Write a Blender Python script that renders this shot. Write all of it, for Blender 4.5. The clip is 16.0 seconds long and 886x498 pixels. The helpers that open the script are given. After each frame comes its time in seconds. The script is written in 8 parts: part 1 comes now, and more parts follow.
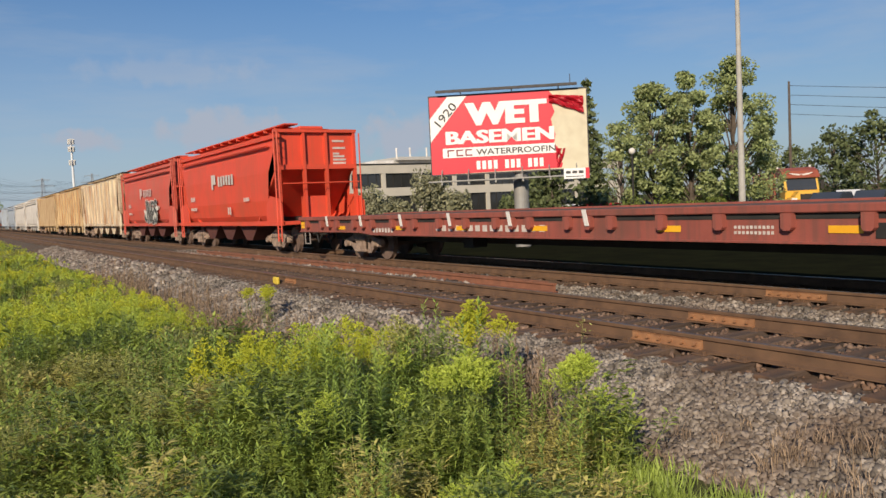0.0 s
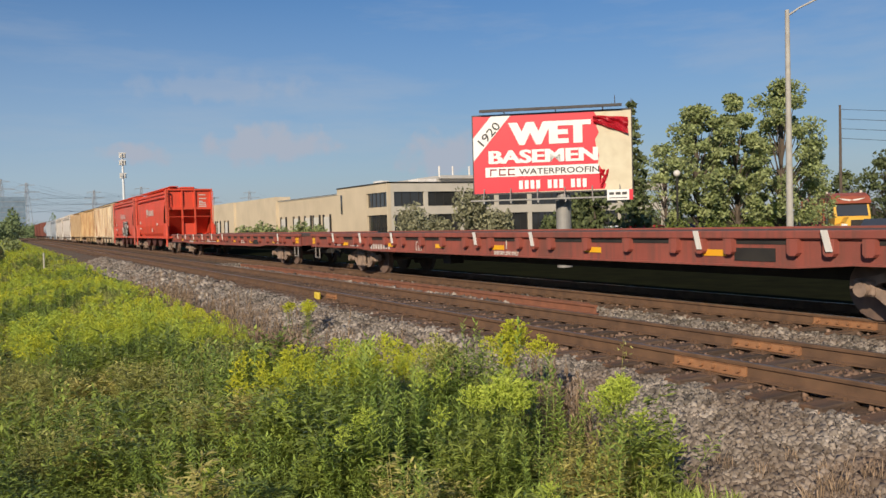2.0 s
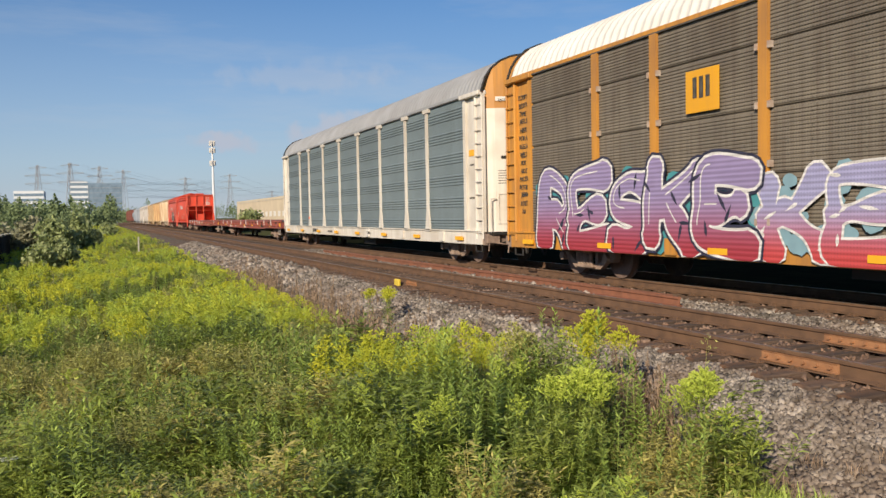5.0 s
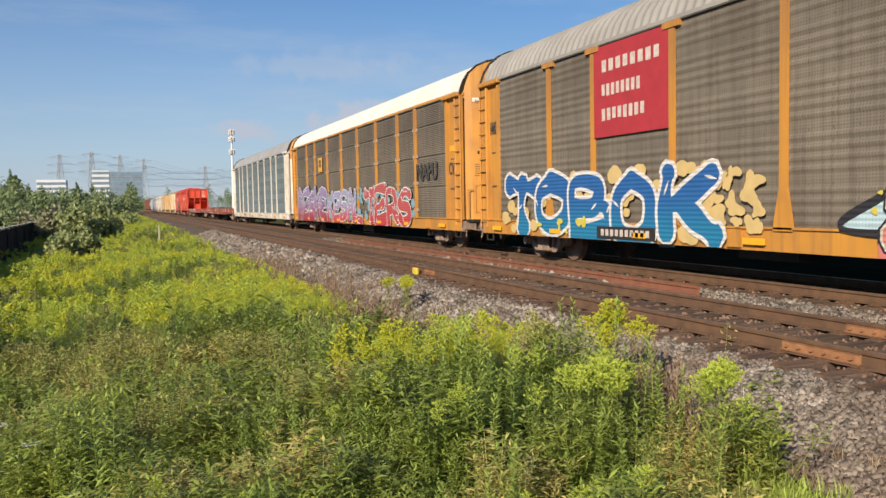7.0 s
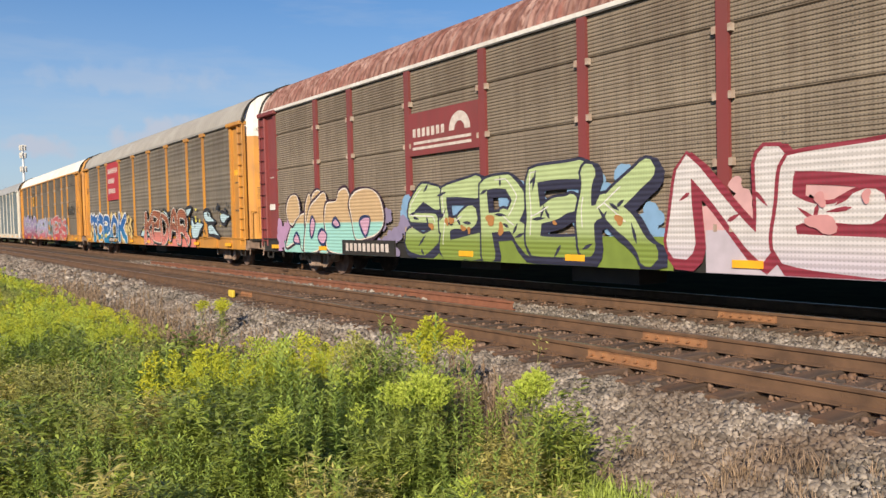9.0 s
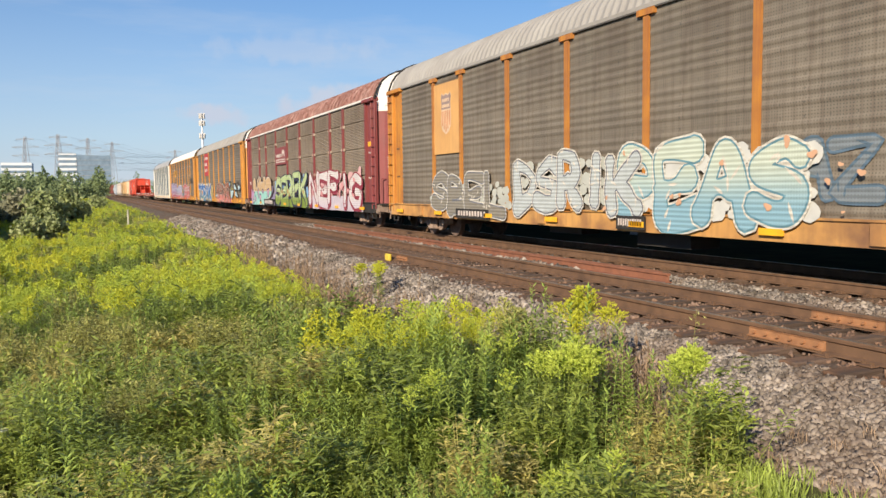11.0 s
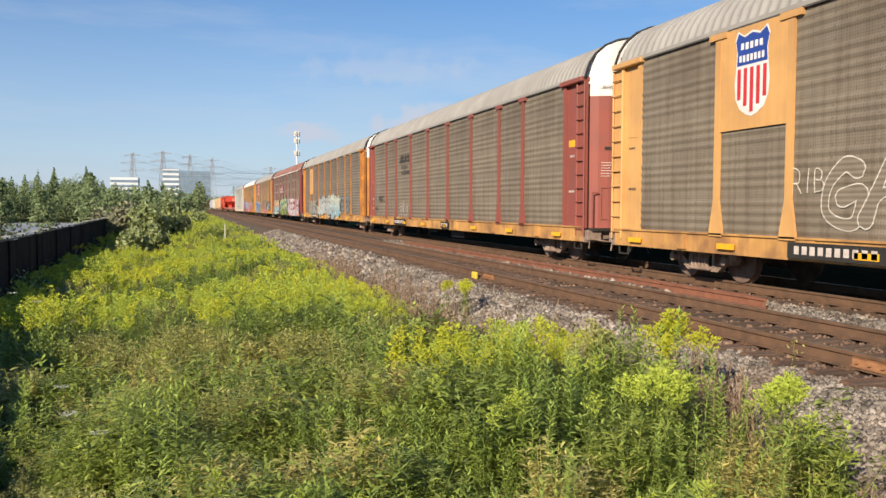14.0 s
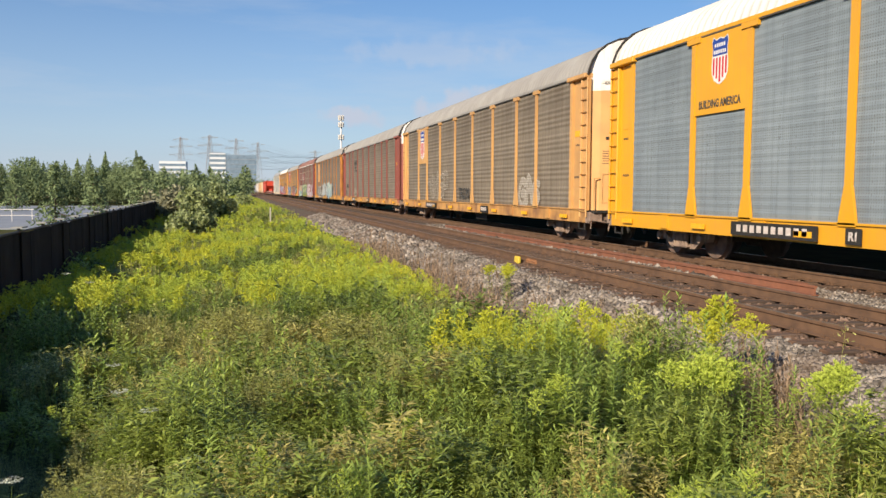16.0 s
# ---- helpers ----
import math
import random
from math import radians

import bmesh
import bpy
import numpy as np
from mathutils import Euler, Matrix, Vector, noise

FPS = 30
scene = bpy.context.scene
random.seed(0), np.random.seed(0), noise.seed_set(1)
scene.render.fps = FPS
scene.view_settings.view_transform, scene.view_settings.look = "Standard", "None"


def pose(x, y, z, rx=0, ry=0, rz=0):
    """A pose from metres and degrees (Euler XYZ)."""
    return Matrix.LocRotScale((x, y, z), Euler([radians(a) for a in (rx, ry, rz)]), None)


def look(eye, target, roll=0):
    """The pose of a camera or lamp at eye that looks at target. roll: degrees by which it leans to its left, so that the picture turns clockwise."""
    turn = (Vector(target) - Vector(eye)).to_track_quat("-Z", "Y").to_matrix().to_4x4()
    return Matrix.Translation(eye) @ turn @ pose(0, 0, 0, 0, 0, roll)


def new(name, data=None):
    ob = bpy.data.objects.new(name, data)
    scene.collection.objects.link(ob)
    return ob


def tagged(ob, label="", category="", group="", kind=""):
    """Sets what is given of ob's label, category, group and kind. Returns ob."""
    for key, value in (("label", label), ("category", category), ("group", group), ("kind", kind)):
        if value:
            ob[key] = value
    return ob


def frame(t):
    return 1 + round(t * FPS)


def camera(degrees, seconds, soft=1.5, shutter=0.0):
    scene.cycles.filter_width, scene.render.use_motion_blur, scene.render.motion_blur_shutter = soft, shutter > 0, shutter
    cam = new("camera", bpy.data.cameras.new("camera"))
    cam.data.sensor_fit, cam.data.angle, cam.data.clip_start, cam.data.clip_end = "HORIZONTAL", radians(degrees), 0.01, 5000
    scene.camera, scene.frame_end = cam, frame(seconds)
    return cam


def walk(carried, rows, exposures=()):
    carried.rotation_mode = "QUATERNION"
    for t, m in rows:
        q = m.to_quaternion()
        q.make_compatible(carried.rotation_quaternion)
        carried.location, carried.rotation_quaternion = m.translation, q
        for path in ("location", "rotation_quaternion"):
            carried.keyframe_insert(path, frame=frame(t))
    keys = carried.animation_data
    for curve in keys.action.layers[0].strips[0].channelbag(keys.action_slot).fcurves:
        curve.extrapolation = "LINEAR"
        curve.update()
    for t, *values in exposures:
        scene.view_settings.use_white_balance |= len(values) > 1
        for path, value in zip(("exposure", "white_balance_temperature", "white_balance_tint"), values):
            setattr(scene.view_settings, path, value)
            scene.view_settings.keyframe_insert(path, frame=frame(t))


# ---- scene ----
cam = camera(57.60, 16.0)
PATH = [
    (0, pose(0, 0, 1.52, 86.74, 2.69, -31.77)),
    (0.5, pose(0, 0, 1.52, 87.03, 2.45, -31.35)),
    (1, pose(0, 0, 1.52, 87.29, 2.41, -29.77)),
    (1.5, pose(0, 0, 1.52, 87.84, 2.19, -29.00)),
    (2, pose(0, 0, 1.52, 88.17, 1.58, -28.82)),
    (2.5, pose(0, 0, 1.52, 87.89, 1.37, -29.02)),
    (3, pose(0, 0, 1.52, 87.57, 1.16, -28.25)),
    (3.5, pose(0, 0, 1.52, 87.90, 1.23, -27.23)),
    (4, pose(0, 0, 1.52, 88.24, 1.22, -26.23)),
    (4.5, pose(0, 0, 1.52, 87.91, 1.06, -24.42)),
    (7, pose(0, 0, 1.52, 86.70, 1.05, -21.84)),
    (7.5, pose(0, 0, 1.52, 86.79, 2.49, -27.27)),
    (8, pose(0, 0, 1.52, 87.10, 2.82, -38.02)),
    (8.5, pose(0, 0, 1.52, 87.56, 2.07, -40.79)),
    (9, pose(0, 0, 1.52, 87.80, 1.40, -34.65)),
    (11.5, pose(0, 0, 1.52, 85.57, 0.65, -21.51)),
    (12, pose(0, 0, 1.52, 85.74, 0.23, -18.52)),
    (12.5, pose(0, 0, 1.52, 86.87, -0.40, -18.55)),
    (13, pose(0, 0, 1.52, 88.06, 0.20, -20.89)),
    (13.5, pose(0, 0, 1.52, 87.74, 0.27, -20.80)),
    (14, pose(0, 0, 1.52, 87.02, -0.13, -17.53)),
    (14.5, pose(0, 0, 1.52, 86.19, -0.78, -15.11)),
    (15, pose(0, 0, 1.52, 86.30, -0.77, -14.53)),
    (15.5, pose(0, 0, 1.52, 86.51, -0.90, -14.29)),
    (16, pose(0, 0, 1.52, 85.88, -0.27, -14.47)),
]
walk(cam, PATH, exposures=[(0.0, 0.03), (1.5, 0.02), (3.0, 0.0), (4.0, 0.28), (4.5, 0.22), (7.0, 0.31), (9.0, 0.36), (11.5, 0.56), (14.0, 0.52), (15.0, 0.60), (16.0, 0.46)])

# ---------------------------------------------------------------- light
world = bpy.data.worlds.new("sky")
scene.world = world
world.use_nodes = True
wn, wl = world.node_tree.nodes, world.node_tree.links
SUN_AZ, SUN_EL = -132.0, 26.0          # degrees from the track's direction, and above the horizon
sky = wn.new("ShaderNodeTexSky")
sky.sky_type = "NISHITA"
sky.sun_disc = False
sky.sun_elevation = radians(SUN_EL)
sky.sun_rotation = radians(SUN_AZ)
sky.air_density, sky.dust_density, sky.ozone_density = 1.0, 0.05, 2.6
bg = wn["Background"]
bg.inputs["Strength"].default_value = 0.086
# thin high cloud, streaked, and grey puffs low over the horizon
tc = wn.new("ShaderNodeTexCoord")
mp = wn.new("ShaderNodeMapping")
mp.inputs["Scale"].default_value = (1.0, 1.6, 7.0)
mp.inputs["Rotation"].default_value = (0.15, 0.1, 0.5)
n1 = wn.new("ShaderNodeTexNoise")
n1.inputs["Scale"].default_value = 2.2
n1.inputs["Detail"].default_value = 6
n1.inputs["Roughness"].default_value = 0.62
r1 = wn.new("ShaderNodeValToRGB")
r1.color_ramp.elements[0].position, r1.color_ramp.elements[1].position = 0.48, 0.78
r1.color_ramp.elements[1].color = (0.38, 0.38, 0.38, 1)
mx = wn.new("ShaderNodeMix")
mx.data_type = "RGBA"
mx.inputs["B"].default_value = (5.2, 5.6, 6.2, 1)
wl.new(tc.outputs["Generated"], mp.inputs["Vector"])
wl.new(mp.outputs["Vector"], n1.inputs["Vector"])
wl.new(n1.outputs["Fac"], r1.inputs["Fac"])
wl.new(r1.outputs["Color"], mx.inputs["Factor"])
# pale haze low down
sx = wn.new("ShaderNodeSeparateXYZ")
hz = wn.new("ShaderNodeMapRange")
hz.inputs["From Min"].default_value, hz.inputs["From Max"].default_value = 0.0, 0.30
hz.inputs["To Min"].default_value, hz.inputs["To Max"].default_value = 0.80, 0.0
hm = wn.new("ShaderNodeMix")
hm.data_type = "RGBA"
deep = wn.new("ShaderNodeMix")             # the low sky is paler on the sun's side
deep.data_type = "RGBA"
deep.inputs["A"].default_value, deep.inputs["B"].default_value = (3.3, 4.2, 6.1, 1), (2.25, 3.0, 4.75, 1)
side_on = wn.new("ShaderNodeMapRange")
side_on.inputs["From Min"].default_value, side_on.inputs["From Max"].default_value = 0.08, 0.5
wl.new(sx.outputs["X"], side_on.inputs["Value"])
wl.new(side_on.outputs["Result"], deep.inputs[0])
wl.new(deep.outputs["Result"], hm.inputs["B"])
wl.new(tc.outputs["Generated"], sx.inputs["Vector"])
wl.new(sx.outputs["Z"], hz.inputs["Value"])
wl.new(hz.outputs["Result"], hm.inputs[0])
hs = wn.new("ShaderNodeHueSaturation")
hs.inputs["Saturation"].default_value = 1.28
hs.inputs["Hue"].default_value = 0.508
wl.new(sky.outputs["Color"], hs.inputs["Color"])
wl.new(hs.outputs["Color"], hm.inputs["A"])
wl.new(hm.outputs["Result"], mx.inputs["A"])
# small flat-bottomed cumulus: bearing and height in degrees, half width and half height
puff = wn.new("ShaderNodeTexNoise")
puff.inputs["Scale"].default_value, puff.inputs["Detail"].default_value = 38.0, 5
wl.new(tc.outputs["Generated"], puff.inputs["Vector"])
air = mx.outputs["Result"]
for bearing, height, wide, tall in ((8.42, 5.06, 0.021, 0.0105), (7.89, 5.08, 0.018, 0.0095), (16.86, 5.75, 0.054, 0.016), (29.25, 4.96, 0.04, 0.018), (14.34, 9.5, 0.08, 0.009), (14.17, 9.76, 0.06, 0.012)):
    d = Vector((math.sin(radians(bearing)) * math.cos(radians(height)), math.cos(radians(bearing)) * math.cos(radians(height)), math.sin(radians(height))))
    off = wn.new("ShaderNodeVectorMath")
    off.operation, off.inputs[1].default_value = "SUBTRACT", d
    fit_in = wn.new("ShaderNodeVectorMath")
    fit_in.operation, fit_in.inputs[1].default_value = "MULTIPLY", (0.74 / wide, 0.74 / wide, 0.74 / tall)
    far_off = wn.new("ShaderNodeVectorMath")
    far_off.operation = "LENGTH"
    rough_edge = wn.new("ShaderNodeMath")
    rough_edge.operation, rough_edge.inputs[1].default_value = "MULTIPLY_ADD", 2.4
    cover = wn.new("ShaderNodeMapRange")
    cover.interpolation_type = "SMOOTHSTEP"
    cover.inputs["From Min"].default_value, cover.inputs["From Max"].default_value = 2.45, 1.65
    cover.inputs["To Max"].default_value = 0.92 if tall > 0.009 and wide < 0.055 else 0.2
    shade = wn.new("ShaderNodeMix")
    shade.data_type = "RGBA"
    shade.inputs["B"].default_value = (4.6, 5.1, 6.1, 1)
    wl.new(tc.outputs["Generated"], off.inputs[0])
    wl.new(off.outputs["Vector"], fit_in.inputs[0])
    wl.new(fit_in.outputs["Vector"], far_off.inputs[0])
    wl.new(puff.outputs["Fac"], rough_edge.inputs[0])
    wl.new(far_off.outputs["Value"], rough_edge.inputs[2])
    wl.new(rough_edge.outputs[0], cover.inputs["Value"])
    wl.new(cover.outputs["Result"], shade.inputs[0])
    wl.new(air, shade.inputs["A"])
    air = shade.outputs["Result"]
wl.new(air, bg.inputs["Color"])

sun = new("sun", bpy.data.lights.new("sun", "SUN"))
sun.data.energy, sun.data.angle, sun.data.color = 5.0, radians(0.53), (1.0, 0.855, 0.66)
_d = Vector((math.sin(radians(SUN_AZ)) * math.cos(radians(SUN_EL)), math.cos(radians(SUN_AZ)) * math.cos(radians(SUN_EL)), math.sin(radians(SUN_EL))))
sun.matrix_world = look(_d * 60, (0, 0, 0))

# ---------------------------------------------------------------- materials
MATS = {}


def mat(name, c1, c2=None, scale=3.0, rough=0.7, metal=0.0, bump=0.0, bscale=40.0, streak=0.0, dirt=None, dirt_amt=0.5,
        dscale=1.2, rand=0.0, island=0.0, trans=0.0, stretch=(1, 1, 1), spec=0.5):
    """A two-scale weathered surface: c1 and c2 mixed by noise, dirt by broad noise or by hanging streaks, fine bump."""
    if name in MATS:
        return MATS[name]
    m = bpy.data.materials.new(name)
    m.use_nodes = True
    nd, ln = m.node_tree.nodes, m.node_tree.links
    b = nd["Principled BSDF"]
    b.inputs["Roughness"].default_value, b.inputs["Metallic"].default_value = rough, metal
    b.inputs["Specular IOR Level"].default_value = spec
    co = nd.new("ShaderNodeTexCoord")
    vm = nd.new("ShaderNodeMapping")
    vm.inputs["Scale"].default_value = stretch
    ln.new(co.outputs["Object"], vm.inputs["Vector"])
    vec = vm.outputs["Vector"]

    def noise_tex(s, detail=5, v=vec):
        t = nd.new("ShaderNodeTexNoise")
        t.inputs["Scale"].default_value, t.inputs["Detail"].default_value = s, detail
        ln.new(v, t.inputs["Vector"])
        return t.outputs["Fac"]

    def ramp(fac, a, z, ca=(0, 0, 0, 1), cz=(1, 1, 1, 1)):
        r = nd.new("ShaderNodeValToRGB")
        r.color_ramp.elements[0].position, r.color_ramp.elements[1].position = a, z
        r.color_ramp.elements[0].color, r.color_ramp.elements[1].color = ca, cz
        ln.new(fac, r.inputs["Fac"])
        return r.outputs["Color"]

    def mixc(fac, a, c, blend="MIX"):
        x = nd.new("ShaderNodeMix")
        x.data_type, x.blend_type = "RGBA", blend
        for sock, val in (("Factor", fac), ("A", a), ("B", c)):
            s = x.inputs[sock] if sock != "Factor" else x.inputs[0]
            if isinstance(val, (int, float)):
                s.default_value = val
            elif isinstance(val, tuple):
                s.default_value = (*val[:3], 1)
            else:
                ln.new(val, s)
        return x.outputs["Result"]

    c2 = c2 or tuple(v * 0.8 for v in c1)
    col = mixc(ramp(noise_tex(scale), 0.35, 0.68), c1, c2)
    if island:
        g = nd.new("ShaderNodeNewGeometry")
        hv = nd.new("ShaderNodeHueSaturation")
        mr = nd.new("ShaderNodeMapRange")
        mr.inputs["To Min"].default_value, mr.inputs["To Max"].default_value = 1 - island, 1 + island
        ln.new(g.outputs["Random Per Island"], mr.inputs["Value"])
        ln.new(mr.outputs["Result"], hv.inputs["Value"])
        ln.new(col, hv.inputs["Color"])
        col = hv.outputs["Color"]
    if rand:
        oi = nd.new("ShaderNodeObjectInfo")
        hv = nd.new("ShaderNodeHueSaturation")
        mr = nd.new("ShaderNodeMapRange")
        mr.inputs["To Min"].default_value, mr.inputs["To Max"].default_value = 1 - rand, 1 + rand
        ln.new(oi.outputs["Random"], mr.inputs["Value"])
        ln.new(mr.outputs["Result"], hv.inputs["Value"])
        ln.new(col, hv.inputs["Color"])
        col = hv.outputs["Color"]
    if dirt:
        f = ramp(noise_tex(dscale, 6), 0.45, 0.72, cz=(dirt_amt, dirt_amt, dirt_amt, 1))
        col = mixc(f, col, dirt)
        if streak:
            sm = nd.new("ShaderNodeMapping")
            sm.inputs["Scale"].default_value = (6, 6, 0.22)
            ln.new(co.outputs["Object"], sm.inputs["Vector"])
            f = ramp(noise_tex(1.6, 6, sm.outputs["Vector"]), 0.46, 0.66, cz=(streak, streak, streak, 1))
            col = mixc(f, col, dirt)
    ln.new(col, b.inputs["Base Color"])
    if bump:
        bp = nd.new("ShaderNodeBump")
        bp.inputs["Strength"].default_value, bp.inputs["Distance"].default_value = bump, 0.02
        ln.new(noise_tex(bscale), bp.inputs["Height"])
        ln.new(bp.outputs["Normal"], b.inputs["Normal"])
    if trans:
        tr = nd.new("ShaderNodeBsdfTranslucent")
        ms = nd.new("ShaderNodeMixShader")
        ms.inputs["Fac"].default_value = trans
        ln.new(col, tr.inputs["Color"])
        ln.new(b.outputs["BSDF"], ms.inputs[1])
        ln.new(tr.outputs["BSDF"], ms.inputs[2])
        ln.new(ms.outputs["Shader"], nd["Material Output"].inputs["Surface"])
    MATS[name] = m
    return m


def rack_panel_mat(name, c1, c2, dirt, amt):
    """Perforated galvanised side sheet: rows of small dark holes in bands, with road film over it."""
    m = mat(name, c1, c2, scale=0.8, rough=0.75, metal=0.0, dirt=dirt, dirt_amt=amt, dscale=0.5, streak=amt * 0.6, rand=0.08)
    nd, ln = m.node_tree.nodes, m.node_tree.links
    b = nd["Principled BSDF"]
    src = b.inputs["Base Color"].links[0].from_socket
    co = nd.new("ShaderNodeTexCoord")
    sp = nd.new("ShaderNodeSeparateXYZ")
    ln.new(co.outputs["Object"], sp.inputs["Vector"])

    def wave(axis, period, width):
        a = nd.new("ShaderNodeMath")
        a.operation = "MULTIPLY"
        a.inputs[1].default_value = 1 / period
        ln.new(sp.outputs[axis], a.inputs[0])
        f = nd.new("ShaderNodeMath")
        f.operation = "FRACT"
        ln.new(a.outputs[0], f.inputs[0])
        g = nd.new("ShaderNodeMath")
        g.operation = "LESS_THAN"
        g.inputs[1].default_value = width
        ln.new(f.outputs[0], g.inputs[0])
        return g.outputs[0]
    k = nd.new("ShaderNodeMath")
    k.operation = "MULTIPLY"
    ln.new(wave("Y", 0.055, 0.42), k.inputs[0])
    ln.new(wave("Z", 0.05, 0.42), k.inputs[1])
    nz = nd.new("ShaderNodeTexNoise")
    nz.inputs["Scale"].default_value = 1.3
    ln.new(co.outputs["Object"], nz.inputs["Vector"])
    bolt = nd.new("ShaderNodeMath")
    bolt.operation = "MULTIPLY"
    ln.new(wave("Y", 0.465, 0.05), bolt.inputs[0])
    ln.new(wave("Z", 0.21, 0.2), bolt.inputs[1])
    both = nd.new("ShaderNodeMath")
    both.operation = "ADD"
    both.use_clamp = True
    ln.new(k.outputs[0], both.inputs[0])
    ln.new(bolt.outputs[0], both.inputs[1])
    k2 = nd.new("ShaderNodeMath")
    k2.operation = "MULTIPLY"
    ln.new(both.outputs[0], k2.inputs[0])
    ln.new(nz.outputs["Fac"], k2.inputs[1])
    x = nd.new("ShaderNodeMix")
    x.data_type = "RGBA"
    ln.new(k2.outputs[0], x.inputs[0])
    ln.new(src, x.inputs["A"])
    x.inputs["B"].default_value = (0.05, 0.05, 0.045, 1)
    ln.new(x.outputs["Result"], b.inputs["Base Color"])
    return m


def glow_free_glass(name, c, rough=0.08):
    m = mat(name, c, tuple(v * 0.7 for v in c), scale=0.4, rough=rough, metal=0.0, spec=0.9)
    return m


# ---------------------------------------------------------------- mesh helpers
def part(name, bm, material, parent=None, label="", smooth=False):
    me = bpy.data.meshes.new(name)
    bm.to_mesh(me)
    bm.free()
    return mesh_part(name, me, material, parent, label, smooth)


def mesh_part(name, me, material, parent=None, label="", smooth=False):
    if material and not me.materials:
        me.materials.append(material)
    if smooth:
        me.polygons.foreach_set("use_smooth", [True] * len(me.polygons))
    ob = new(name, me)
    ob.parent = parent
    if label:
        ob["label"] = label
    return ob


def thing(name, label, category, group="", m=None, kind=""):
    ob = new(name)
    ob.empty_display_size = 0.3
    if m is not None:
        ob.matrix_basis = m
    return tagged(ob, label, category, group, kind)


def box(bm, x0, x1, y0, y1, z0, z1, bevel=0.0):
    r = bmesh.ops.create_cube(bm, size=1.0)
    for v in r["verts"]:
        v.co = Vector((x0 + (v.co.x + 0.5) * (x1 - x0), y0 + (v.co.y + 0.5) * (y1 - y0), z0 + (v.co.z + 0.5) * (z1 - z0)))
    if bevel:
        es = list({e for v in r["verts"] for e in v.link_edges})
        bmesh.ops.bevel(bm, geom=es, offset=bevel, segments=1, affect="EDGES")
    return bm


def boxes(*dims, bevel=0.0):
    bm = bmesh.new()
    for d in dims:
        box(bm, *d, bevel=bevel)
    return bm


def rod(bm, a, b, r, n=8, r2=None):
    """A round bar from a to b."""
    a, b = Vector(a), Vector(b)
    d = b - a
    m = Matrix.Translation((a + b) / 2) @ d.to_track_quat("Z", "Y").to_matrix().to_4x4()
    bmesh.ops.create_cone(bm, cap_ends=True, segments=n, radius1=r, radius2=r if r2 is None else r2, depth=d.length, matrix=m)
    return bm


def rods(*ends, r=0.02, n=8):
    bm = bmesh.new()
    for a, b in ends:
        rod(bm, a, b, r, n)
    return bm


def prism(bm, pts, axis, a0, a1, caps=True):
    """A closed outline of 2D points swept along an axis from a0 to a1 (x: points are y,z; y: x,z; z: x,y)."""
    def at(q, a):
        return {"x": (a, q[0], q[1]), "y": (q[0], a, q[1]), "z": (q[0], q[1], a)}[axis]
    v0 = [bm.verts.new(at(q, a0)) for q in pts]
    v1 = [bm.verts.new(at(q, a1)) for q in pts]
    n = len(pts)
    for i in range(n):
        bm.faces.new((v0[i], v0[(i + 1) % n], v1[(i + 1) % n], v1[i]))
    if caps:
        bm.faces.new(v0[::-1])
        bm.faces.new(v1)
    bmesh.ops.recalc_face_normals(bm, faces=bm.faces[:])
    return bm


def sheet(bm, pts, axis, a0, a1):
    """An open outline swept along an axis."""
    def at(q, a):
        return {"x": (a, q[0], q[1]), "y": (q[0], a, q[1]), "z": (q[0], q[1], a)}[axis]
    v0 = [bm.verts.new(at(q, a0)) for q in pts]
    v1 = [bm.verts.new(at(q, a1)) for q in pts]
    for i in range(len(pts) - 1):
        bm.faces.new((v0[i], v0[i + 1], v1[i + 1], v1[i]))
    return bm


def poly_mesh(name, V, F):
    """A mesh from numpy vertices and equal-sided faces."""
    me = bpy.data.meshes.new(name)
    V, F = np.asarray(V, np.float32), np.asarray(F, np.int32)
    k = F.shape[1]
    me.vertices.add(len(V))
    me.vertices.foreach_set("co", V.ravel())
    me.loops.add(F.size)
    me.loops.foreach_set("vertex_index", F.ravel())
    me.polygons.add(len(F))
    me.polygons.foreach_set("loop_start", np.arange(len(F), dtype=np.int32) * k)
    me.polygons.foreach_set("loop_total", np.full(len(F), k, np.int32))
    me.update(calc_edges=True)
    return me


def lettering(name, text, size, material, parent, m, offset=0.0, extrude=0.004, shear=0.0, spacing=1.0, width=None, align="CENTER", label=""):
    """Words as flat mesh in Blender's own font; local x along the words, y up, z out of the sheet."""
    cu = bpy.data.curves.new(name, "FONT")
    cu.body, cu.size, cu.offset, cu.extrude, cu.shear, cu.space_character = text, size, offset, extrude, shear, spacing
    cu.align_x, cu.align_y, cu.resolution_u = align, "CENTER", 3
    tmp = bpy.data.objects.new(name, cu)
    scene.collection.objects.link(tmp)
    dg = bpy.context.evaluated_depsgraph_get()
    dg.update()
    me = bpy.data.meshes.new_from_object(tmp.evaluated_get(dg))
    bpy.data.objects.remove(tmp)
    if width:
        xs = [v.co.x for v in me.vertices]
        k = width / (max(xs) - min(xs))
        c = (max(xs) + min(xs)) / 2
        for v in me.vertices:
            v.co.x = (v.co.x - c) * k
    ys = [v.co.y for v in me.vertices]
    mid = (max(ys) + min(ys)) / 2
    for v in me.vertices:
        v.co.y -= mid
    me.materials.clear()
    ob = mesh_part(name, me, material, parent, label)
    ob.matrix_basis = m
    return ob

# ---------------------------------------------------------------- ground and tracks
TRACK_NEAR, TRACK_FAR = 7.46, 11.50       # centre lines; the rails' tops are z = 0, the tracks run along y
HALF = 0.752                              # half the distance between rail heads' middles


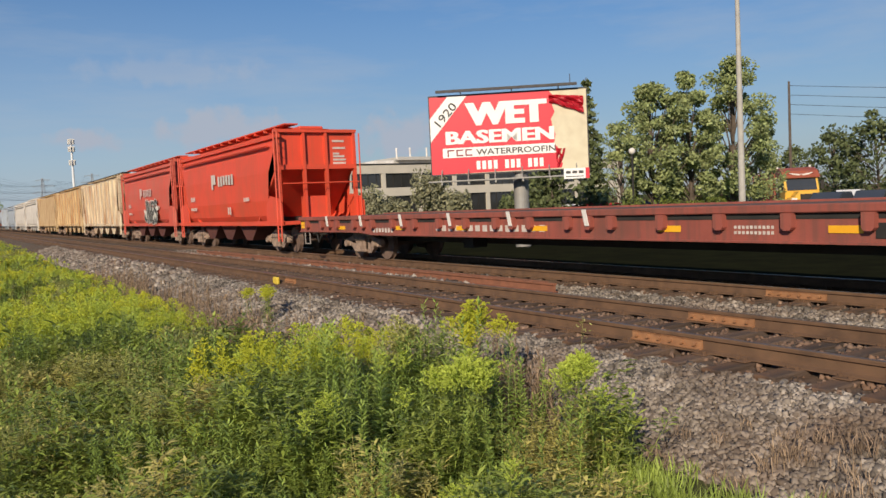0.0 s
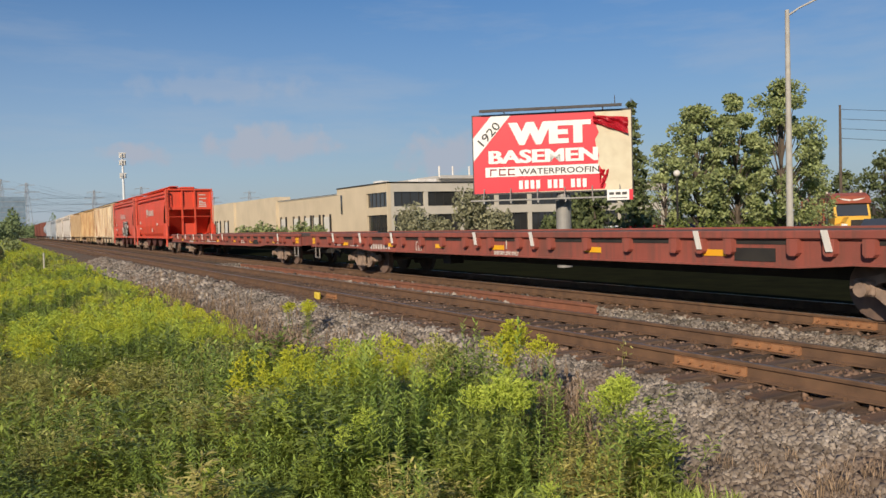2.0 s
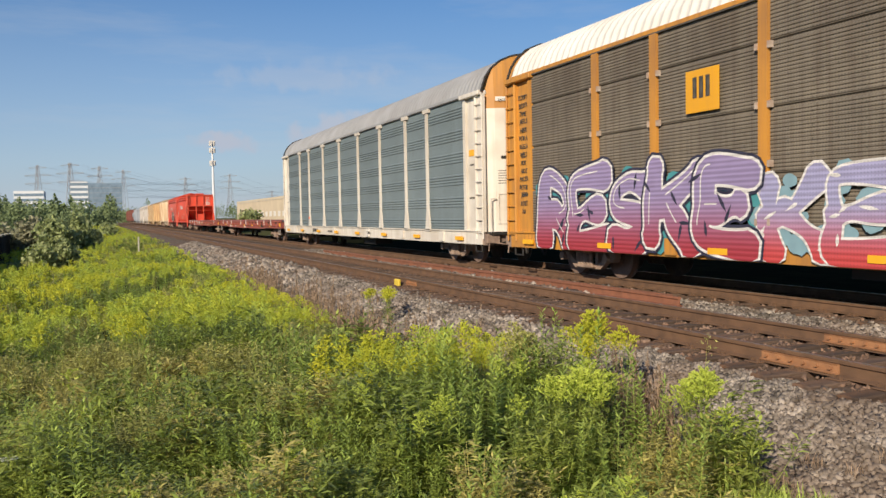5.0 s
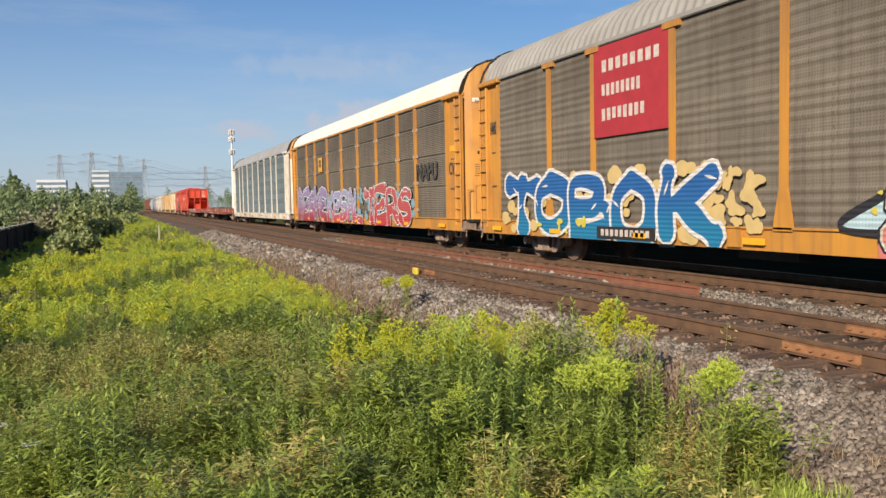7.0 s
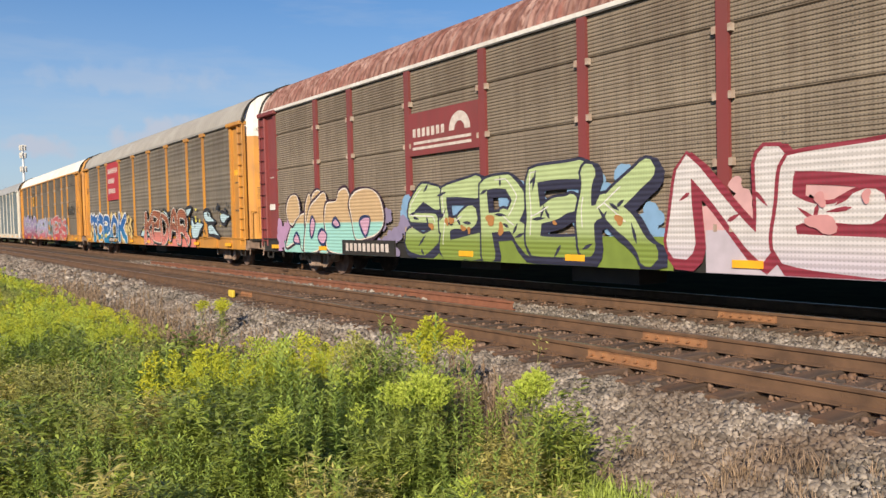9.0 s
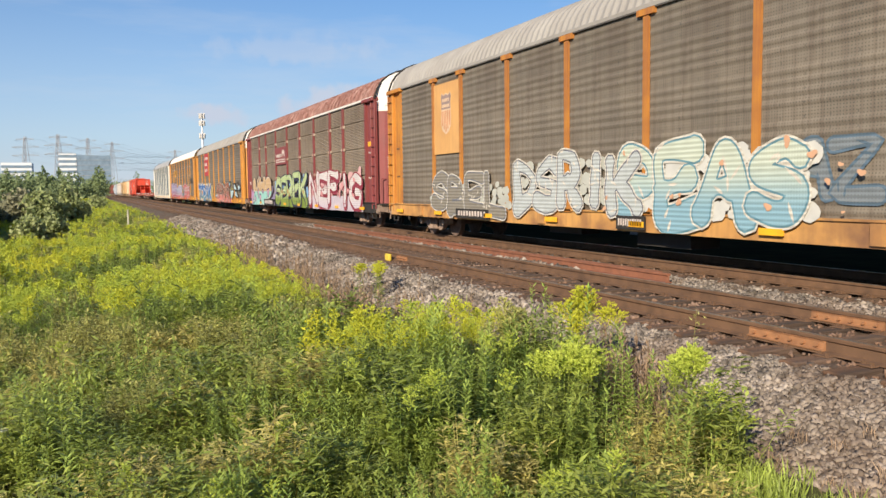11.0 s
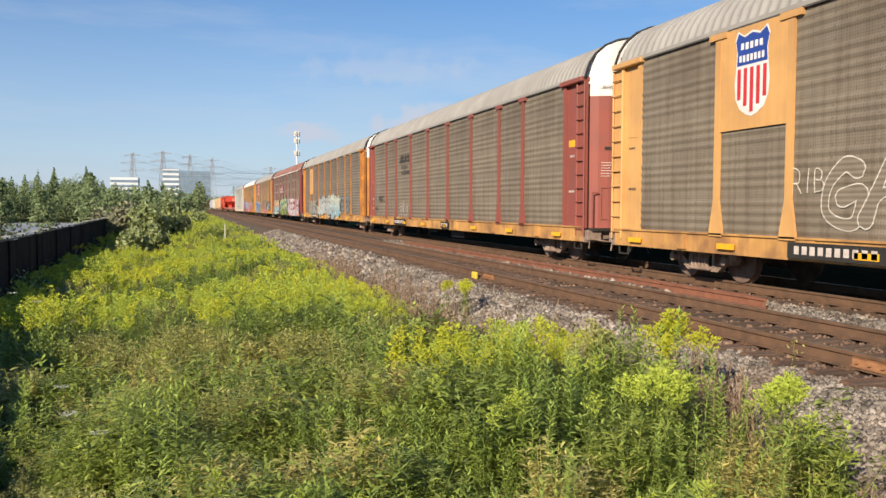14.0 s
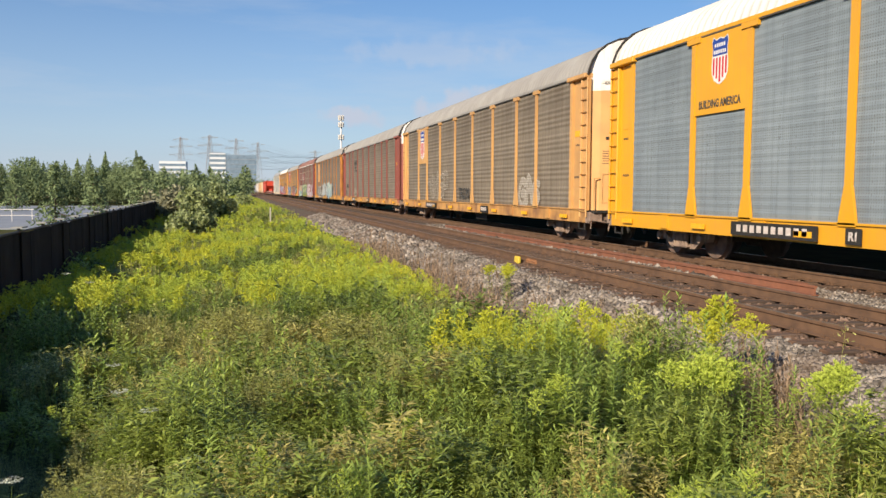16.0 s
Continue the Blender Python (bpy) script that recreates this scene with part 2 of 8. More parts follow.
def ground_z(x, y):
    """Height of the soil: shoulder level beside the line, falling away to the fence."""
    k = min(1, max(0, (4.6 - x) / 9.0))
    z = -0.62 - 0.6 * k * k * (3 - 2 * k)
    if x > 13.5:
        z = -0.62 + 0.25 * min(1, (x - 13.5) / 8)
    return z + 0.04 * noise.noise((x * 0.35, y * 0.35, 0))


def build_ground():
    soil = mat("soil", (0.10, 0.085, 0.05), (0.07, 0.085, 0.03), scale=0.6, rough=1.0, spec=0.0, bump=0.6, bscale=8, dirt=(0.05, 0.075, 0.02), dirt_amt=0.7, dscale=0.25)
    xs = sorted(set(list(np.linspace(-16, 24, 41)) + [-1500, -600, -200, -80, -40, 40, 80, 200, 600, 1500]))
    ys = sorted(set(list(np.linspace(-12, 100, 75)) + [-1500, -400, -100, -40, 130, 180, 260, 400, 700, 1200, 2500]))
    V = [(x, y, ground_z(x, y)) for y in ys for x in xs]
    n = len(xs)
    F = [(j * n + i, j * n + i + 1, (j + 1) * n + i + 1, (j + 1) * n + i) for j in range(len(ys) - 1) for i in range(n - 1)]
    g = mesh_part("ground", poly_mesh("ground", V, F), soil, smooth=True)
    tagged(g, "dark weedy soil running out to the horizon", "ground", kind="structure")


def build_ballast_bed():
    bed = mat("ballast_bed", (0.15, 0.125, 0.105), (0.08, 0.065, 0.055), scale=9, rough=1.0, spec=0.05, bump=1.0, bscale=28, dirt=(0.15, 0.085, 0.05), dirt_amt=0.75, dscale=0.5)
    prof = [(4.3, -0.80), (4.75, -0.62), (5.6, -0.36), (6.0, -0.25), (6.6, -0.225), (8.3, -0.225), (8.9, -0.24), (9.5, -0.26), (10.1, -0.24), (10.7, -0.225), (12.3, -0.225), (12.9, -0.24), (14.3, -0.75)]
    ys = list(np.arange(-12, 60, 0.5)) + list(np.arange(60, 420, 8.0)) + [-60, -400, 900]
    ys.sort()
    xs = []
    for (a, za), (b, zb) in zip(prof, prof[1:]):
        xs += [(a + (b - a) * k / 3, za + (zb - za) * k / 3) for k in range(3)]
    xs.append(prof[-1])
    V = [(x, y, z + 0.035 * noise.noise((x * 1.7, y * 1.7, 3)) + 0.02 * noise.noise((x * 6, y * 6, 9))) for y in ys for x, z in xs]
    n = len(xs)
    F = [(j * n + i, j * n + i + 1, (j + 1) * n + i + 1, (j + 1) * n + i) for j in range(len(ys) - 1) for i in range(n - 1)]
    b = mesh_part("ballast_bed", poly_mesh("ballast_bed", V, F), bed, smooth=True)
    tagged(b, "grey crushed-stone ballast bed stained with rust", "ballast", kind="structure")


def stone_height(x):
    prof = [(4.3, -0.80), (4.75, -0.62), (5.6, -0.36), (6.0, -0.25), (6.6, -0.225), (8.3, -0.225), (8.9, -0.24), (9.5, -0.26), (10.1, -0.24), (10.7, -0.225), (12.3, -0.225), (12.9, -0.24), (14.3, -0.75)]
    return np.interp(x, [p[0] for p in prof], [p[1] for p in prof])


def build_stones(zones, m, label, seed):
    """Loose crushed stone over the bed, each a chipped eight-cornered lump."""
    rng = np.random.default_rng(seed)
    C = np.array([(x, y, z) for x in (-1, 1) for y in (-1, 1) for z in (-1, 1)], float)
    Q = np.array([(0, 1, 3, 2), (4, 6, 7, 5), (0, 4, 5, 1), (2, 3, 7, 6), (0, 2, 6, 4), (1, 5, 7, 3)])
    P = []
    for x0, x1, y0, y1, n, size in zones:
        P.append(np.c_[rng.uniform(x0, x1, n), rng.uniform(y0, y1, n), np.full(n, size)])
    P = np.concatenate(P)
    n = len(P)
    s = P[:, 2] * rng.uniform(0.55, 1.5, n)
    V = C[None] * (0.75 + 0.5 * rng.random((n, 8, 1))) * s[:, None, None] * rng.uniform(0.55, 1.2, (n, 1, 3))
    q = rng.normal(size=(n, 4))
    q /= np.linalg.norm(q, axis=1)[:, None]
    w, x, y, z = q.T
    R = np.stack([1 - 2 * (y * y + z * z), 2 * (x * y - z * w), 2 * (x * z + y * w), 2 * (x * y + z * w), 1 - 2 * (x * x + z * z), 2 * (y * z - x * w),
                  2 * (x * z - y * w), 2 * (y * z + x * w), 1 - 2 * (x * x + y * y)], 1).reshape(n, 3, 3)
    V = np.einsum("nij,nkj->nki", R, V)
    V += np.c_[P[:, 0], P[:, 1], stone_height(P[:, 0]) + s * 0.35][:, None]
    F = (Q[None] + 8 * np.arange(n)[:, None, None]).reshape(-1, 4)
    ob = mesh_part("ballast_stones", poly_mesh("ballast_stones", V.reshape(-1, 3), F), m)
    tagged(ob, label, "ballast", kind="stuff")


RAIL = [(-0.076, -0.171), (0.076, -0.171), (0.076, -0.160), (0.012, -0.142), (0.009, -0.05), (0.034, -0.038), (0.037, -0.008), (0.028, 0.0),
        (-0.028, 0.0), (-0.037, -0.008), (-0.034, -0.038), (-0.009, -0.05), (-0.012, -0.142), (-0.076, -0.160)]


def build_track(name, cx, label, tie_parts):
    rust = mat("rail_rust", (0.15, 0.083, 0.046), (0.095, 0.054, 0.032), scale=5, rough=0.85, bump=0.3, bscale=60, dirt=(0.19, 0.105, 0.058), dirt_amt=0.5, dscale=2)
    shine = mat("rail_top", (0.30, 0.26, 0.22), (0.22, 0.17, 0.13), scale=3, rough=0.42, metal=0.7)
    joint = mat("joint_rust", (0.34, 0.165, 0.075), (0.24, 0.115, 0.055), scale=8, rough=0.9, bump=0.3, bscale=50)
    tiem = mat("tie_wood", (0.115, 0.075, 0.052), (0.055, 0.038, 0.03), scale=6, rough=0.95, bump=0.8, bscale=30, stretch=(0.4, 3, 3), rand=0.35, dirt=(0.22, 0.11, 0.055), dirt_amt=0.6, dscale=1.5)
    tr = thing(name, label, "railway track", kind="structure", m=pose(cx, 0, 0))
    for sx in (-HALF, HALF):
        bm = bmesh.new()
        prism(bm, [(sx + x, z) for x, z in RAIL], "y", -60, 900)
        part("rail", bm, rust, tr)
        part("railhead", boxes((sx - 0.024, sx + 0.024, -60, 900, -0.002, 0.0025)), shine, tr, "worn shiny running surface")
    # sleepers
    tie = bpy.data.meshes.new("tie")
    bm = boxes((-1.32, 1.32, -0.115, 0.115, -0.36, -0.176), bevel=0.012)
    for v in bm.verts:
        v.co.z += 0.008 * noise.noise(v.co * 3)
    bm.to_mesh(tie)
    bm.free()
    tie.materials.append(tiem)
    plate = bpy.data.meshes.new("tie_plate")
    bm = boxes((-0.17, 0.17, -0.09, 0.09, -0.180, -0.166), bevel=0.004)
    for dx, dy in ((-0.10, 0.05), (0.10, -0.05), (0.13, 0.06), (-0.13, -0.06)):
        box(bm, dx - 0.012, dx + 0.012, dy - 0.012, dy + 0.012, -0.168, -0.135)
    bm.to_mesh(plate)
    bm.free()
    plate.materials.append(rust)
    y, k = -6.0, 0
    rng = random.Random(3)
    while k < tie_parts:
        t = new("tie", tie)
        t.parent = tr
        t.matrix_basis = pose(rng.uniform(-0.05, 0.05), y, rng.uniform(-0.012, 0.006), 0, 0, rng.uniform(-1.6, 1.6))
        if y < 40:
            for sx in (-HALF, HALF):
                o = new("tie_plate", plate)
                o.parent = tr
                o.matrix_basis = pose(sx, y, 0)
        y += 0.53 + rng.uniform(-0.03, 0.03)
        k += 1
    bm = bmesh.new()
    while y < 420:
        box(bm, -1.3, 1.3, y - 0.11, y + 0.11, -0.36, -0.178)
        y += 0.54
    tagged(part("tie_rows", bm, tiem, tr), kind="stuff")
    return tr, joint, rust


def joint_bar(parent, material, sx, y, side, length=0.92):
    """A bolted plate over a rail joint, on one side of the web."""
    bm = bmesh.new()
    o = sx + side * 0.012
    prism(bm, [(o, -0.145), (o + side * 0.055, -0.150), (o + side * 0.06, -0.138), (o + side * 0.025, -0.125), (o + side * 0.022, -0.062), (o + side * 0.03, -0.048), (o, -0.045)], "y", y - length / 2, y + length / 2)
    for k in range(6):
        yy = y - length / 2 + (k + 0.5) * length / 6
        rod(bm, (o + side * 0.02, yy, -0.095), (o + side * 0.06, yy, -0.095), 0.019, 6)
    part("joint_bar", bm, material, parent, "orange rusty bolted joint plate")


def build_tracks():
    tr, joint, rust = build_track("railway_track_near", TRACK_NEAR, "rusty unused track with dark wooden sleepers", 150)
    joint_bar(tr, joint, -HALF, 6.25, -1, 1.0)
    joint_bar(tr, joint, HALF, 6.75, -1, 1.0)
    joint_bar(tr, joint, -HALF, 17.6, -1, 0.6)
    joint_bar(tr, joint, -HALF, 3.15, -1, 0.12)
    joint_bar(tr, joint, HALF, 2.2, -1, 0.9)
    tr, joint, rust = build_track("railway_track_far", TRACK_FAR, "worn main track under the freight train", 130)
    joint_bar(tr, joint, -HALF, 7.45, -1, 1.0)
    # a spare rail left lying between the tracks
    red = mat("spare_rail_rust", (0.25, 0.10, 0.055), (0.17, 0.07, 0.04), scale=4, rough=0.85, bump=0.3, bscale=50)
    bm = bmesh.new()
    prism(bm, [(9.42 + x, z - 0.04) for x, z in RAIL], "y", 11.45, 36.0)
    prism(bm, [(9.60 + x, z - 0.045) for x, z in RAIL], "y", 11.9, 34.0)
    tagged(part("spare_rail", bm, red), "red-brown rusty spare rails lying on the ballast between tracks", "rail")
    # small yellow marker block clipped at the near rail, and a white stub post in the weeds
    bm = boxes((6.50, 6.58, 18.02, 18.30, -0.2, -0.03), bevel=0.02)
    tagged(part("track_marker", bm, mat("marker_yellow", (0.75, 0.55, 0.06), rough=0.6)), "small yellow block fixed beside the near rail", "marker")
    bm = boxes((1.64, 1.71, 39.96, 40.04, -0.9, 0.70), bevel=0.015)
    tagged(part("marker_post", bm, mat("post_white", (0.48, 0.45, 0.36), rough=0.8)), "weathered white wooden marker post in the weeds", "post")


build_ground()
build_ballast_bed()
build_tracks()

# ---------------------------------------------------------------- freight train
# every car: origin over the track's middle at rail height, y along the line; keyed in motions()
CARS = []
WHEELSETS = []
STEEL = mat("truck_steel", (0.30, 0.215, 0.165), (0.15, 0.105, 0.082), scale=5, rough=0.9, bump=0.25, bscale=40, dirt=(0.40, 0.29, 0.22), dirt_amt=0.6, dscale=3)
WHEEL = mat("wheel_steel", (0.22, 0.145, 0.11), (0.13, 0.09, 0.072), scale=5, rough=0.7, metal=0.2)
BLACK = mat("black_steel", (0.018, 0.017, 0.016), (0.03, 0.026, 0.022), scale=3, rough=0.8)
REFLECT = mat("reflector_yellow", (0.85, 0.45, 0.02), (0.8, 0.38, 0.02), scale=4, rough=0.5)
WHITE_P = mat("white_paint", (0.76, 0.74, 0.70), (0.66, 0.63, 0.58), scale=2, rough=0.55, dirt=(0.42, 0.36, 0.30), dirt_amt=0.35, dscale=1.2, streak=0.25)
STENCIL = mat("stencil_white", (0.62, 0.56, 0.51), (0.48, 0.40, 0.36), scale=9, rough=0.7)
STENCIL_B = mat("stencil_black", (0.045, 0.042, 0.04), (0.08, 0.075, 0.065), scale=9, rough=0.8)

_wheel_me = None


def wheelset_mesh():
    global _wheel_me
    if _wheel_me is None:
        bm = bmesh.new()
        rod(bm, (-1.1, 0, 0), (1.1, 0, 0), 0.08, 10)
        for s in (-1, 1):
            rod(bm, (s * 0.695, 0, 0), (s * 0.725, 0, 0), 0.485, 28)
            rod(bm, (s * 0.725, 0, 0), (s * 0.83, 0, 0), 0.455, 28)
            rod(bm, (s * 0.828, 0, 0), (s * 0.834, 0, 0), 0.37, 24)
            rod(bm, (s * 0.80, 0, 0), (s * 0.88, 0, 0), 0.14, 12)
        _wheel_me = bpy.data.meshes.new("wheelset")
        bm.to_mesh(_wheel_me)
        bm.free()
        _wheel_me.materials.append(WHEEL)
    return _wheel_me


_truck_me = None


def truck(car, y):
    """A two-axle bogie: cast side frames with spring nests, bolster, bearings; wheelsets turn in it."""
    global _truck_me
    if _truck_me is None:
        bm = bmesh.new()
        for s in (-1, 1):
            top = [(-1.12, 0.58), (-1.12, 0.45), (-0.74, 0.53), (-0.44, 0.63), (0.44, 0.63), (0.74, 0.53), (1.12, 0.45), (1.12, 0.58), (0.72, 0.66), (0.45, 0.76), (-0.45, 0.76), (-0.72, 0.66)]
            low = [(-0.94, 0.49), (-0.52, 0.19), (0.52, 0.19), (0.94, 0.49), (0.76, 0.52), (0.42, 0.29), (-0.42, 0.29), (-0.76, 0.52)]
            prism(bm, top, "x", s * 1.0, s * 1.14)
            prism(bm, low, "x", s * 1.01, s * 1.13)
            for a in (-0.40, 0.40):
                box(bm, min(s * 1.0, s * 1.15), max(s * 1.0, s * 1.15), a - 0.05, a + 0.05, 0.28, 0.64, bevel=0.01)
            for k in range(5):
                rod(bm, (s * 1.18, -0.24 + 0.12 * k, 0.28), (s * 1.18, -0.24 + 0.12 * k, 0.54), 0.05, 8)
            box(bm, s * 1.09 - 0.16, s * 1.09 + 0.16, -0.34, 0.34, 0.54, 0.66, bevel=0.02)
            box(bm, s * 1.09 - 0.15, s * 1.09 + 0.15, -0.34, 0.34, 0.21, 0.28, bevel=0.02)
            for a in (-0.89, 0.89):
                box(bm, s * 1.08 - 0.11, s * 1.08 + 0.13, a - 0.15, a + 0.15, 0.36, 0.6, bevel=0.03)
                rod(bm, (s * 1.0, a, 0.455), (s * 1.27, a, 0.455), 0.10, 12)
        box(bm, -1.1, 1.1, -0.2, 0.2, 0.5, 0.78, bevel=0.03)
        _truck_me = bpy.data.meshes.new("truck")
        bm.to_mesh(_truck_me)
        bm.free()
        _truck_me.materials.append(STEEL)
    t = new("truck", _truck_me)
    t.parent = car
    t.matrix_basis = pose(0, y, 0)
    for a in (-0.89, 0.89):
        w = new("wheelset", wheelset_mesh())
        w.parent = t
        w.matrix_basis = pose(0, a, 0.455)
        WHEELSETS.append((w, a))


def coupler(car, y, s):
    """Draw gear, knuckle, air hose and a cut lever at one end."""
    bm = boxes((-0.12, 0.12, min(y, y + s * 0.55), max(y, y + s * 0.55), 0.72, 0.98), bevel=0.02)
    box(bm, -0.18, 0.16, min(y + s * 0.40, y + s * 0.66), max(y + s * 0.40, y + s * 0.66), 0.68, 1.0, bevel=0.05)
    rod(bm, (-1.35, y + s * 0.2, 0.62), (-0.1, y + s * 0.3, 0.86), 0.016, 6)
    rod(bm, (-0.35, y + s * 0.1, 0.8), (-0.4, y + s * 0.35, 0.35), 0.028, 6)
    rod(bm, (-0.4, y + s * 0.35, 0.35), (-0.38, y + s * 0.6, 0.6), 0.028, 6)
    part("coupler", bm, BLACK, car)


def stirrup(car, y, material):
    x = -1.55
    part("sill_step", rods(((x, y - 0.2, 0.85), (x, y - 0.2, 0.42)), ((x, y + 0.2, 0.85), (x, y + 0.2, 0.42)), ((x, y - 0.22, 0.42), (x, y + 0.22, 0.42)), r=0.022, n=6), material, car)


def bars(name, car, x, y, z, w, h, material, seed=0, n=None, label=""):
    """Unreadable or private lettering as plain bars of its size."""
    rng = random.Random(seed)
    bm = bmesh.new()
    n = n or max(2, int(w / (h * 0.75)))
    for k in range(n):
        y0 = y + w / 2 - (k + 0.1) * w / n
        y1 = y0 - 0.62 * w / n
        box(bm, x - 0.004, x, y1, y0, z - h / 2 * rng.uniform(0.8, 1), z + h / 2)
    part(name, bm, material, car, label)


def side(y, z, x=-1.6):
    """The pose of writing on the camera's side of a car: reads towards -y."""
    return Matrix.Translation((x, y, z)) @ Matrix(((0, 0, -1, 0), (-1, 0, 0, 0), (0, 1, 0, 0), (0, 0, 0, 1)))


def fade(name, top, low, span, axis="Y"):
    """Spray paint fading from one colour to another up the letters, with the sheet's ribs showing through."""
    key = "spray_" + name
    if key in MATS:
        return MATS[key]
    m = mat(key, top, tuple(v * 0.88 for v in top), scale=3, rough=0.65)
    nd, ln = m.node_tree.nodes, m.node_tree.links
    b = nd["Principled BSDF"]
    src = b.inputs["Base Color"].links[0].from_socket
    co = nd.new("ShaderNodeTexCoord")
    sp = nd.new("ShaderNodeSeparateXYZ")
    ln.new(co.outputs["Object"], sp.inputs["Vector"])
    mr = nd.new("ShaderNodeMapRange")
    mr.interpolation_type = "SMOOTHSTEP"
    mr.inputs["From Min"].default_value, mr.inputs["From Max"].default_value = span
    ln.new(sp.outputs[axis], mr.inputs["Value"])
    x = nd.new("ShaderNodeMix")
    x.data_type = "RGBA"
    ln.new(mr.outputs["Result"], x.inputs[0])
    x.inputs["A"].default_value = (*low, 1)
    ln.new(src, x.inputs["B"])
    ln.new(x.outputs["Result"], b.inputs["Base Color"])
    ribs(m, axis)
    return m


def ribs(m, axis):
    """The pressed ribs of the sheet under a coat of paint."""
    nd, ln = m.node_tree.nodes, m.node_tree.links
    b = nd["Principled BSDF"]
    co = nd.new("ShaderNodeTexCoord")
    w = nd.new("ShaderNodeTexWave")
    w.bands_direction = axis
    w.inputs["Scale"].default_value = 3.6
    ln.new(co.outputs["Object"], w.inputs["Vector"])
    bp = nd.new("ShaderNodeBump")
    bp.inputs["Strength"].default_value, bp.inputs["Distance"].default_value = 0.35, 0.03
    ln.new(w.outputs["Fac"], bp.inputs["Height"])
    ln.new(bp.outputs["Normal"], b.inputs["Normal"])


# a sprayer's letters: strokes from point to point on a nine by nine lattice
LETTERS = {"A": "00-39-69-90 24-74", "B": "00-09-68-65-15 15-84-81-00", "C": "87-59-18-02-20-60-92", "D": "00-09-58-95-61-00", "E": "99-09-04-00-90 04-75",
           "F": "99-09-00 05-75", "G": "88-49-06-02-40-80-94-54", "H": "00-09 90-99 05-95", "I": "50-59", "J": "99-92-40-02", "K": "00-09 99-35-04 35-90", "L": "09-01-00-90", "M": "00-19-54-89-90", "N": "00-09-90-99",
           "O": "49-07-02-40-82-87-49", "P": "00-09-69-86-64-04", "R": "00-09-69-86-64-14 44-90", "S": "98-59-17-15-84-81-40-01", "T": "09-99 59-50",
           "U": "09-02-40-82-99", "V": "09-40-99", "W": "09-20-55-70-99", "Y": "09-45-99 45-40", "Z": "09-99-00-90"}


def smooth_line(P, steps, closed=False):
    """A flowing line through the points."""
    out, n = [], len(P)
    for k in range(n if closed else n - 1):
        if closed:
            a, b, c, d = P[k - 1], P[k], P[(k + 1) % n], P[(k + 2) % n]
        else:
            a, b, c, d = P[max(0, k - 1)], P[k], P[k + 1], P[min(n - 1, k + 2)]
        for t in np.linspace(0, 1, steps, endpoint=False):
            out.append(0.5 * (2 * b + (c - a) * t + (2 * a - 5 * b + 4 * c - d) * t * t + (3 * b - a - 3 * c + d) * t ** 3))
    if not closed:
        out.append(P[-1])
    return np.array(out)


def ribbon(L, R, grow, depth, verts, faces):
    """A flat stroke of changing width with blunt rounded ends."""
    T = np.gradient(L, axis=0)
    T /= np.linalg.norm(T, axis=1)[:, None] + 1e-9
    N = np.c_[-T[:, 1], T[:, 0]]
    W = R + grow
    ends = []
    for e, sgn in ((0, -1), (-1, 1)):
        for q, wide in ((0.55, 0.85), (0.95, 0.45)):
            ends.append((L[e] + sgn * T[e] * W[e] * q, N[e], W[e] * wide))
    rows = [ends[1], ends[0]] + list(zip(L, N, W)) + [ends[2], ends[3]]
    b0 = len(verts)
    for k, (c, nn, w) in enumerate(rows):
        for sg in (-1, 1):
            p = c + nn * w * sg
            verts.append((p[0], p[1], depth + 0.000004 * k))
    for k in range(len(rows) - 1):
        faces.append((b0 + 2 * k, b0 + 2 * k + 1, b0 + 2 * k + 3, b0 + 2 * k + 2))


def perforated(m):
    """Lets the sheet's rows of holes show through a coat of spray paint."""
    if m is None or m.get("holes") or m.name.startswith("rack_sheet"):
        return m
    m["holes"] = 1
    nd, ln = m.node_tree.nodes, m.node_tree.links
    b = nd["Principled BSDF"]
    src = b.inputs["Base Color"].links[0].from_socket
    co = nd.new("ShaderNodeTexCoord")
    sp = nd.new("ShaderNodeSeparateXYZ")
    ln.new(co.outputs["Object"], sp.inputs["Vector"])
    hole = []
    for axis, period, width in (("X", 0.055, 0.4), ("Y", 0.05, 0.42)):
        a = nd.new("ShaderNodeMath")
        a.operation, a.inputs[1].default_value = "DIVIDE", period
        f = nd.new("ShaderNodeMath")
        f.operation = "FRACT"
        g = nd.new("ShaderNodeMath")
        g.operation, g.inputs[1].default_value = "LESS_THAN", width
        ln.new(sp.outputs[axis], a.inputs[0])
        ln.new(a.outputs[0], f.inputs[0])
        ln.new(f.outputs[0], g.inputs[0])
        hole.append(g.outputs[0])
    k = nd.new("ShaderNodeMath")
    k.operation = "MULTIPLY"
    ln.new(hole[0], k.inputs[0])
    ln.new(hole[1], k.inputs[1])
    k2 = nd.new("ShaderNodeMath")
    k2.operation, k2.inputs[1].default_value = "MULTIPLY", 0.24
    ln.new(k.outputs[0], k2.inputs[0])
    x = nd.new("ShaderNodeMix")
    x.data_type = "RGBA"
    ln.new(k2.outputs[0], x.inputs[0])
    ln.new(src, x.inputs["A"])
    x.inputs["B"].default_value = (0.05, 0.05, 0.045, 1)
    ln.new(x.outputs["Result"], b.inputs["Base Color"])
    if not b.inputs["Normal"].links:
        ribs(m, "Y")
    return m


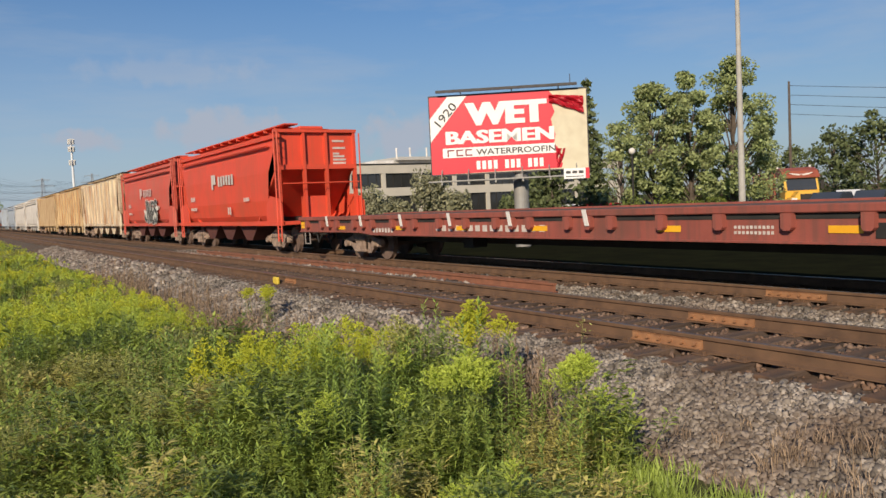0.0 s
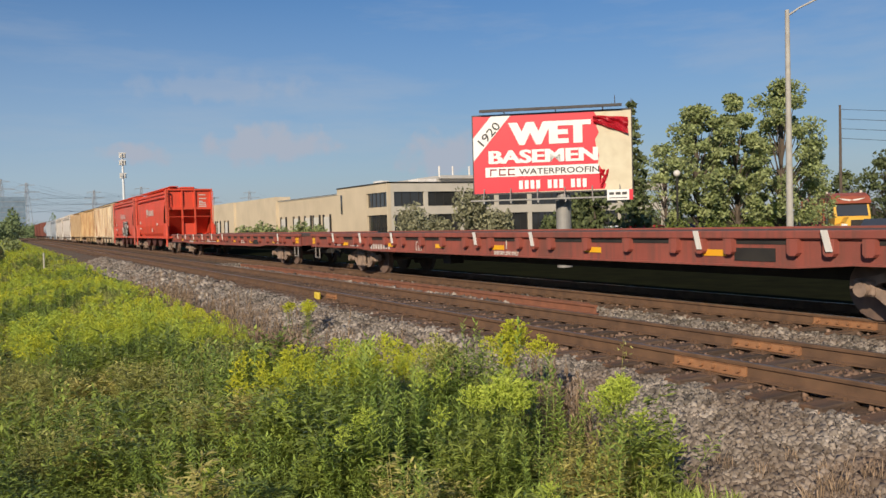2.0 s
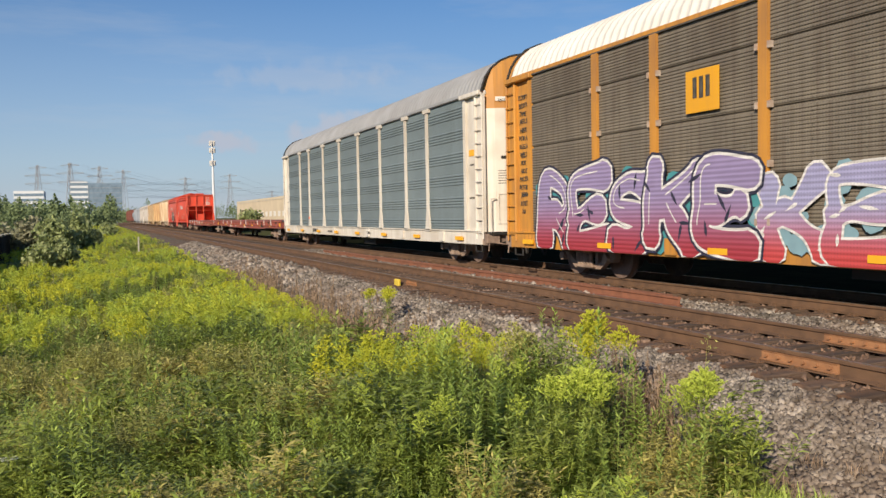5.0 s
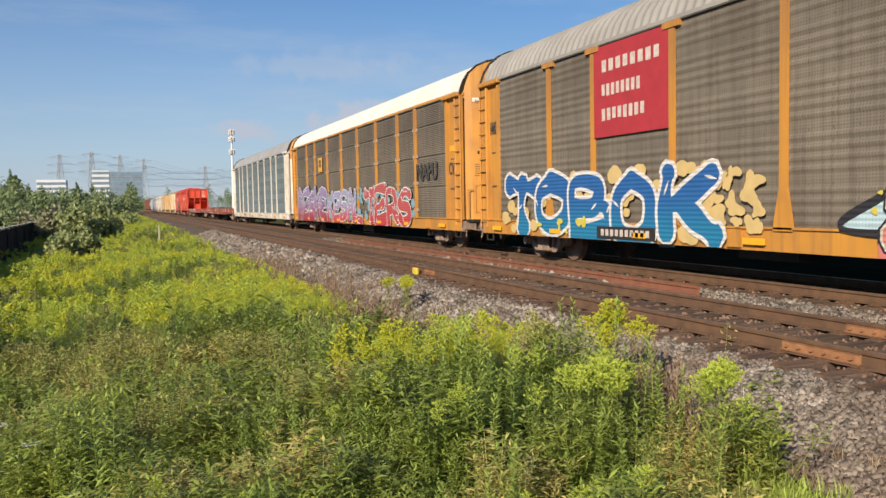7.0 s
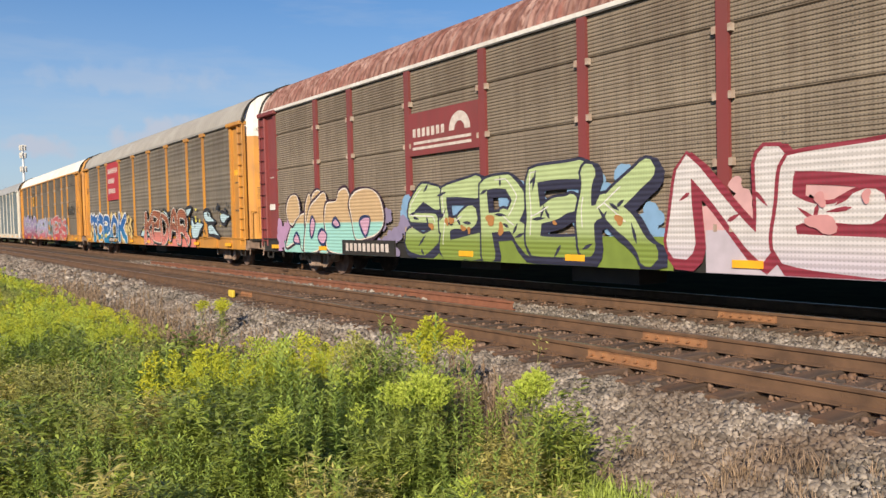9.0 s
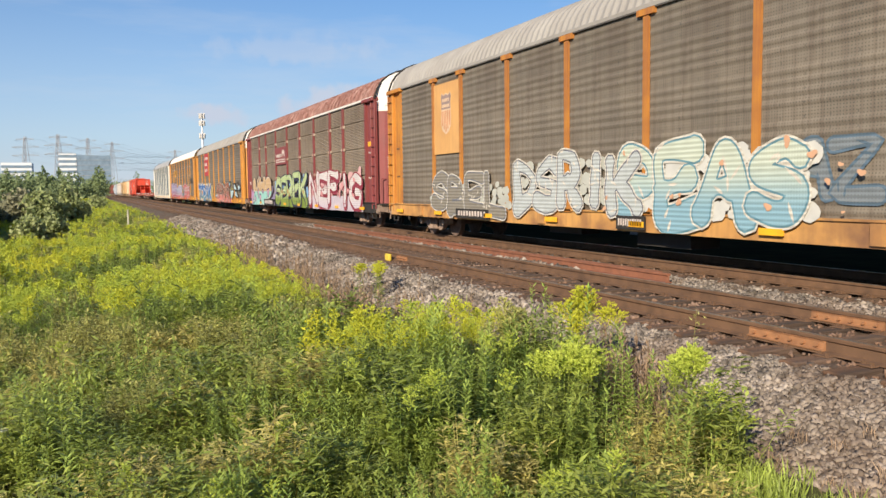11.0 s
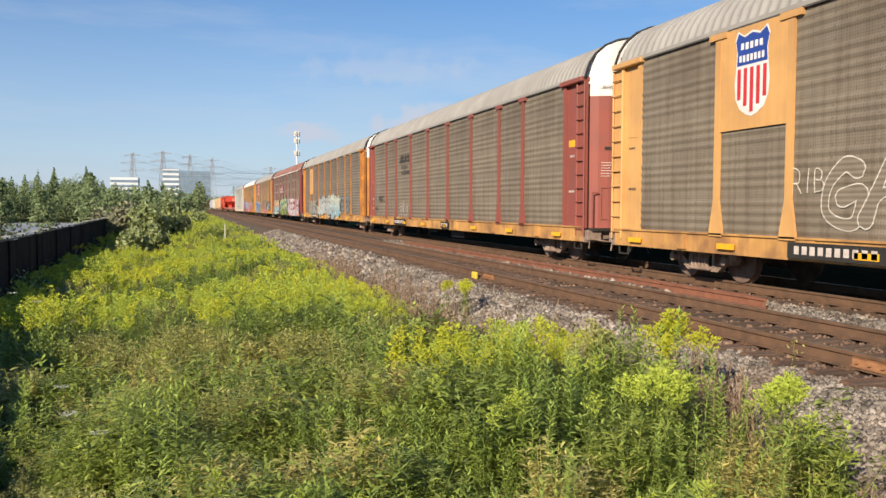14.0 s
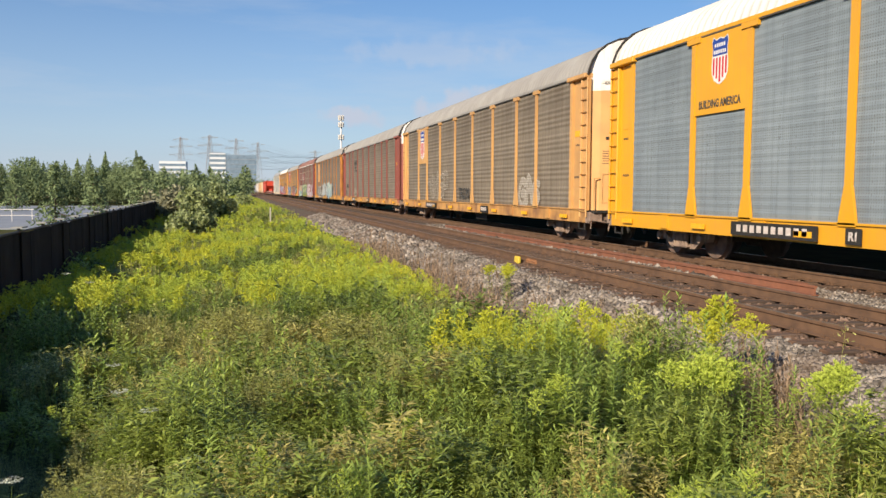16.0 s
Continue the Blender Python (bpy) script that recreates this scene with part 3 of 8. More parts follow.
def graffiti(car, text, y, z, w, h, fill, edge, back, x=-1.678, seed=0, key=None, lean=0.0, cloud=1.0, fat=1.0, glint=None, drop=None, line=0.036, hard=False, cuts=0):
    """Sprayed lettering: a backing cloud, an outer key line, an outline and a fading fill on fat, jostling letters."""
    rng = random.Random(seed)
    n = len(text)
    cell = w / n
    if back is not None:
        bm = bmesh.new()
        for k in range(20 * n):
            u = rng.random()
            cy, cz = y + (0.53 - 1.06 * u) * w, z + rng.uniform(-0.40, 0.46 * cloud) * h
            r = rng.uniform(0.05, 0.13) * h
            xx = x + 0.012 - 0.00002 * k
            c = bm.verts.new((xx, cy, cz))
            ring = [bm.verts.new((xx, cy + r * 1.3 * math.cos(a) * rng.uniform(0.85, 1.1), max(0.64, cz + r * math.sin(a) * rng.uniform(0.85, 1.1)))) for a in np.linspace(0, 2 * math.pi, 14, endpoint=False)]
            for i in range(14):
                bm.faces.new((c, ring[i], ring[(i + 1) % 14]))
        tagged(part("spray_cloud", bm, back, car), kind="stuff")
    glints, chips = ([], []), ([], [])
    for q, ch in enumerate(text.upper()):
        sv, dz, sw, rot = rng.uniform(0.86, 1.06), rng.uniform(-0.05, 0.05), rng.uniform(0.72, 0.9), rng.uniform(-0.12, 0.12)
        lines = []
        for stroke in LETTERS[ch].split():
            P = np.array([(int(p[0]) / 9 - 0.5 + rng.uniform(-0.05, 0.05), int(p[1]) / 9 - 0.5 + rng.uniform(-0.04, 0.04)) for p in stroke.split("-")])
            if len(P) == 2:
                P = np.array([P[0], P.mean(0) + np.array([rng.uniform(-0.07, 0.07), rng.uniform(-0.05, 0.05)]), P[1]])
            L = smooth_line(P, 7)
            if hard:                                     # angular strokes with blunt corners
                L = 0.35 * L + 0.65 * np.array([np.array([np.interp(t, np.arange(len(P)), P[:, c]) for c in (0, 1)]) for t in np.linspace(0, len(P) - 1, len(L))])
            k = np.linspace(0, 1, len(L))
            R = (0.115 + 0.035 * np.cos(2 * np.pi * k + q) + 0.05 * np.clip(-L[:, 1], 0, 1) + 0.045 * np.abs(2 * k - 1) ** 3) * fat
            L = L * np.array([cell * sw, h * sv * 0.80])
            R = R * min(h, cell * 1.25)
            L[:, 0] += lean * L[:, 1]
            c, s_ = math.cos(rot), math.sin(rot)
            L = np.c_[L[:, 0] * c - L[:, 1] * s_, L[:, 0] * s_ + L[:, 1] * c]
            L += np.array([(q + 0.5) * cell - w / 2, dz * h])
            lines.append((L, R))
        layers = [(edge, line * h, (0, 0)), (fill, 0.0, (0, 0))]
        if key is not None:
            layers.insert(0, (key, line * 2.0 * h, (0, 0)))
        if drop is not None:
            layers.insert(0, (drop, line * 1.8 * h, (0.055 * h, -0.05 * h)))
        for li, (mm, grow, shift) in enumerate(layers):
            verts, faces = [], []
            for k, (L, R) in enumerate(lines):
                ribbon(L + np.array(shift), R, grow, 0.0002 * k, verts, faces)
            verts = [(a, max(b, 0.64 - z), c) for a, b, c in verts]
            me = bpy.data.meshes.new("spray_letter")
            me.from_pydata(verts, [], faces)
            ob = mesh_part("spray_letter", me, perforated(mm), car)
            ob.matrix_basis = side(y, z, x - 0.0048 * q - 0.0010 * li)
        for k in range(cuts):                            # dark slits and chips between the strokes
            L, R = lines[rng.randrange(len(lines))]
            i = rng.randrange(1, len(L) - 1)
            a = rng.uniform(0, 6.28)
            d, c0 = np.array([math.cos(a), math.sin(a)]), L[i] + np.array([rng.uniform(-1, 1), rng.uniform(-1, 1)]) * R[i]
            M = np.array([c0 + d * t * rng.uniform(0.05, 0.13) * h for t in (-1.0, -0.3, 0.3, 1.0)])
            ribbon(M, np.array([0.003, 0.018, 0.022, 0.004]) * h, 0.0, 0.0048 * q, *chips)
        for L, R in lines:                               # a thin bright line along the upper edge of each stroke
            a = rng.randint(0, max(1, len(L) // 3))
            b = a + max(4, len(L) // 2)
            M = L[a:b]
            if len(M) > 3:
                ribbon(M + np.array([-0.35, 0.4]) * R[a:b, None], np.full(len(M), 0.008 * h), 0.0, 0.0048 * q, *glints)
    for shapes, mm in ((glints, glint), (chips, key or edge)):
        if mm is None or not shapes[0]:
            continue
        me = bpy.data.meshes.new("spray_accent")
        me.from_pydata([(a, max(b, 0.64 - z), c) for a, b, c in shapes[0]], [], shapes[1])
        ob = mesh_part("spray_accent", me, perforated(mm), car)
        ob.matrix_basis = side(y, z, x - 0.0048)
        tagged(ob, kind="stuff")


def spots(car, y0, y1, z0, z1, n, material, seed, x=-1.69, r0=0.03, r1=0.11):
    """Sprayed round dabs scattered over a stretch of the side."""
    rng = random.Random(seed)
    bm = bmesh.new()
    for k in range(n):
        cy, cz, r = rng.uniform(y0, y1), rng.uniform(z0, z1), rng.uniform(r0, r1) * rng.uniform(0.6, 1)
        p, q, wide = rng.uniform(0, 6.28), rng.uniform(0, 6.28), rng.uniform(0.8, 1.7)
        ring = [(a, r * (1 + 0.22 * math.sin(2 * a + p) + 0.16 * math.sin(3 * a + q))) for a in np.linspace(0, 2 * math.pi, 16, endpoint=False)]
        bm.faces.new([bm.verts.new((x - 0.0001 * k, cy + e * wide * math.cos(a), max(0.65, cz + e * math.sin(a)))) for a, e in ring])
    tagged(part("spray_dab", bm, material, car), kind="stuff")


from mathutils import geometry


def bubbles(car, y, z, shapes, fill, edge, rim, x=-1.684, inner=None):
    """Sprayed balloon shapes: smooth closed outlines with a thick line, a pale inner rim and a fill, one over another."""
    for n, pts in enumerate(shapes):
        R = smooth_line(np.array(pts), 6, closed=True)
        T = np.roll(R, -1, 0) - np.roll(R, 1, 0)
        N = np.c_[T[:, 1], -T[:, 0]] / (np.linalg.norm(T, axis=1)[:, None] + 1e-6)
        if (R[:, 0] * np.roll(R[:, 1], -1) - np.roll(R[:, 0], -1) * R[:, 1]).sum() < 0:
            N = -N
        for li, (m, grow) in enumerate(((edge, rim), (inner, 0.0), (fill, -0.035))):
            if m is None:
                continue
            Q = R + N * grow * (1 + 0.35 * np.sin(np.arange(len(R)) * 0.35)[:, None])
            Q = np.c_[y - Q[:, 0], np.maximum(Q[:, 1], 0.645) - z]
            tri = geometry.tessellate_polygon([[Vector((a, b, 0)) for a, b in Q]])
            me = bpy.data.meshes.new("spray_shape")
            me.from_pydata([(a, b, 0) for a, b in Q], [], [tuple(t) for t in tri])
            me.validate()
            ob = mesh_part("spray_shape", me, perforated(m), car)
            ob.matrix_basis = side(y, z, x - 0.0035 * n - 0.001 * li)


ROOF = [(-1.60, 4.86), (-1.57, 4.98), (-1.47, 5.25), (-1.30, 5.50), (-1.02, 5.73), (-0.65, 5.89), (-0.25, 5.97), (0.25, 5.97), (0.65, 5.89), (1.02, 5.73), (1.30, 5.50), (1.47, 5.25), (1.57, 4.98), (1.60, 4.86)]
POSTS = (-8.97, -6.98, -4.2, -1.4, 1.4, 4.2, 6.98, 8.97)
_cache = {}


def rack_panel_mesh(width, style, material):
    """A side sheet with pressed horizontal corrugations; style "band" has wide flats between groups of ribs, "fine" narrow ribs and three seams."""
    key = (round(width, 3), style, material.name)
    if key in _cache:
        return _cache[key]
    pts = [(0.0, 1.0)]
    z = 1.03
    k = 0
    while z < 4.80:
        if style != "fine":
            group = k % 6
            d = 0.024 if group < 4 else 0.0
            step = 0.085 if group < 4 else 0.16
        else:
            d, step = 0.016, 0.062
            if k % 17 == 16:
                d = -0.035
        if style in ("soft", "faint"):                   # shallow rolling corrugation with a flat every fifth rib
            d, step = (0.021 if k % 5 < 4 else 0.004) * (1.0 if style == "soft" else 0.45), 0.165
            pts += [(-d * (0.5 - 0.5 * math.cos(2 * math.pi * q / 8)), z + step * q / 8) for q in range(8)]
        else:
            pts += [(0, z), (-d, z + step * 0.22), (-d, z + step * 0.62), (0, z + step * 0.86)]
        z += step
        k += 1
    pts.append((0, 4.86))
    bm = bmesh.new()
    sheet(bm, pts, "y", -width / 2, width / 2)
    me = bpy.data.meshes.new("side_panel")
    bm.to_mesh(me)
    bm.free()
    me.materials.append(material)
    _cache[key] = me
    return me


def post_mesh(material, style):
    key = ("post", material.name, style)
    if key in _cache:
        return _cache[key]
    bm = bmesh.new()
    if style == "tee":                                   # flared foot, straight shank, wide cap
        prism(bm, [(-0.20, 0.96), (0.20, 0.96), (0.185, 1.10), (0.085, 1.62), (0.075, 1.64), (0.075, 4.74), (-0.075, 4.74), (-0.075, 1.64), (-0.085, 1.62), (-0.185, 1.10)], "x", -1.66, -1.60)
        prism(bm, [(-0.26, 4.76), (0.26, 4.76), (0.26, 4.88), (-0.26, 4.88)], "x", -1.675, -1.60)
    else:                                                # plain flange with bolted cleats
        box(bm, -1.665, -1.60, -0.10, 0.10, 0.98, 4.86)
        shank = len(bm.faces)
        for z in (1.28, 2.22, 3.16, 4.10):
            for sg in (-1, 1):
                box(bm, -1.68, -1.60, sg * 0.135 - 0.032, sg * 0.135 + 0.032, z - 0.055, z + 0.055)
        bm.faces.ensure_lookup_table()
        for f in bm.faces[shank:]:
            f.material_index = 1
    me = bpy.data.meshes.new("post")
    bm.to_mesh(me)
    bm.free()
    me.materials.append(material)
    if style != "tee":
        me.materials.append(mat("worn_cleat", (0.46, 0.38, 0.31), (0.30, 0.20, 0.15), scale=6, rough=0.8))
    _cache[key] = me
    return me


def autorack(label, panel, paint, sill_paint, roof_paint, style="band", posts="tee", cap=None, deep=False):
    car = thing("autorack_car", label, "train car", "cars of the freight train")
    cap = cap or WHITE_P
    # underframe and side sills
    bm = boxes((-1.62, -1.50, -12.9, 12.9, 0.62, 0.99), (1.50, 1.62, -12.9, 12.9, 0.62, 0.99), (-1.66, -1.5, -12.9, 12.9, 0.985, 1.02))
    for y in (-10.1, 10.1, -6.5, 6.5, -2.5, 2.5):
        box(bm, -1.67, -1.6, y - 0.16, y + 0.16, 0.66, 0.97)
    part("side_sill", bm, sill_paint, car)
    part("underframe", boxes((-1.5, 1.5, -12.8, 12.8, 0.92, 1.0), (-0.35, 0.35, -12.6, 12.6, 0.5, 0.95), (-1.2, -0.5, -2.2, -0.6, 0.32, 0.9), (-1.1, -0.6, 1.6, 3.0, 0.42, 0.9)), BLACK, car)
    part("floor_shade", boxes((1.44, 1.5, -12.6, 12.6, 0.45, 0.92)), BLACK, car)
    # side sheets
    edges = [-11.8, *POSTS, 11.8]
    for a, b in zip(edges, edges[1:]):
        o = new("side_panel", rack_panel_mesh(b - a - 0.02, style, panel))
        o.parent = car
        o.matrix_basis = pose(-1.585, (a + b) / 2, 0)
    part("far_side", boxes((1.54, 1.6, -12.7, 12.7, 1.0, 4.86)), panel, car)
    for y in POSTS:
        o = new("post", post_mesh(paint, posts))
        o.parent = car
        o.matrix_basis = pose(0, y, 0)
    # eave rail and roof with pressed ribs
    part("eave_rail", boxes((-1.645, -1.56, -12.75, 12.75, 4.862, 4.892), (1.56, 1.645, -12.75, 12.75, 4.862, 4.892)), mat("eave_grey", (0.10, 0.095, 0.088), (0.065, 0.06, 0.055), scale=3, rough=0.8), car)
    part("eave_strip", boxes((-1.65, -1.56, -12.75, 12.75, 4.892, 4.97), (1.56, 1.65, -12.75, 12.75, 4.892, 4.97)), {"roof_maroon_rust": WHITE_P, "roof_white": paint}.get(roof_paint.name, roof_paint), car)
    V, F, n = [], [], len(ROOF)
    y, row = -12.95, 0
    while y < 12.96:
        for dy, k in ((0.0, 1.0), (0.035, 1.018), (0.10, 1.018), (0.135, 1.0)):
            V += [(x * k, y + dy, 4.86 + (z - 4.86) * k) for x, z in ROOF]
            row += 1
        y += 0.27
    for j in range(row - 1):
        F += [(j * n + i, j * n + i + 1, (j + 1) * n + i + 1, (j + 1) * n + i) for i in range(n - 1)]
    part_roof = mesh_part("roof", poly_mesh("roof", V, F), roof_paint, car)
    # ends
    ink_c = STENCIL if paint.name in ("rack_maroon", "rack_brick") else STENCIL_B
    for s in (-1, 1):
        def ends(y0, y1):
            return (min(s * y0, s * y1), max(s * y0, s * y1))
        part("corner_panel", boxes((-1.56, -1.50, *ends(11.94, 12.55), 1.0, 4.80)), paint, car)
        part("corner_post", boxes((-1.63, -1.50, *ends(11.78, 11.94), 1.0, 4.86)), paint, car)
        part("end_post", boxes((-1.63, -1.2, *ends(12.55, 12.66), 0.95, 4.86)), paint, car)
        part("door_header", boxes((-1.72, -1.45, *ends(11.7, 13.0), 4.80, 4.93), bevel=0.02), paint, car)
        yl = s * 12.83
        bm = rods(((-1.63, yl - 0.21, 0.78), (-1.63, yl - 0.21, 4.8)), ((-1.63, yl + 0.21, 0.78), (-1.63, yl + 0.21, 4.8)), r=0.025, n=6)
        for k in range(11):
            rod(bm, (-1.65, yl - 0.21, 0.95 + k * 0.36), (-1.65, yl + 0.21, 0.95 + k * 0.36), 0.018, 6)
        part("ladder", bm, paint, car)
        part("ladder_plate", boxes((-1.60, -1.54, *ends(12.66, 13.08), 0.98, 4.80)), paint, car)
        # bowed end doors, hinged leaf and pale upper part
        xs = np.linspace(-1.52, 1.52, 13)
        bow = [12.75 + 0.62 * math.sqrt(max(0, 1 - (x / 1.62) ** 2)) for x in xs]
        bm = bmesh.new()
        v0 = [bm.verts.new((x, s * y, 0.98)) for x, y in zip(xs, bow)]
        v1 = [bm.verts.new((x, s * y, 4.42)) for x, y in zip(xs, bow)]
        for i in range(12):
            bm.faces.new((v0[i], v0[i + 1], v1[i + 1], v1[i]) if s < 0 else (v0[i + 1], v0[i], v1[i], v1[i + 1]))
        box(bm, -0.05, 0.05, *ends(13.32, 13.42), 0.95, 4.42)
        bmesh.ops.recalc_face_normals(bm, faces=bm.faces[:])
        part("end_door", bm, paint, car)
        bm = bmesh.new()
        for q in range(4):
            xa, xb = -1.12 + 0.2 * q, -0.92 + 0.2 * q
            ya, yb = (12.757 + 0.62 * math.sqrt(1 - (x / 1.62) ** 2) for x in (xa, xb))
            prism(bm, [(xa, s * ya), (xb, s * yb), (xb, s * (yb + 0.012)), (xa, s * (ya + 0.012))], "z", 3.02, 3.10)
        part("door_slot", bm, BLACK, car)
        bars("data_stencil", car, -1.565, s * 12.22, 1.95, 0.34, 0.06, ink_c, 11, 5)
        bars("data_stencil", car, -1.565, s * 12.25, 2.9, 0.28, 0.05, ink_c, 12, 4)
        part("data_plate", boxes((-1.572, -1.562, s * 12.22 - 0.17, s * 12.22 + 0.17, 3.15, 3.33)), REFLECT if s < 0 else paint, car)
        bm = bmesh.new()
        top = [min(5.9, np.interp(abs(x), [0, 0.25, 0.65, 1.02, 1.30, 1.47, 1.6], [5.97, 5.97, 5.89, 5.73, 5.5, 5.25, 4.9])) for x in xs]
        v0 = [bm.verts.new((x, s * y, 4.42)) for x, y in zip(xs, bow)]
        v1 = [bm.verts.new((x, s * (12.75 + (y - 12.75) * 0.75), z)) for x, y, z in zip(xs, bow, top)]
        v2 = [bm.verts.new((x, s * 12.7, z)) for x, z in zip(xs, top)]
        for p, q in ((v0, v1), (v1, v2)):
            for i in range(12):
                bm.faces.new((p[i], p[i + 1], q[i + 1], q[i]))
        bmesh.ops.recalc_face_normals(bm, faces=bm.faces[:])
        part("end_cap", bm, cap, car, "pale upper end of the car")
        # dark weather seal round the roof's end
        bm = bmesh.new()
        for (xa, za), (xb, zb) in zip(ROOF, ROOF[1:]):
            rod(bm, (xa * 1.015, s * 13.02, za + 0.02), (xb * 1.015, s * 13.02, zb + 0.02), 0.035, 6)
        part("roof_edge", bm, BLACK, car)
        part("end_platform", boxes((-1.5, 1.5, *ends(12.7, 13.3), 0.90, 0.98)), BLACK, car)
        part("end_sill", boxes((-1.58, 1.58, *ends(12.88, 13.14), 0.60, 0.93), (-1.60, -1.2, *ends(13.1, 13.24), 0.66, 0.90), bevel=0.015), STEEL, car)
        part("cut_lever", rods(((-1.52, s * 13.2, 0.70), (-1.0, s * 13.28, 0.62)), ((-1.0, s * 13.28, 0.62), (-0.3, s * 13.42, 0.84)), ((-1.52, s * 13.2, 0.70), (-1.55, s * 13.22, 0.45)), r=0.018, n=6), STEEL, car)
        part("end_handrail", rods(((-1.45, s * 13.18, 0.95), (-1.45, s * 13.18, 1.9)), ((-1.45, s * 13.18, 1.9), (-1.28, s * 13.20, 1.9)), r=0.018, n=6), paint, car)
        # a hatch, a board and stencils on the bowed door's near quarter
        def leaf(xa, xb, za, zb, out, thick):
            ya, yb = (12.75 + 0.62 * math.sqrt(1 - (q / 1.62) ** 2) + out for q in (xa, xb))
            prism(b2, [(xa, s * ya), (xb, s * yb), (xb, s * (yb + thick)), (xa, s * (ya + thick))], "z", za, zb)
        b2 = bmesh.new()
        for xa, xb, za, zb in ((-1.22, -1.19, 1.2, 2.05), (-0.83, -0.80, 1.2, 2.05), (-1.19, -0.83, 1.2, 1.23), (-1.19, -0.83, 2.02, 2.05)):
            leaf(xa, xb, za, zb, 0.004, 0.022)
        part("hatch_frame", b2, paint, car)
        b2 = bmesh.new()
        for k in range(6):
            leaf(-1.2, -0.92 - 0.03 * (k % 3), 2.68 - 0.07 * k, 2.695 - 0.07 * k, 0.006, 0.004)
        part("data_stencil", b2, ink_c, car)
        b2 = bmesh.new()
        leaf(-1.25, -0.55, 4.62, 4.74, 0.0, 0.012)
        part("height_board", b2, WHITE_P, car)
        xm = -0.9
        ym = 12.775 + 0.62 * math.sqrt(1 - (xm / 1.62) ** 2)
        if s < 0:
            turn = math.degrees(math.atan2(-0.62 * xm / 1.62 ** 2 / math.sqrt(1 - (xm / 1.62) ** 2), 1.0))
            lettering("height_lettering", "EXCESS HEIGHT", 0.10, STENCIL_B, car, Matrix.Translation((xm, -ym - 0.004, 4.645)) @ pose(0, 0, 0, 90, 0, -turn), width=0.6)
        coupler(car, s * 12.95, s)
        stirrup(car, s * 12.6, BLACK)
        truck(car, s * 10.1)
    for y in (11.9, 8.6, 5.2, 2.0, -1.2, -4.6, -8.0, -11.5):
        part("reflector", boxes((-1.704, -1.66, y - 0.24, y + 0.24, 0.72, 0.83)), REFLECT, car)
    CARS.append(car)
    return car


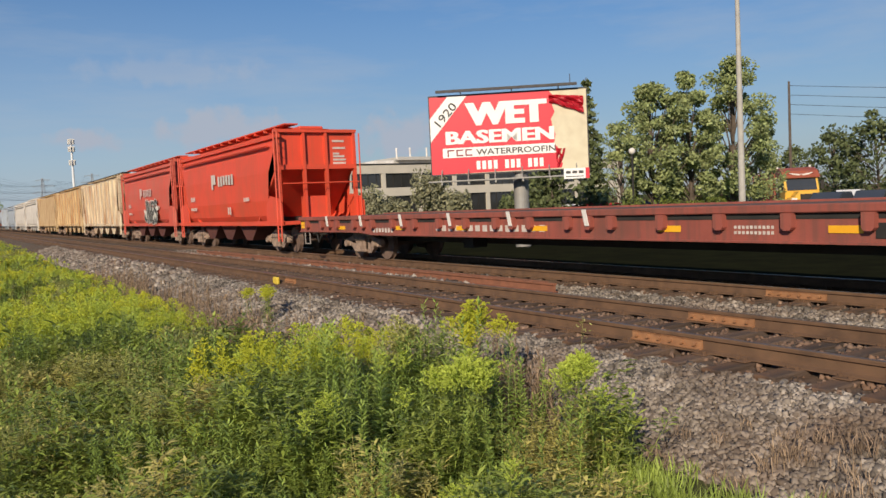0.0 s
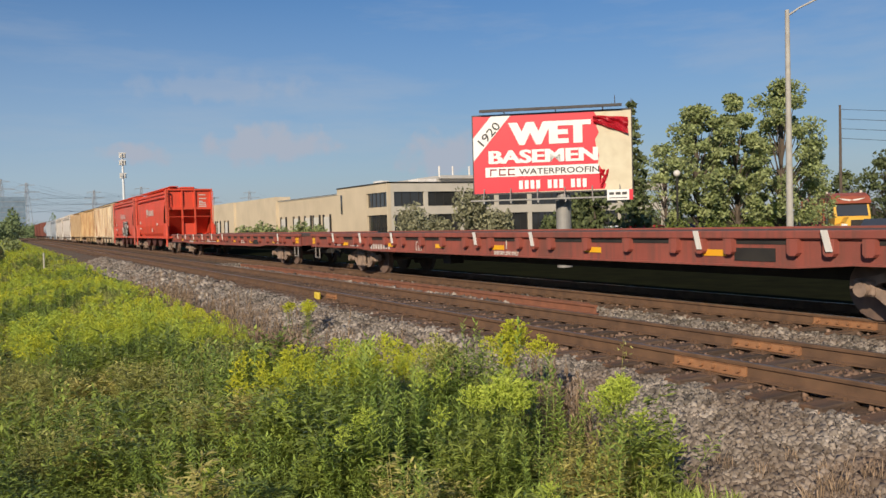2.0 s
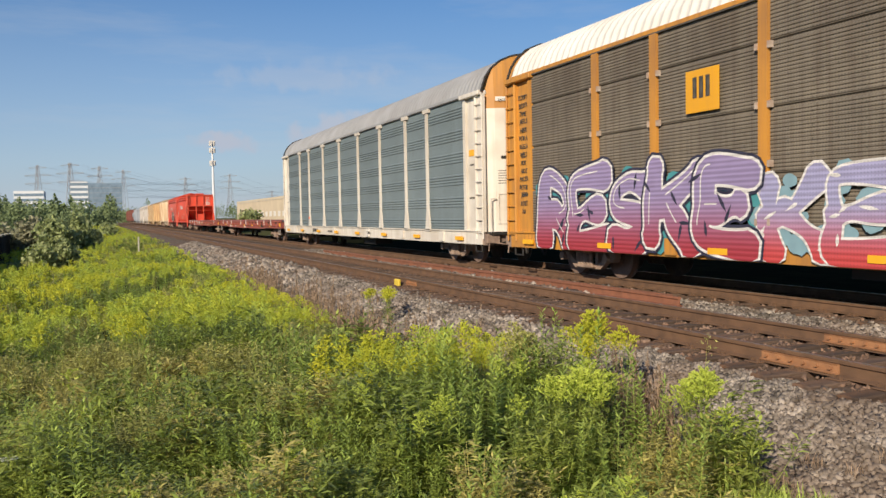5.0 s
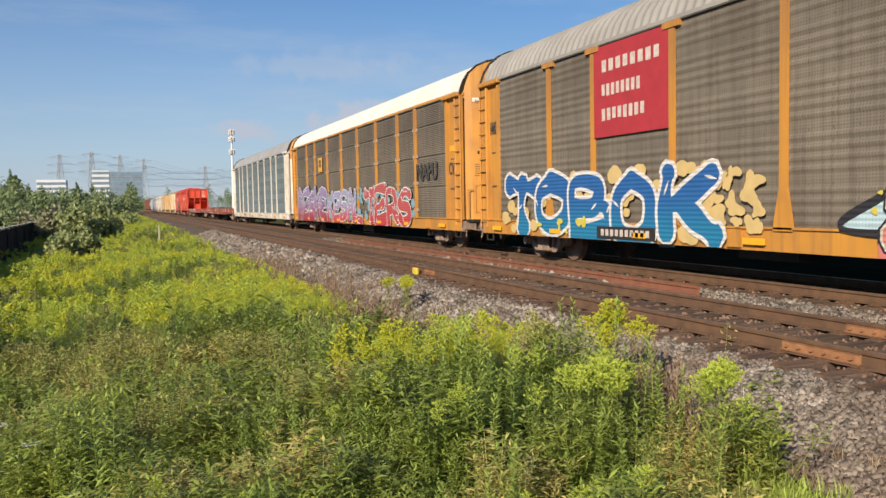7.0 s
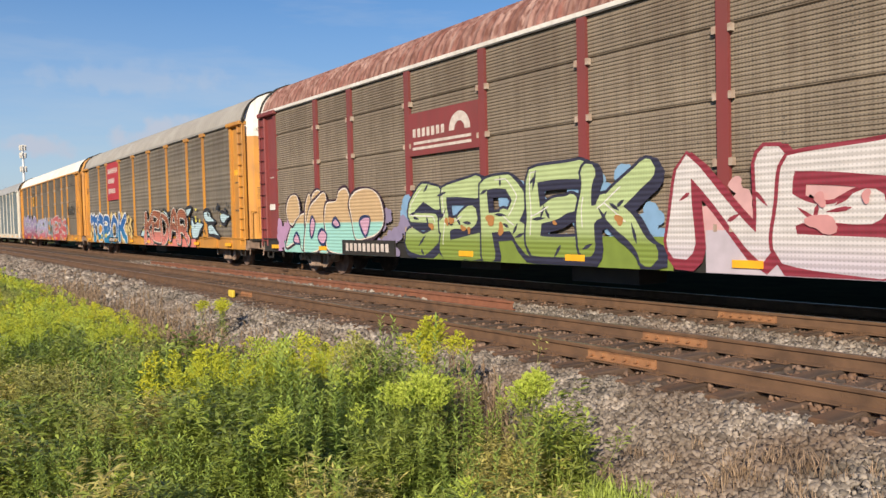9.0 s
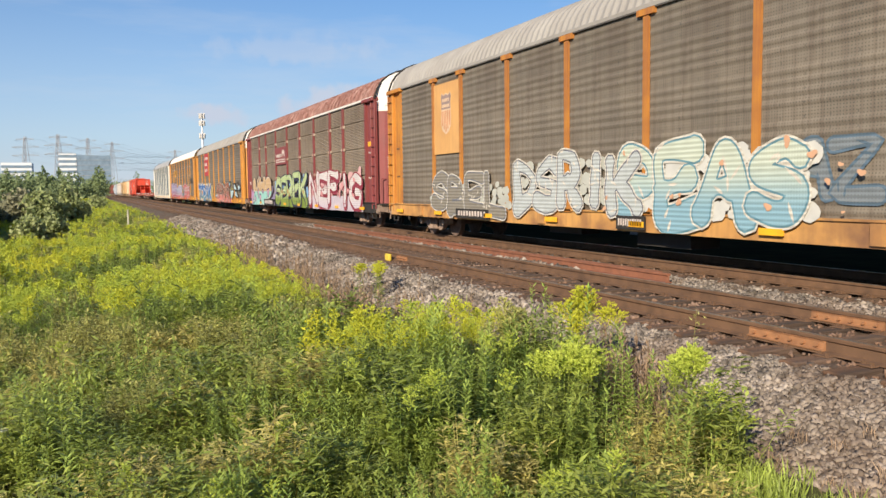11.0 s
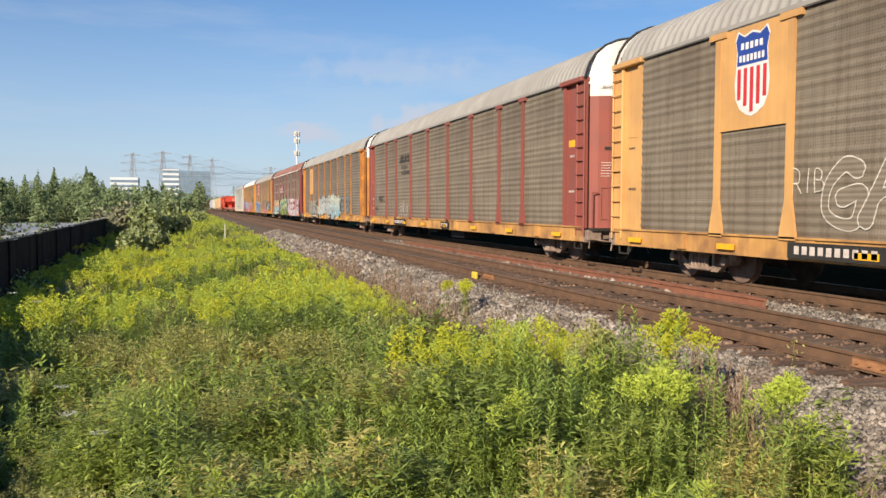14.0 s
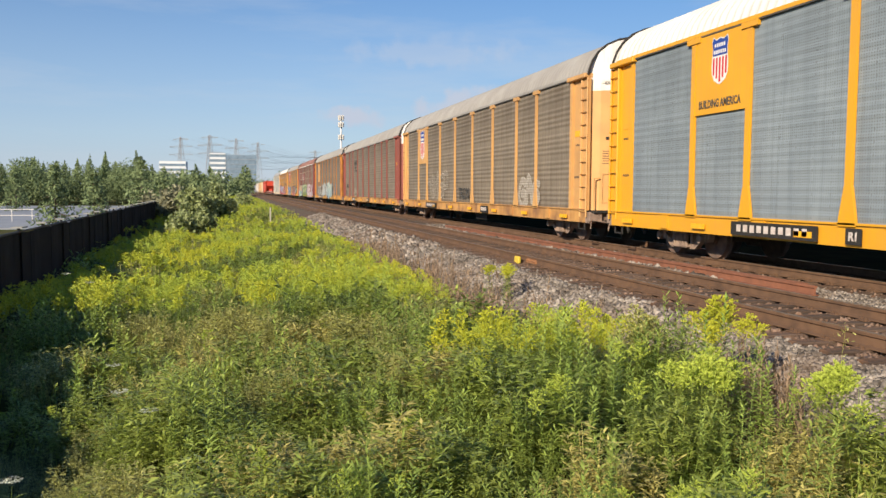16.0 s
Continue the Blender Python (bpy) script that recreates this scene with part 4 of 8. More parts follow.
def flatcar(label, seed):
    car = thing("flat_car", label, "train car", "cars of the freight train")
    red = mat("flatcar_red", (0.33, 0.085, 0.06), (0.25, 0.066, 0.048), scale=1.5, rough=0.75, bump=0.15, bscale=30, dirt=(0.13, 0.065, 0.05), dirt_amt=0.6, dscale=0.9, streak=0.5)
    deck = mat("flatcar_deck", (0.12, 0.085, 0.07), (0.08, 0.055, 0.045), scale=4, rough=0.9, bump=0.4, bscale=14, stretch=(0.5, 5, 1))
    part("deck", boxes((-1.52, 1.52, -12.8, 12.8, 1.17, 1.24)), deck, car)
    L = 12.82
    belly = [(-L, 0.80), (-8.4, 0.80), (-7.5, 0.735), (7.5, 0.735), (8.4, 0.80), (L, 0.80)]
    for s in (-1, 1):
        bm = bmesh.new()
        x = s * 1.56
        prism(bm, belly + [(L, 1.22), (-L, 1.22)], "x", min(x, x - s * 0.04), max(x, x - s * 0.04))
        box(bm, min(x - s * 0.05, x + s * 0.07), max(x - s * 0.05, x + s * 0.07), -L - 0.02, L + 0.02, 1.16, 1.28, bevel=0.015)
        prism(bm, belly + [(a, b + 0.03) for a, b in reversed(belly)], "x", min(x, x + s * 0.05), max(x, x + s * 0.05))
        part("side_sill", bm, red, car)
    pocket = bpy.data.meshes.new("stake_pocket")
    bm = bmesh.new()
    prism(bm, [(-0.085, 1.16), (-0.085, 0.96), (-0.05, 0.92), (0.05, 0.92), (0.085, 0.96), (0.085, 1.16)], "x", -1.67, -1.555)
    bm.to_mesh(pocket)
    bm.free()
    pocket.materials.append(red)
    slot = bpy.data.meshes.new("stake_slot")
    bm = boxes((-1.568, -1.559, -0.49, 0.49, 1.075, 1.158))
    bm.to_mesh(slot)
    bm.free()
    slot.materials.append(BLACK)
    strap = bpy.data.meshes.new("tie_down_strap")
    bm = bmesh.new()
    prism(bm, [(-0.075, 0.99), (0.02, 0.99), (0.10, 1.285), (0.005, 1.285)], "x", -1.70, -1.675)
    bm.to_mesh(strap)
    bm.free()
    strap.materials.append(WHITE_P)

    def put(me, y):
        o = new(me.name, me)
        o.parent = car
        o.matrix_basis = pose(0, y, 0)
    loose = random.Random(seed)
    for k in range(22):
        y = 12.13 - 1.155 * k
        put(pocket, y)
        if k == 21:
            break
        if k % 2 == 1 and loose.random() < 0.75:
            put(pocket, y - 0.577)
            put(strap, y - 0.577)
        else:
            put(slot, y - 0.577)
    for y in (9.62, 6.02, 3.12, 0.34, -3.0, -6.0, -9.55):
        part("reflector", boxes((-1.572, -1.562, y - 0.24, y + 0.24, 0.885, 0.985)), REFLECT, car)
    for y in (12.58, -12.45):
        part("reflector", boxes((-1.572, -1.562, y - 0.17, y + 0.17, 0.91, 1.01)), REFLECT, car)
        part("reflector", boxes((-1.572, -1.562, y - 0.17, y + 0.17, 1.02, 1.12)), REFLECT, car)
    part("data_panel", boxes((-1.572, -1.562, -7.15, -6.4, 0.82, 1.02)), BLACK, car, "black data panel")
    for s in (-1, 1):
        part("end_sill", boxes((-1.5, 1.5, min(s * 12.7, s * 12.8), max(s * 12.7, s * 12.8), 0.82, 1.16)), red, car)
        coupler(car, s * 12.75, s)
        stirrup(car, s * 12.3, mat("step_grey", (0.30, 0.27, 0.24), (0.22, 0.19, 0.17), rough=0.7))
        truck(car, s * 9.15)
    part("centre_sill", boxes((-0.4, 0.4, -12.6, 12.6, 0.5, 1.15), (-1.1, -0.7, 3.4, 3.8, 0.45, 0.75)), BLACK, car)
    CARS.append(car)
    return car


def hopper(label, paint, half, length_name, ribs=0, height=4.42, bulge=True, chute=None):
    """A covered hopper: bowed or ribbed sides, sloping end sheets behind an open end frame, chutes below and a hatch trough on the roof."""
    car = thing("hopper_car", label, "train car", "cars of the freight train")
    h = half
    k = height / 4.42
    sec = [(-1.30, 1.08), (-1.50, 1.35), (-1.59, 1.9), (-1.60, 2.9), (-1.55, 3.6), (-1.42, 4.12 * k), (-1.15, 4.32 * k), (-0.5, 4.40 * k)]
    if not bulge:
        sec = [(-1.52, 1.08), (-1.58, 1.12), (-1.58, 3.0), (-1.58, 4.0 * k), (-1.50, 4.15 * k), (-1.1, 4.30 * k), (-0.5, 4.40 * k)]
    full = sec + [(-x, z) for x, z in reversed(sec)]

    def reach(z):
        """Half the length of the tank at that height: the end sheets slope in below the top."""
        return np.interp(z, [1.0, 1.6, 2.5, 3.1, 3.6, 5], [h - 1.0, h - 1.25, h - 1.35, h - 1.0, h - 0.62, h - 0.55])
    bm = bmesh.new()
    ts = np.linspace(-1, 1, 9)
    rows = [[bm.verts.new((x, t * reach(z), z)) for x, z in full] for t in ts]
    for a, b in zip(rows, rows[1:]):
        for i in range(len(full)):
            j = (i + 1) % len(full)
            bm.faces.new((a[i], a[j], b[j], b[i]))
    bmesh.ops.recalc_face_normals(bm, faces=bm.faces[:])
    part("body", bm, paint, car)
    # black sheets added inside to stand for the shade in the open ends
    part("inner_bulkhead", boxes((-1.25, 1.25, -h + 2.6, -h + 2.7, 1.1, 4.0), (-1.25, 1.25, h - 2.7, h - 2.6, 1.1, 4.0)), BLACK, car)
    bm = boxes((-1.62, -1.50, -h, h, 1.0, 1.16), (1.50, 1.62, -h, h, 1.0, 1.16))
    part("side_sill", bm, paint, car)
    for r in range(ribs):
        y = -h + 1.6 + r * (2 * h - 3.2) / max(1, ribs - 1)
        part("side_rib", boxes((-1.68, -1.57, y - 0.06, y + 0.06, 1.15, 4.1 * k)), paint, car)
    part("top_rail", boxes((-1.56, -1.40, -h + 0.3, h - 0.3, 4.06 * k, 4.18 * k), (-1.72, -1.58, -h + 1.0, h - 1.0, 3.80 * k, 3.86 * k) if bulge else (1.4, 1.56, -h, h, 4.0 * k, 4.1 * k)), paint, car)
    bm = boxes((-0.45, 0.45, -h + 0.8, h - 0.8, 4.38 * k, 4.52 * k), bevel=0.03)
    for y in np.arange(-h + 1.2, h - 1.0, 1.1):
        box(bm, -1.25, -0.55, y - 0.05, y + 0.05, 4.40 * k, 4.50 * k)
    part("roof_trough", bm, paint, car)
    part("running_board", boxes((-1.25, -0.75, -h + 0.2, h - 0.2, 4.5 * k, 4.54 * k)), BLACK if not bulge else paint, car)
    for s in (-1, 1):
        def sp(a, b):
            return (min(s * a, s * b), max(s * a, s * b))
        bm = boxes((-1.5, 1.5, *sp(h - 0.62, h - 0.5), 3.0, 4.28 * k))
        for x in (-1.5, -0.55, 0.30, 1.42):
            box(bm, x, x + 0.10, *sp(h - 0.55, h - 0.38), 1.1, 4.28 * k)
        box(bm, -1.5, 1.52, *sp(h - 0.55, h - 0.40), 2.95, 3.12)
        box(bm, -1.55, 1.55, *sp(h - 0.6, h - 0.36), 4.25 * k, 4.36 * k)
        part("end_wall", bm, paint, car)
        bm = bmesh.new()
        prism(bm, [(s * (h - 0.02), 1.05), (s * (h - 1.55), 1.05), (s * (h - 1.5), 1.75), (s * (h - 1.1), 2.05), (s * (h - 0.35), 1.95), (s * (h - 0.02), 1.75)], "x", -1.6, -1.55)
        prism(bm, [(s * (h - 0.02), 1.05), (s * (h - 1.55), 1.05), (s * (h - 1.5), 1.75), (s * (h - 1.1), 2.05), (s * (h - 0.35), 1.95), (s * (h - 0.02), 1.75)], "x", 1.55, 1.6)
        box(bm, -1.55, 1.55, *sp(h - 0.7, h), 1.02, 1.14)
        box(bm, -0.5, 0.4, *sp(h - 0.9, h - 0.5), 1.1, 2.0)
        part("end_plate", bm, paint, car)
        bm = bmesh.new()
        for yy in (h - 0.08, h - 0.42):
            rod(bm, (-1.6, s * yy, 0.45), (-1.6, s * yy, 4.3 * k), 0.03, 6)
        for q in range(11):
            rod(bm, (-1.6, s * (h - 0.08), 0.55 + q * 0.34), (-1.6, s * (h - 0.42), 0.55 + q * 0.34), 0.018, 6)
        part("ladder", bm, paint, car)
        part("hand_rail", rods(((-1.45, s * (h - 0.1), 2.45), (1.45, s * (h - 0.1), 2.45)), ((1.5, s * (h - 0.05), 1.1), (1.5, s * (h - 0.05), 4.2 * k)), r=0.025, n=6), paint, car)
        bm = bmesh.new()
        prism(bm, [(s * (h - 0.62), 3.1), (s * (h - 3.0), 1.05), (s * (h - 3.0), 0.95), (s * (h - 0.55), 3.0)], "x", -1.48, 1.48)
        part("slope_sheet", bm, paint, car)
        coupler(car, s * (h - 0.1), s)
        truck(car, s * (h - 1.75))
    n = 3 if h < 8 else 4
    for q in range(n):
        y = (q - (n - 1) / 2) * (2 * h - 6.2) / n
        w = (2 * h - 6.5) / n
        bm = bmesh.new()
        prism(bm, [(y - w / 2, 1.1), (y - 0.35, 0.42), (y + 0.35, 0.42), (y + w / 2, 1.1)], "x", -1.35, 1.35)
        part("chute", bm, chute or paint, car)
    part("centre_sill", boxes((-0.3, 0.3, -h, h, 0.6, 1.05)), BLACK, car)
    CARS.append(car)
    return car


def boxcar(label, paint, half, tank=False):
    car = thing("tank_car" if tank else "box_car", label, "train car", "cars of the freight train")
    if tank:
        bm = bmesh.new()
        rod(bm, (0, -half + 0.9, 2.75), (0, half - 0.9, 2.75), 1.5, 24)
        rod(bm, (0, -half + 0.9, 2.75), (0, -half + 0.4, 2.75), 1.5, 24, r2=0.7)
        rod(bm, (0, half - 0.9, 2.75), (0, half - 0.4, 2.75), 1.5, 24, r2=0.7)
        rod(bm, (0, 0, 4.2), (0, 0, 4.75), 0.5, 12)
        part("tank", bm, paint, car)
    else:
        bm = boxes((-1.55, 1.55, -half, half, 1.0, 4.5), (-1.4, 1.4, -half, half, 4.5, 4.65))
        part("body", bm, paint, car)
        for k in range(13):
            y = -half + 0.1 + k * (2 * half - 0.2) / 12
            part("side_rib", boxes((-1.61, -1.55, y - 0.06, y + 0.06, 1.0, 4.5)), paint, car)
        part("door", boxes((-1.66, -1.56, -1.5, 1.5, 1.1, 4.2)), paint, car)
    part("underframe", boxes((-1.4, 1.4, -half, half, 0.85, 1.05), (-0.4, 0.4, -half, half, 0.5, 0.9)), BLACK, car)
    for s in (-1, 1):
        coupler(car, s * (half - 0.1), s)
        truck(car, s * (half - 2.0))
    CARS.append(car)
    return car


def build_train():
    """The train in order; returns (car, place along it at the clip's start)."""
    red = mat("hopper_red", (0.70, 0.075, 0.035), (0.62, 0.068, 0.03), scale=0.7, rough=0.55, dirt=(0.42, 0.10, 0.05), dirt_amt=0.4, dscale=0.7, streak=0.25)
    dull = mat("hopper_dull_red", (0.64, 0.085, 0.05), (0.55, 0.08, 0.05), scale=0.7, rough=0.6, dirt=(0.40, 0.16, 0.11), dirt_amt=0.5, dscale=0.8, streak=0.4)
    beige = mat("hopper_beige", (0.74, 0.64, 0.47), (0.66, 0.54, 0.36), scale=0.8, rough=0.7, dirt=(0.30, 0.12, 0.045), dirt_amt=0.5, dscale=0.6, streak=0.9)
    ochre = mat("hopper_ochre", (0.66, 0.50, 0.28), (0.56, 0.40, 0.21), scale=0.8, rough=0.7, dirt=(0.34, 0.14, 0.05), dirt_amt=0.6, dscale=0.6, streak=0.9)
    cream = mat("hopper_white", (0.72, 0.68, 0.62), (0.62, 0.58, 0.52), scale=0.8, rough=0.7, dirt=(0.36, 0.24, 0.18), dirt_amt=0.4, dscale=0.6, streak=0.5)
    pale = mat("hopper_pale_blue", (0.42, 0.48, 0.54), (0.34, 0.38, 0.44), scale=0.8, rough=0.7, dirt=(0.25, 0.2, 0.17), dirt_amt=0.4, dscale=0.6, streak=0.4)
    brown = mat("boxcar_brown", (0.24, 0.075, 0.05), (0.18, 0.06, 0.045), scale=0.8, rough=0.75, dirt=(0.12, 0.07, 0.06), dirt_amt=0.4, dscale=0.6, streak=0.4)
    out = []
    for k in range(3):
        out.append((boxcar("brown steel box car far up the line", brown, 9.0), 252.0 - 19 * k))
    out.append((boxcar("dark grey tank car", pale, 8.5, tank=True), 195.5))
    out.append((hopper("grey-blue covered hopper car", pale, 8.9, "", 9, bulge=False), 177.0))
    out.append((hopper("light blue-grey covered hopper car", pale, 8.9, "", 0), 158.2))
    out.append((hopper("pale covered hopper car with dirt streaks", cream, 8.9, "", 0), 139.2))
    out.append((hopper("off-white covered hopper car", cream, 8.9, "", 0, height=4.5), 120.2))
    out.append((hopper("ochre covered hopper car streaked with rust", ochre, 8.9, "", 0, bulge=False), 101.4))
    out.append((hopper("ochre covered hopper car with rust runs", ochre, 8.9, "", 10, bulge=False), 82.6))
    out.append((hopper("rust-streaked cream covered hopper car", beige, 8.4, "", 10, height=4.45, bulge=False), 64.7))
    # chutes of the two red hoppers, a much darker red than their bodies
    dark_red = mat("chute_grime", (0.10, 0.03, 0.022), (0.07, 0.022, 0.018), scale=2, rough=0.9)
    b = hopper("faded red covered hopper car with graffiti on its side", dull, 6.95, "", chute=dark_red)
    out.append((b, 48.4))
    a = hopper("bright red covered hopper car with open end frames", red, 6.95, "", chute=dark_red)
    out.append((a, 33.5))
    out.append((flatcar("empty red-brown flat car with stake pockets", 4), 12.15))
    out.append((flatcar("empty red-brown flat car with white straps", 9), -14.8))
    hopper_marks(a, b)
    f1, f2 = out[-2][0], out[-1][0]
    bars("owner_lettering", f1, -1.562, 2.2, 0.93, 4.2, 0.14, STENCIL, 1, 15)
    bars("number_stencil", f1, -1.562, 7.0, 0.87, 1.2, 0.12, STENCIL, 2, 7)
    bars("data_stencil", f1, -1.562, -9.9, 0.90, 0.45, 0.025, STENCIL, 3, 8)
    bars("data_stencil", f1, -1.562, -4.6, 0.96, 0.7, 0.05, STENCIL, 3, 10)
    bars("data_stencil", f1, -1.562, -4.6, 0.88, 0.7, 0.05, STENCIL, 4, 10)
    bars("number_stencil", f2, -1.562, 6.85, 0.87, 1.45, 0.15, STENCIL, 5, 8)
    bars("data_stencil", f2, -1.562, 5.3, 0.93, 0.3, 0.05, STENCIL, 6, 5)
    bars("data_stencil", f2, -1.562, 10.3, 0.89, 0.6, 0.03, STENCIL, 7, 12)
    bars("data_stencil", f2, -1.562, 8.85, 0.88, 0.7, 0.03, STENCIL, 8, 12)
    bm = boxes((-1.57, -1.562, 4.16, 4.18, 0.80, 1.04), (-1.57, -1.562, 4.46, 4.48, 0.80, 1.04), (-1.57, -1.562, 4.18, 4.46, 0.80, 0.82), (-1.57, -1.562, 4.18, 4.46, 1.02, 1.04))
    part("stencil_frame", bm, STENCIL, f2)
    lettering("stencil", "C", 0.14, STENCIL, f2, side(4.32, 0.89, -1.566), offset=0.004)
    lettering("stencil", "UNIFORM LOAD ONLY", 0.12, STENCIL, f2, side(0.02, 0.81, -1.566), width=1.0, offset=0.004)
    lettering("stencil", "1", 0.26, STENCIL, f2, side(0.0, 1.0, -1.566), offset=0.006)
    for k, car in enumerate(build_racks()):
        out.append((car, -42.05 - 27.58 * k))
    return out


def hopper_marks(a, b):
    """Plain white shapes for the owner's mark, data stencils and graffiti."""
    for car, dim in ((a, STENCIL), (b, mat("faded_white", (0.60, 0.40, 0.36), rough=0.8))):
        bm = bmesh.new()
        for k in range(14):
            t0, t1 = k * math.pi / 14, (k + 1) * math.pi / 14
        box(bm, -1.665, -1.655, 0.95, 1.15, 2.55, 3.15)
        box(bm, -1.665, -1.655, 0.55, 0.95, 2.75, 3.15)
        part("owner_mark", bm, dim, car)
        bars("owner_lettering", car, -1.655, -0.85, 2.85, 2.2, 0.42, dim, 2, 6)
        bars("data_stencil", car, -1.655, 4.3, 2.2, 0.8, 0.22, dim, 3)
        bars("data_stencil", car, -1.655, 4.2, 1.75, 1.0, 0.14, dim, 4)
        bars("data_stencil", car, -1.655, -1.2, 1.6, 0.5, 0.3, dim, 5)
        bars("data_stencil", car, -1.655, -3.4, 2.0, 0.7, 0.16, dim, 6)
    for k, (z, n) in enumerate(((3.95, 0.45), (3.7, 0.5), (3.5, 0.25), (3.4, 0.45), (3.28, 0.5), (3.16, 0.5))):
        part("data_stencil", boxes((0.65, 0.65 + n, -6.47, -6.45, z - 0.035, z + 0.035)), STENCIL, a)
    graffiti(b, "JAWES", -1.6, 1.8, 3.2, 1.25, STENCIL_B, mat("spray_dirty_white", (0.7, 0.66, 0.6), rough=0.7), mat("spray_dirty_white", (0.7, 0.66, 0.6)), x=-1.68, seed=8, cloud=0.3)


SPRAY = {}


def spray(name, c):
    return mat("spray_" + name, c, tuple(v * 0.85 for v in c), scale=4, rough=0.65)


def build_racks():
    grey_new = rack_panel_mat("rack_sheet_grey", (0.175, 0.222, 0.24), (0.14, 0.182, 0.198), (0.125, 0.15, 0.155), 0.4)
    galv = rack_panel_mat("rack_sheet_galvanised", (0.205, 0.175, 0.135), (0.145, 0.125, 0.10), (0.085, 0.06, 0.043), 0.7)
    galv2 = rack_panel_mat("rack_sheet_weathered", (0.27, 0.22, 0.165), (0.20, 0.16, 0.12), (0.12, 0.082, 0.056), 0.65)
    galv3 = rack_panel_mat("rack_sheet_sunburnt", (0.232, 0.192, 0.142), (0.172, 0.142, 0.106), (0.10, 0.07, 0.046), 0.75)
    blue_grey = rack_panel_mat("rack_sheet_blue_grey", (0.24, 0.285, 0.315), (0.185, 0.225, 0.255), (0.13, 0.155, 0.175), 0.6)
    yel = mat("rack_yellow", (0.60, 0.275, 0.04), (0.50, 0.23, 0.04), scale=0.9, rough=0.6, dirt=(0.28, 0.14, 0.055), dirt_amt=0.65, dscale=0.8, streak=0.45)
    yel_rust = mat("rack_yellow_rusty", (0.54, 0.235, 0.035), (0.43, 0.175, 0.03), scale=1.4, rough=0.7, dirt=(0.24, 0.085, 0.035), dirt_amt=0.8, dscale=1.1, streak=0.6)
    sill_rust = mat("sill_rusty", (0.58, 0.315, 0.095), (0.44, 0.22, 0.07), scale=1.6, rough=0.75, dirt=(0.17, 0.085, 0.05), dirt_amt=0.85, dscale=1.7, streak=0.2)
    yel_new = mat("rack_yellow_bright", (0.74, 0.36, 0.015), (0.68, 0.33, 0.015), scale=0.9, rough=0.45, dirt=(0.55, 0.28, 0.06), dirt_amt=0.3, dscale=0.8, streak=0.2)
    tan = mat("rack_tan", (0.66, 0.37, 0.13), (0.54, 0.295, 0.105), scale=0.9, rough=0.6, dirt=(0.33, 0.19, 0.09), dirt_amt=0.5, dscale=0.8, streak=0.14)
    maroon = mat("rack_maroon", (0.23, 0.045, 0.045), (0.19, 0.04, 0.04), scale=0.9, rough=0.6, dirt=(0.16, 0.06, 0.05), dirt_amt=0.5, dscale=0.8, streak=0.3)
    brick = mat("rack_brick", (0.29, 0.075, 0.055), (0.24, 0.065, 0.05), scale=0.9, rough=0.65, dirt=(0.17, 0.07, 0.055), dirt_amt=0.5, dscale=0.8, streak=0.35)
    ivory = mat("rack_ivory", (0.70, 0.66, 0.59), (0.62, 0.58, 0.51), scale=0.9, rough=0.55, dirt=(0.42, 0.34, 0.26), dirt_amt=0.4, dscale=0.9, streak=0.35)
    roof_g = mat("roof_galvanised", (0.42, 0.42, 0.42), (0.34, 0.34, 0.335), scale=1.2, rough=0.55, metal=0.25, dirt=(0.27, 0.25, 0.23), dirt_amt=0.4, dscale=0.7)
    roof_d = mat("roof_dull", (0.34, 0.325, 0.30), (0.28, 0.265, 0.245), scale=1.2, rough=0.75, dirt=(0.20, 0.18, 0.16), dirt_amt=0.4, dscale=0.7)
    roof_w = mat("roof_white", (0.74, 0.72, 0.66), (0.66, 0.63, 0.57), scale=1.2, rough=0.6, dirt=(0.45, 0.4, 0.33), dirt_amt=0.35, dscale=0.7)
    roof_m = mat("roof_maroon_rust", (0.40, 0.25, 0.21), (0.24, 0.09, 0.07), scale=2.5, rough=0.8, dirt=(0.13, 0.05, 0.035), dirt_amt=0.85, dscale=1.4, streak=0.95, stretch=(1, 2.2, 0.6))
    cars = []

    def board(car, x, y, z, w, h, m, name="name_board", label=""):
        part(name, boxes((x - 0.012, x, y - w / 2, y + w / 2, z - h / 2, z + h / 2)), m, car, label)

    def number(car, y, w=2.1, z=0.80, ink=STENCIL, dark=True, out=0.0, tall=1.0):
        if dark:
            part("number_board", boxes((-1.70 - out, -1.66, y - w / 2, y + w / 2, z - 0.135 * tall, z + 0.135 * tall)), BLACK, car)
        bars("number_stencil", car, -1.70 - out if dark else -1.664, y, z, w * 0.86, 0.15 * tall, ink, 7, 10)

    def word(car, text, y, z, size, m, x=-1.67, w=None, off=0.006):
        lettering("stencil", text, size, m, car, side(y, z, x), offset=off, width=w)

    # 1 ivory and grey, clean
    c = autorack("ivory and blue-grey enclosed autorack car, clean", grey_new, ivory, ivory, roof_g, cap=yel)
    bars("number_stencil", c, -1.664, 6.0, 0.82, 1.3, 0.16, STENCIL_B, 1, 8)
    word(c, "L-89-4", -2.7, 0.82, 0.15, STENCIL_B)
    part("warning_dot", rods(((-1.69, 6.98, 1.42), (-1.66, 6.98, 1.42)), r=0.07, n=14), spray("orange", (0.8, 0.16, 0.05)), c)
    bars("data_stencil", c, -1.664, 3.0, 0.80, 0.9, 0.08, STENCIL_B, 2)
    bars("data_stencil", c, -1.575, 12.2, 2.3, 0.3, 0.1, STENCIL_B, 2, 3)
    cars.append(c)
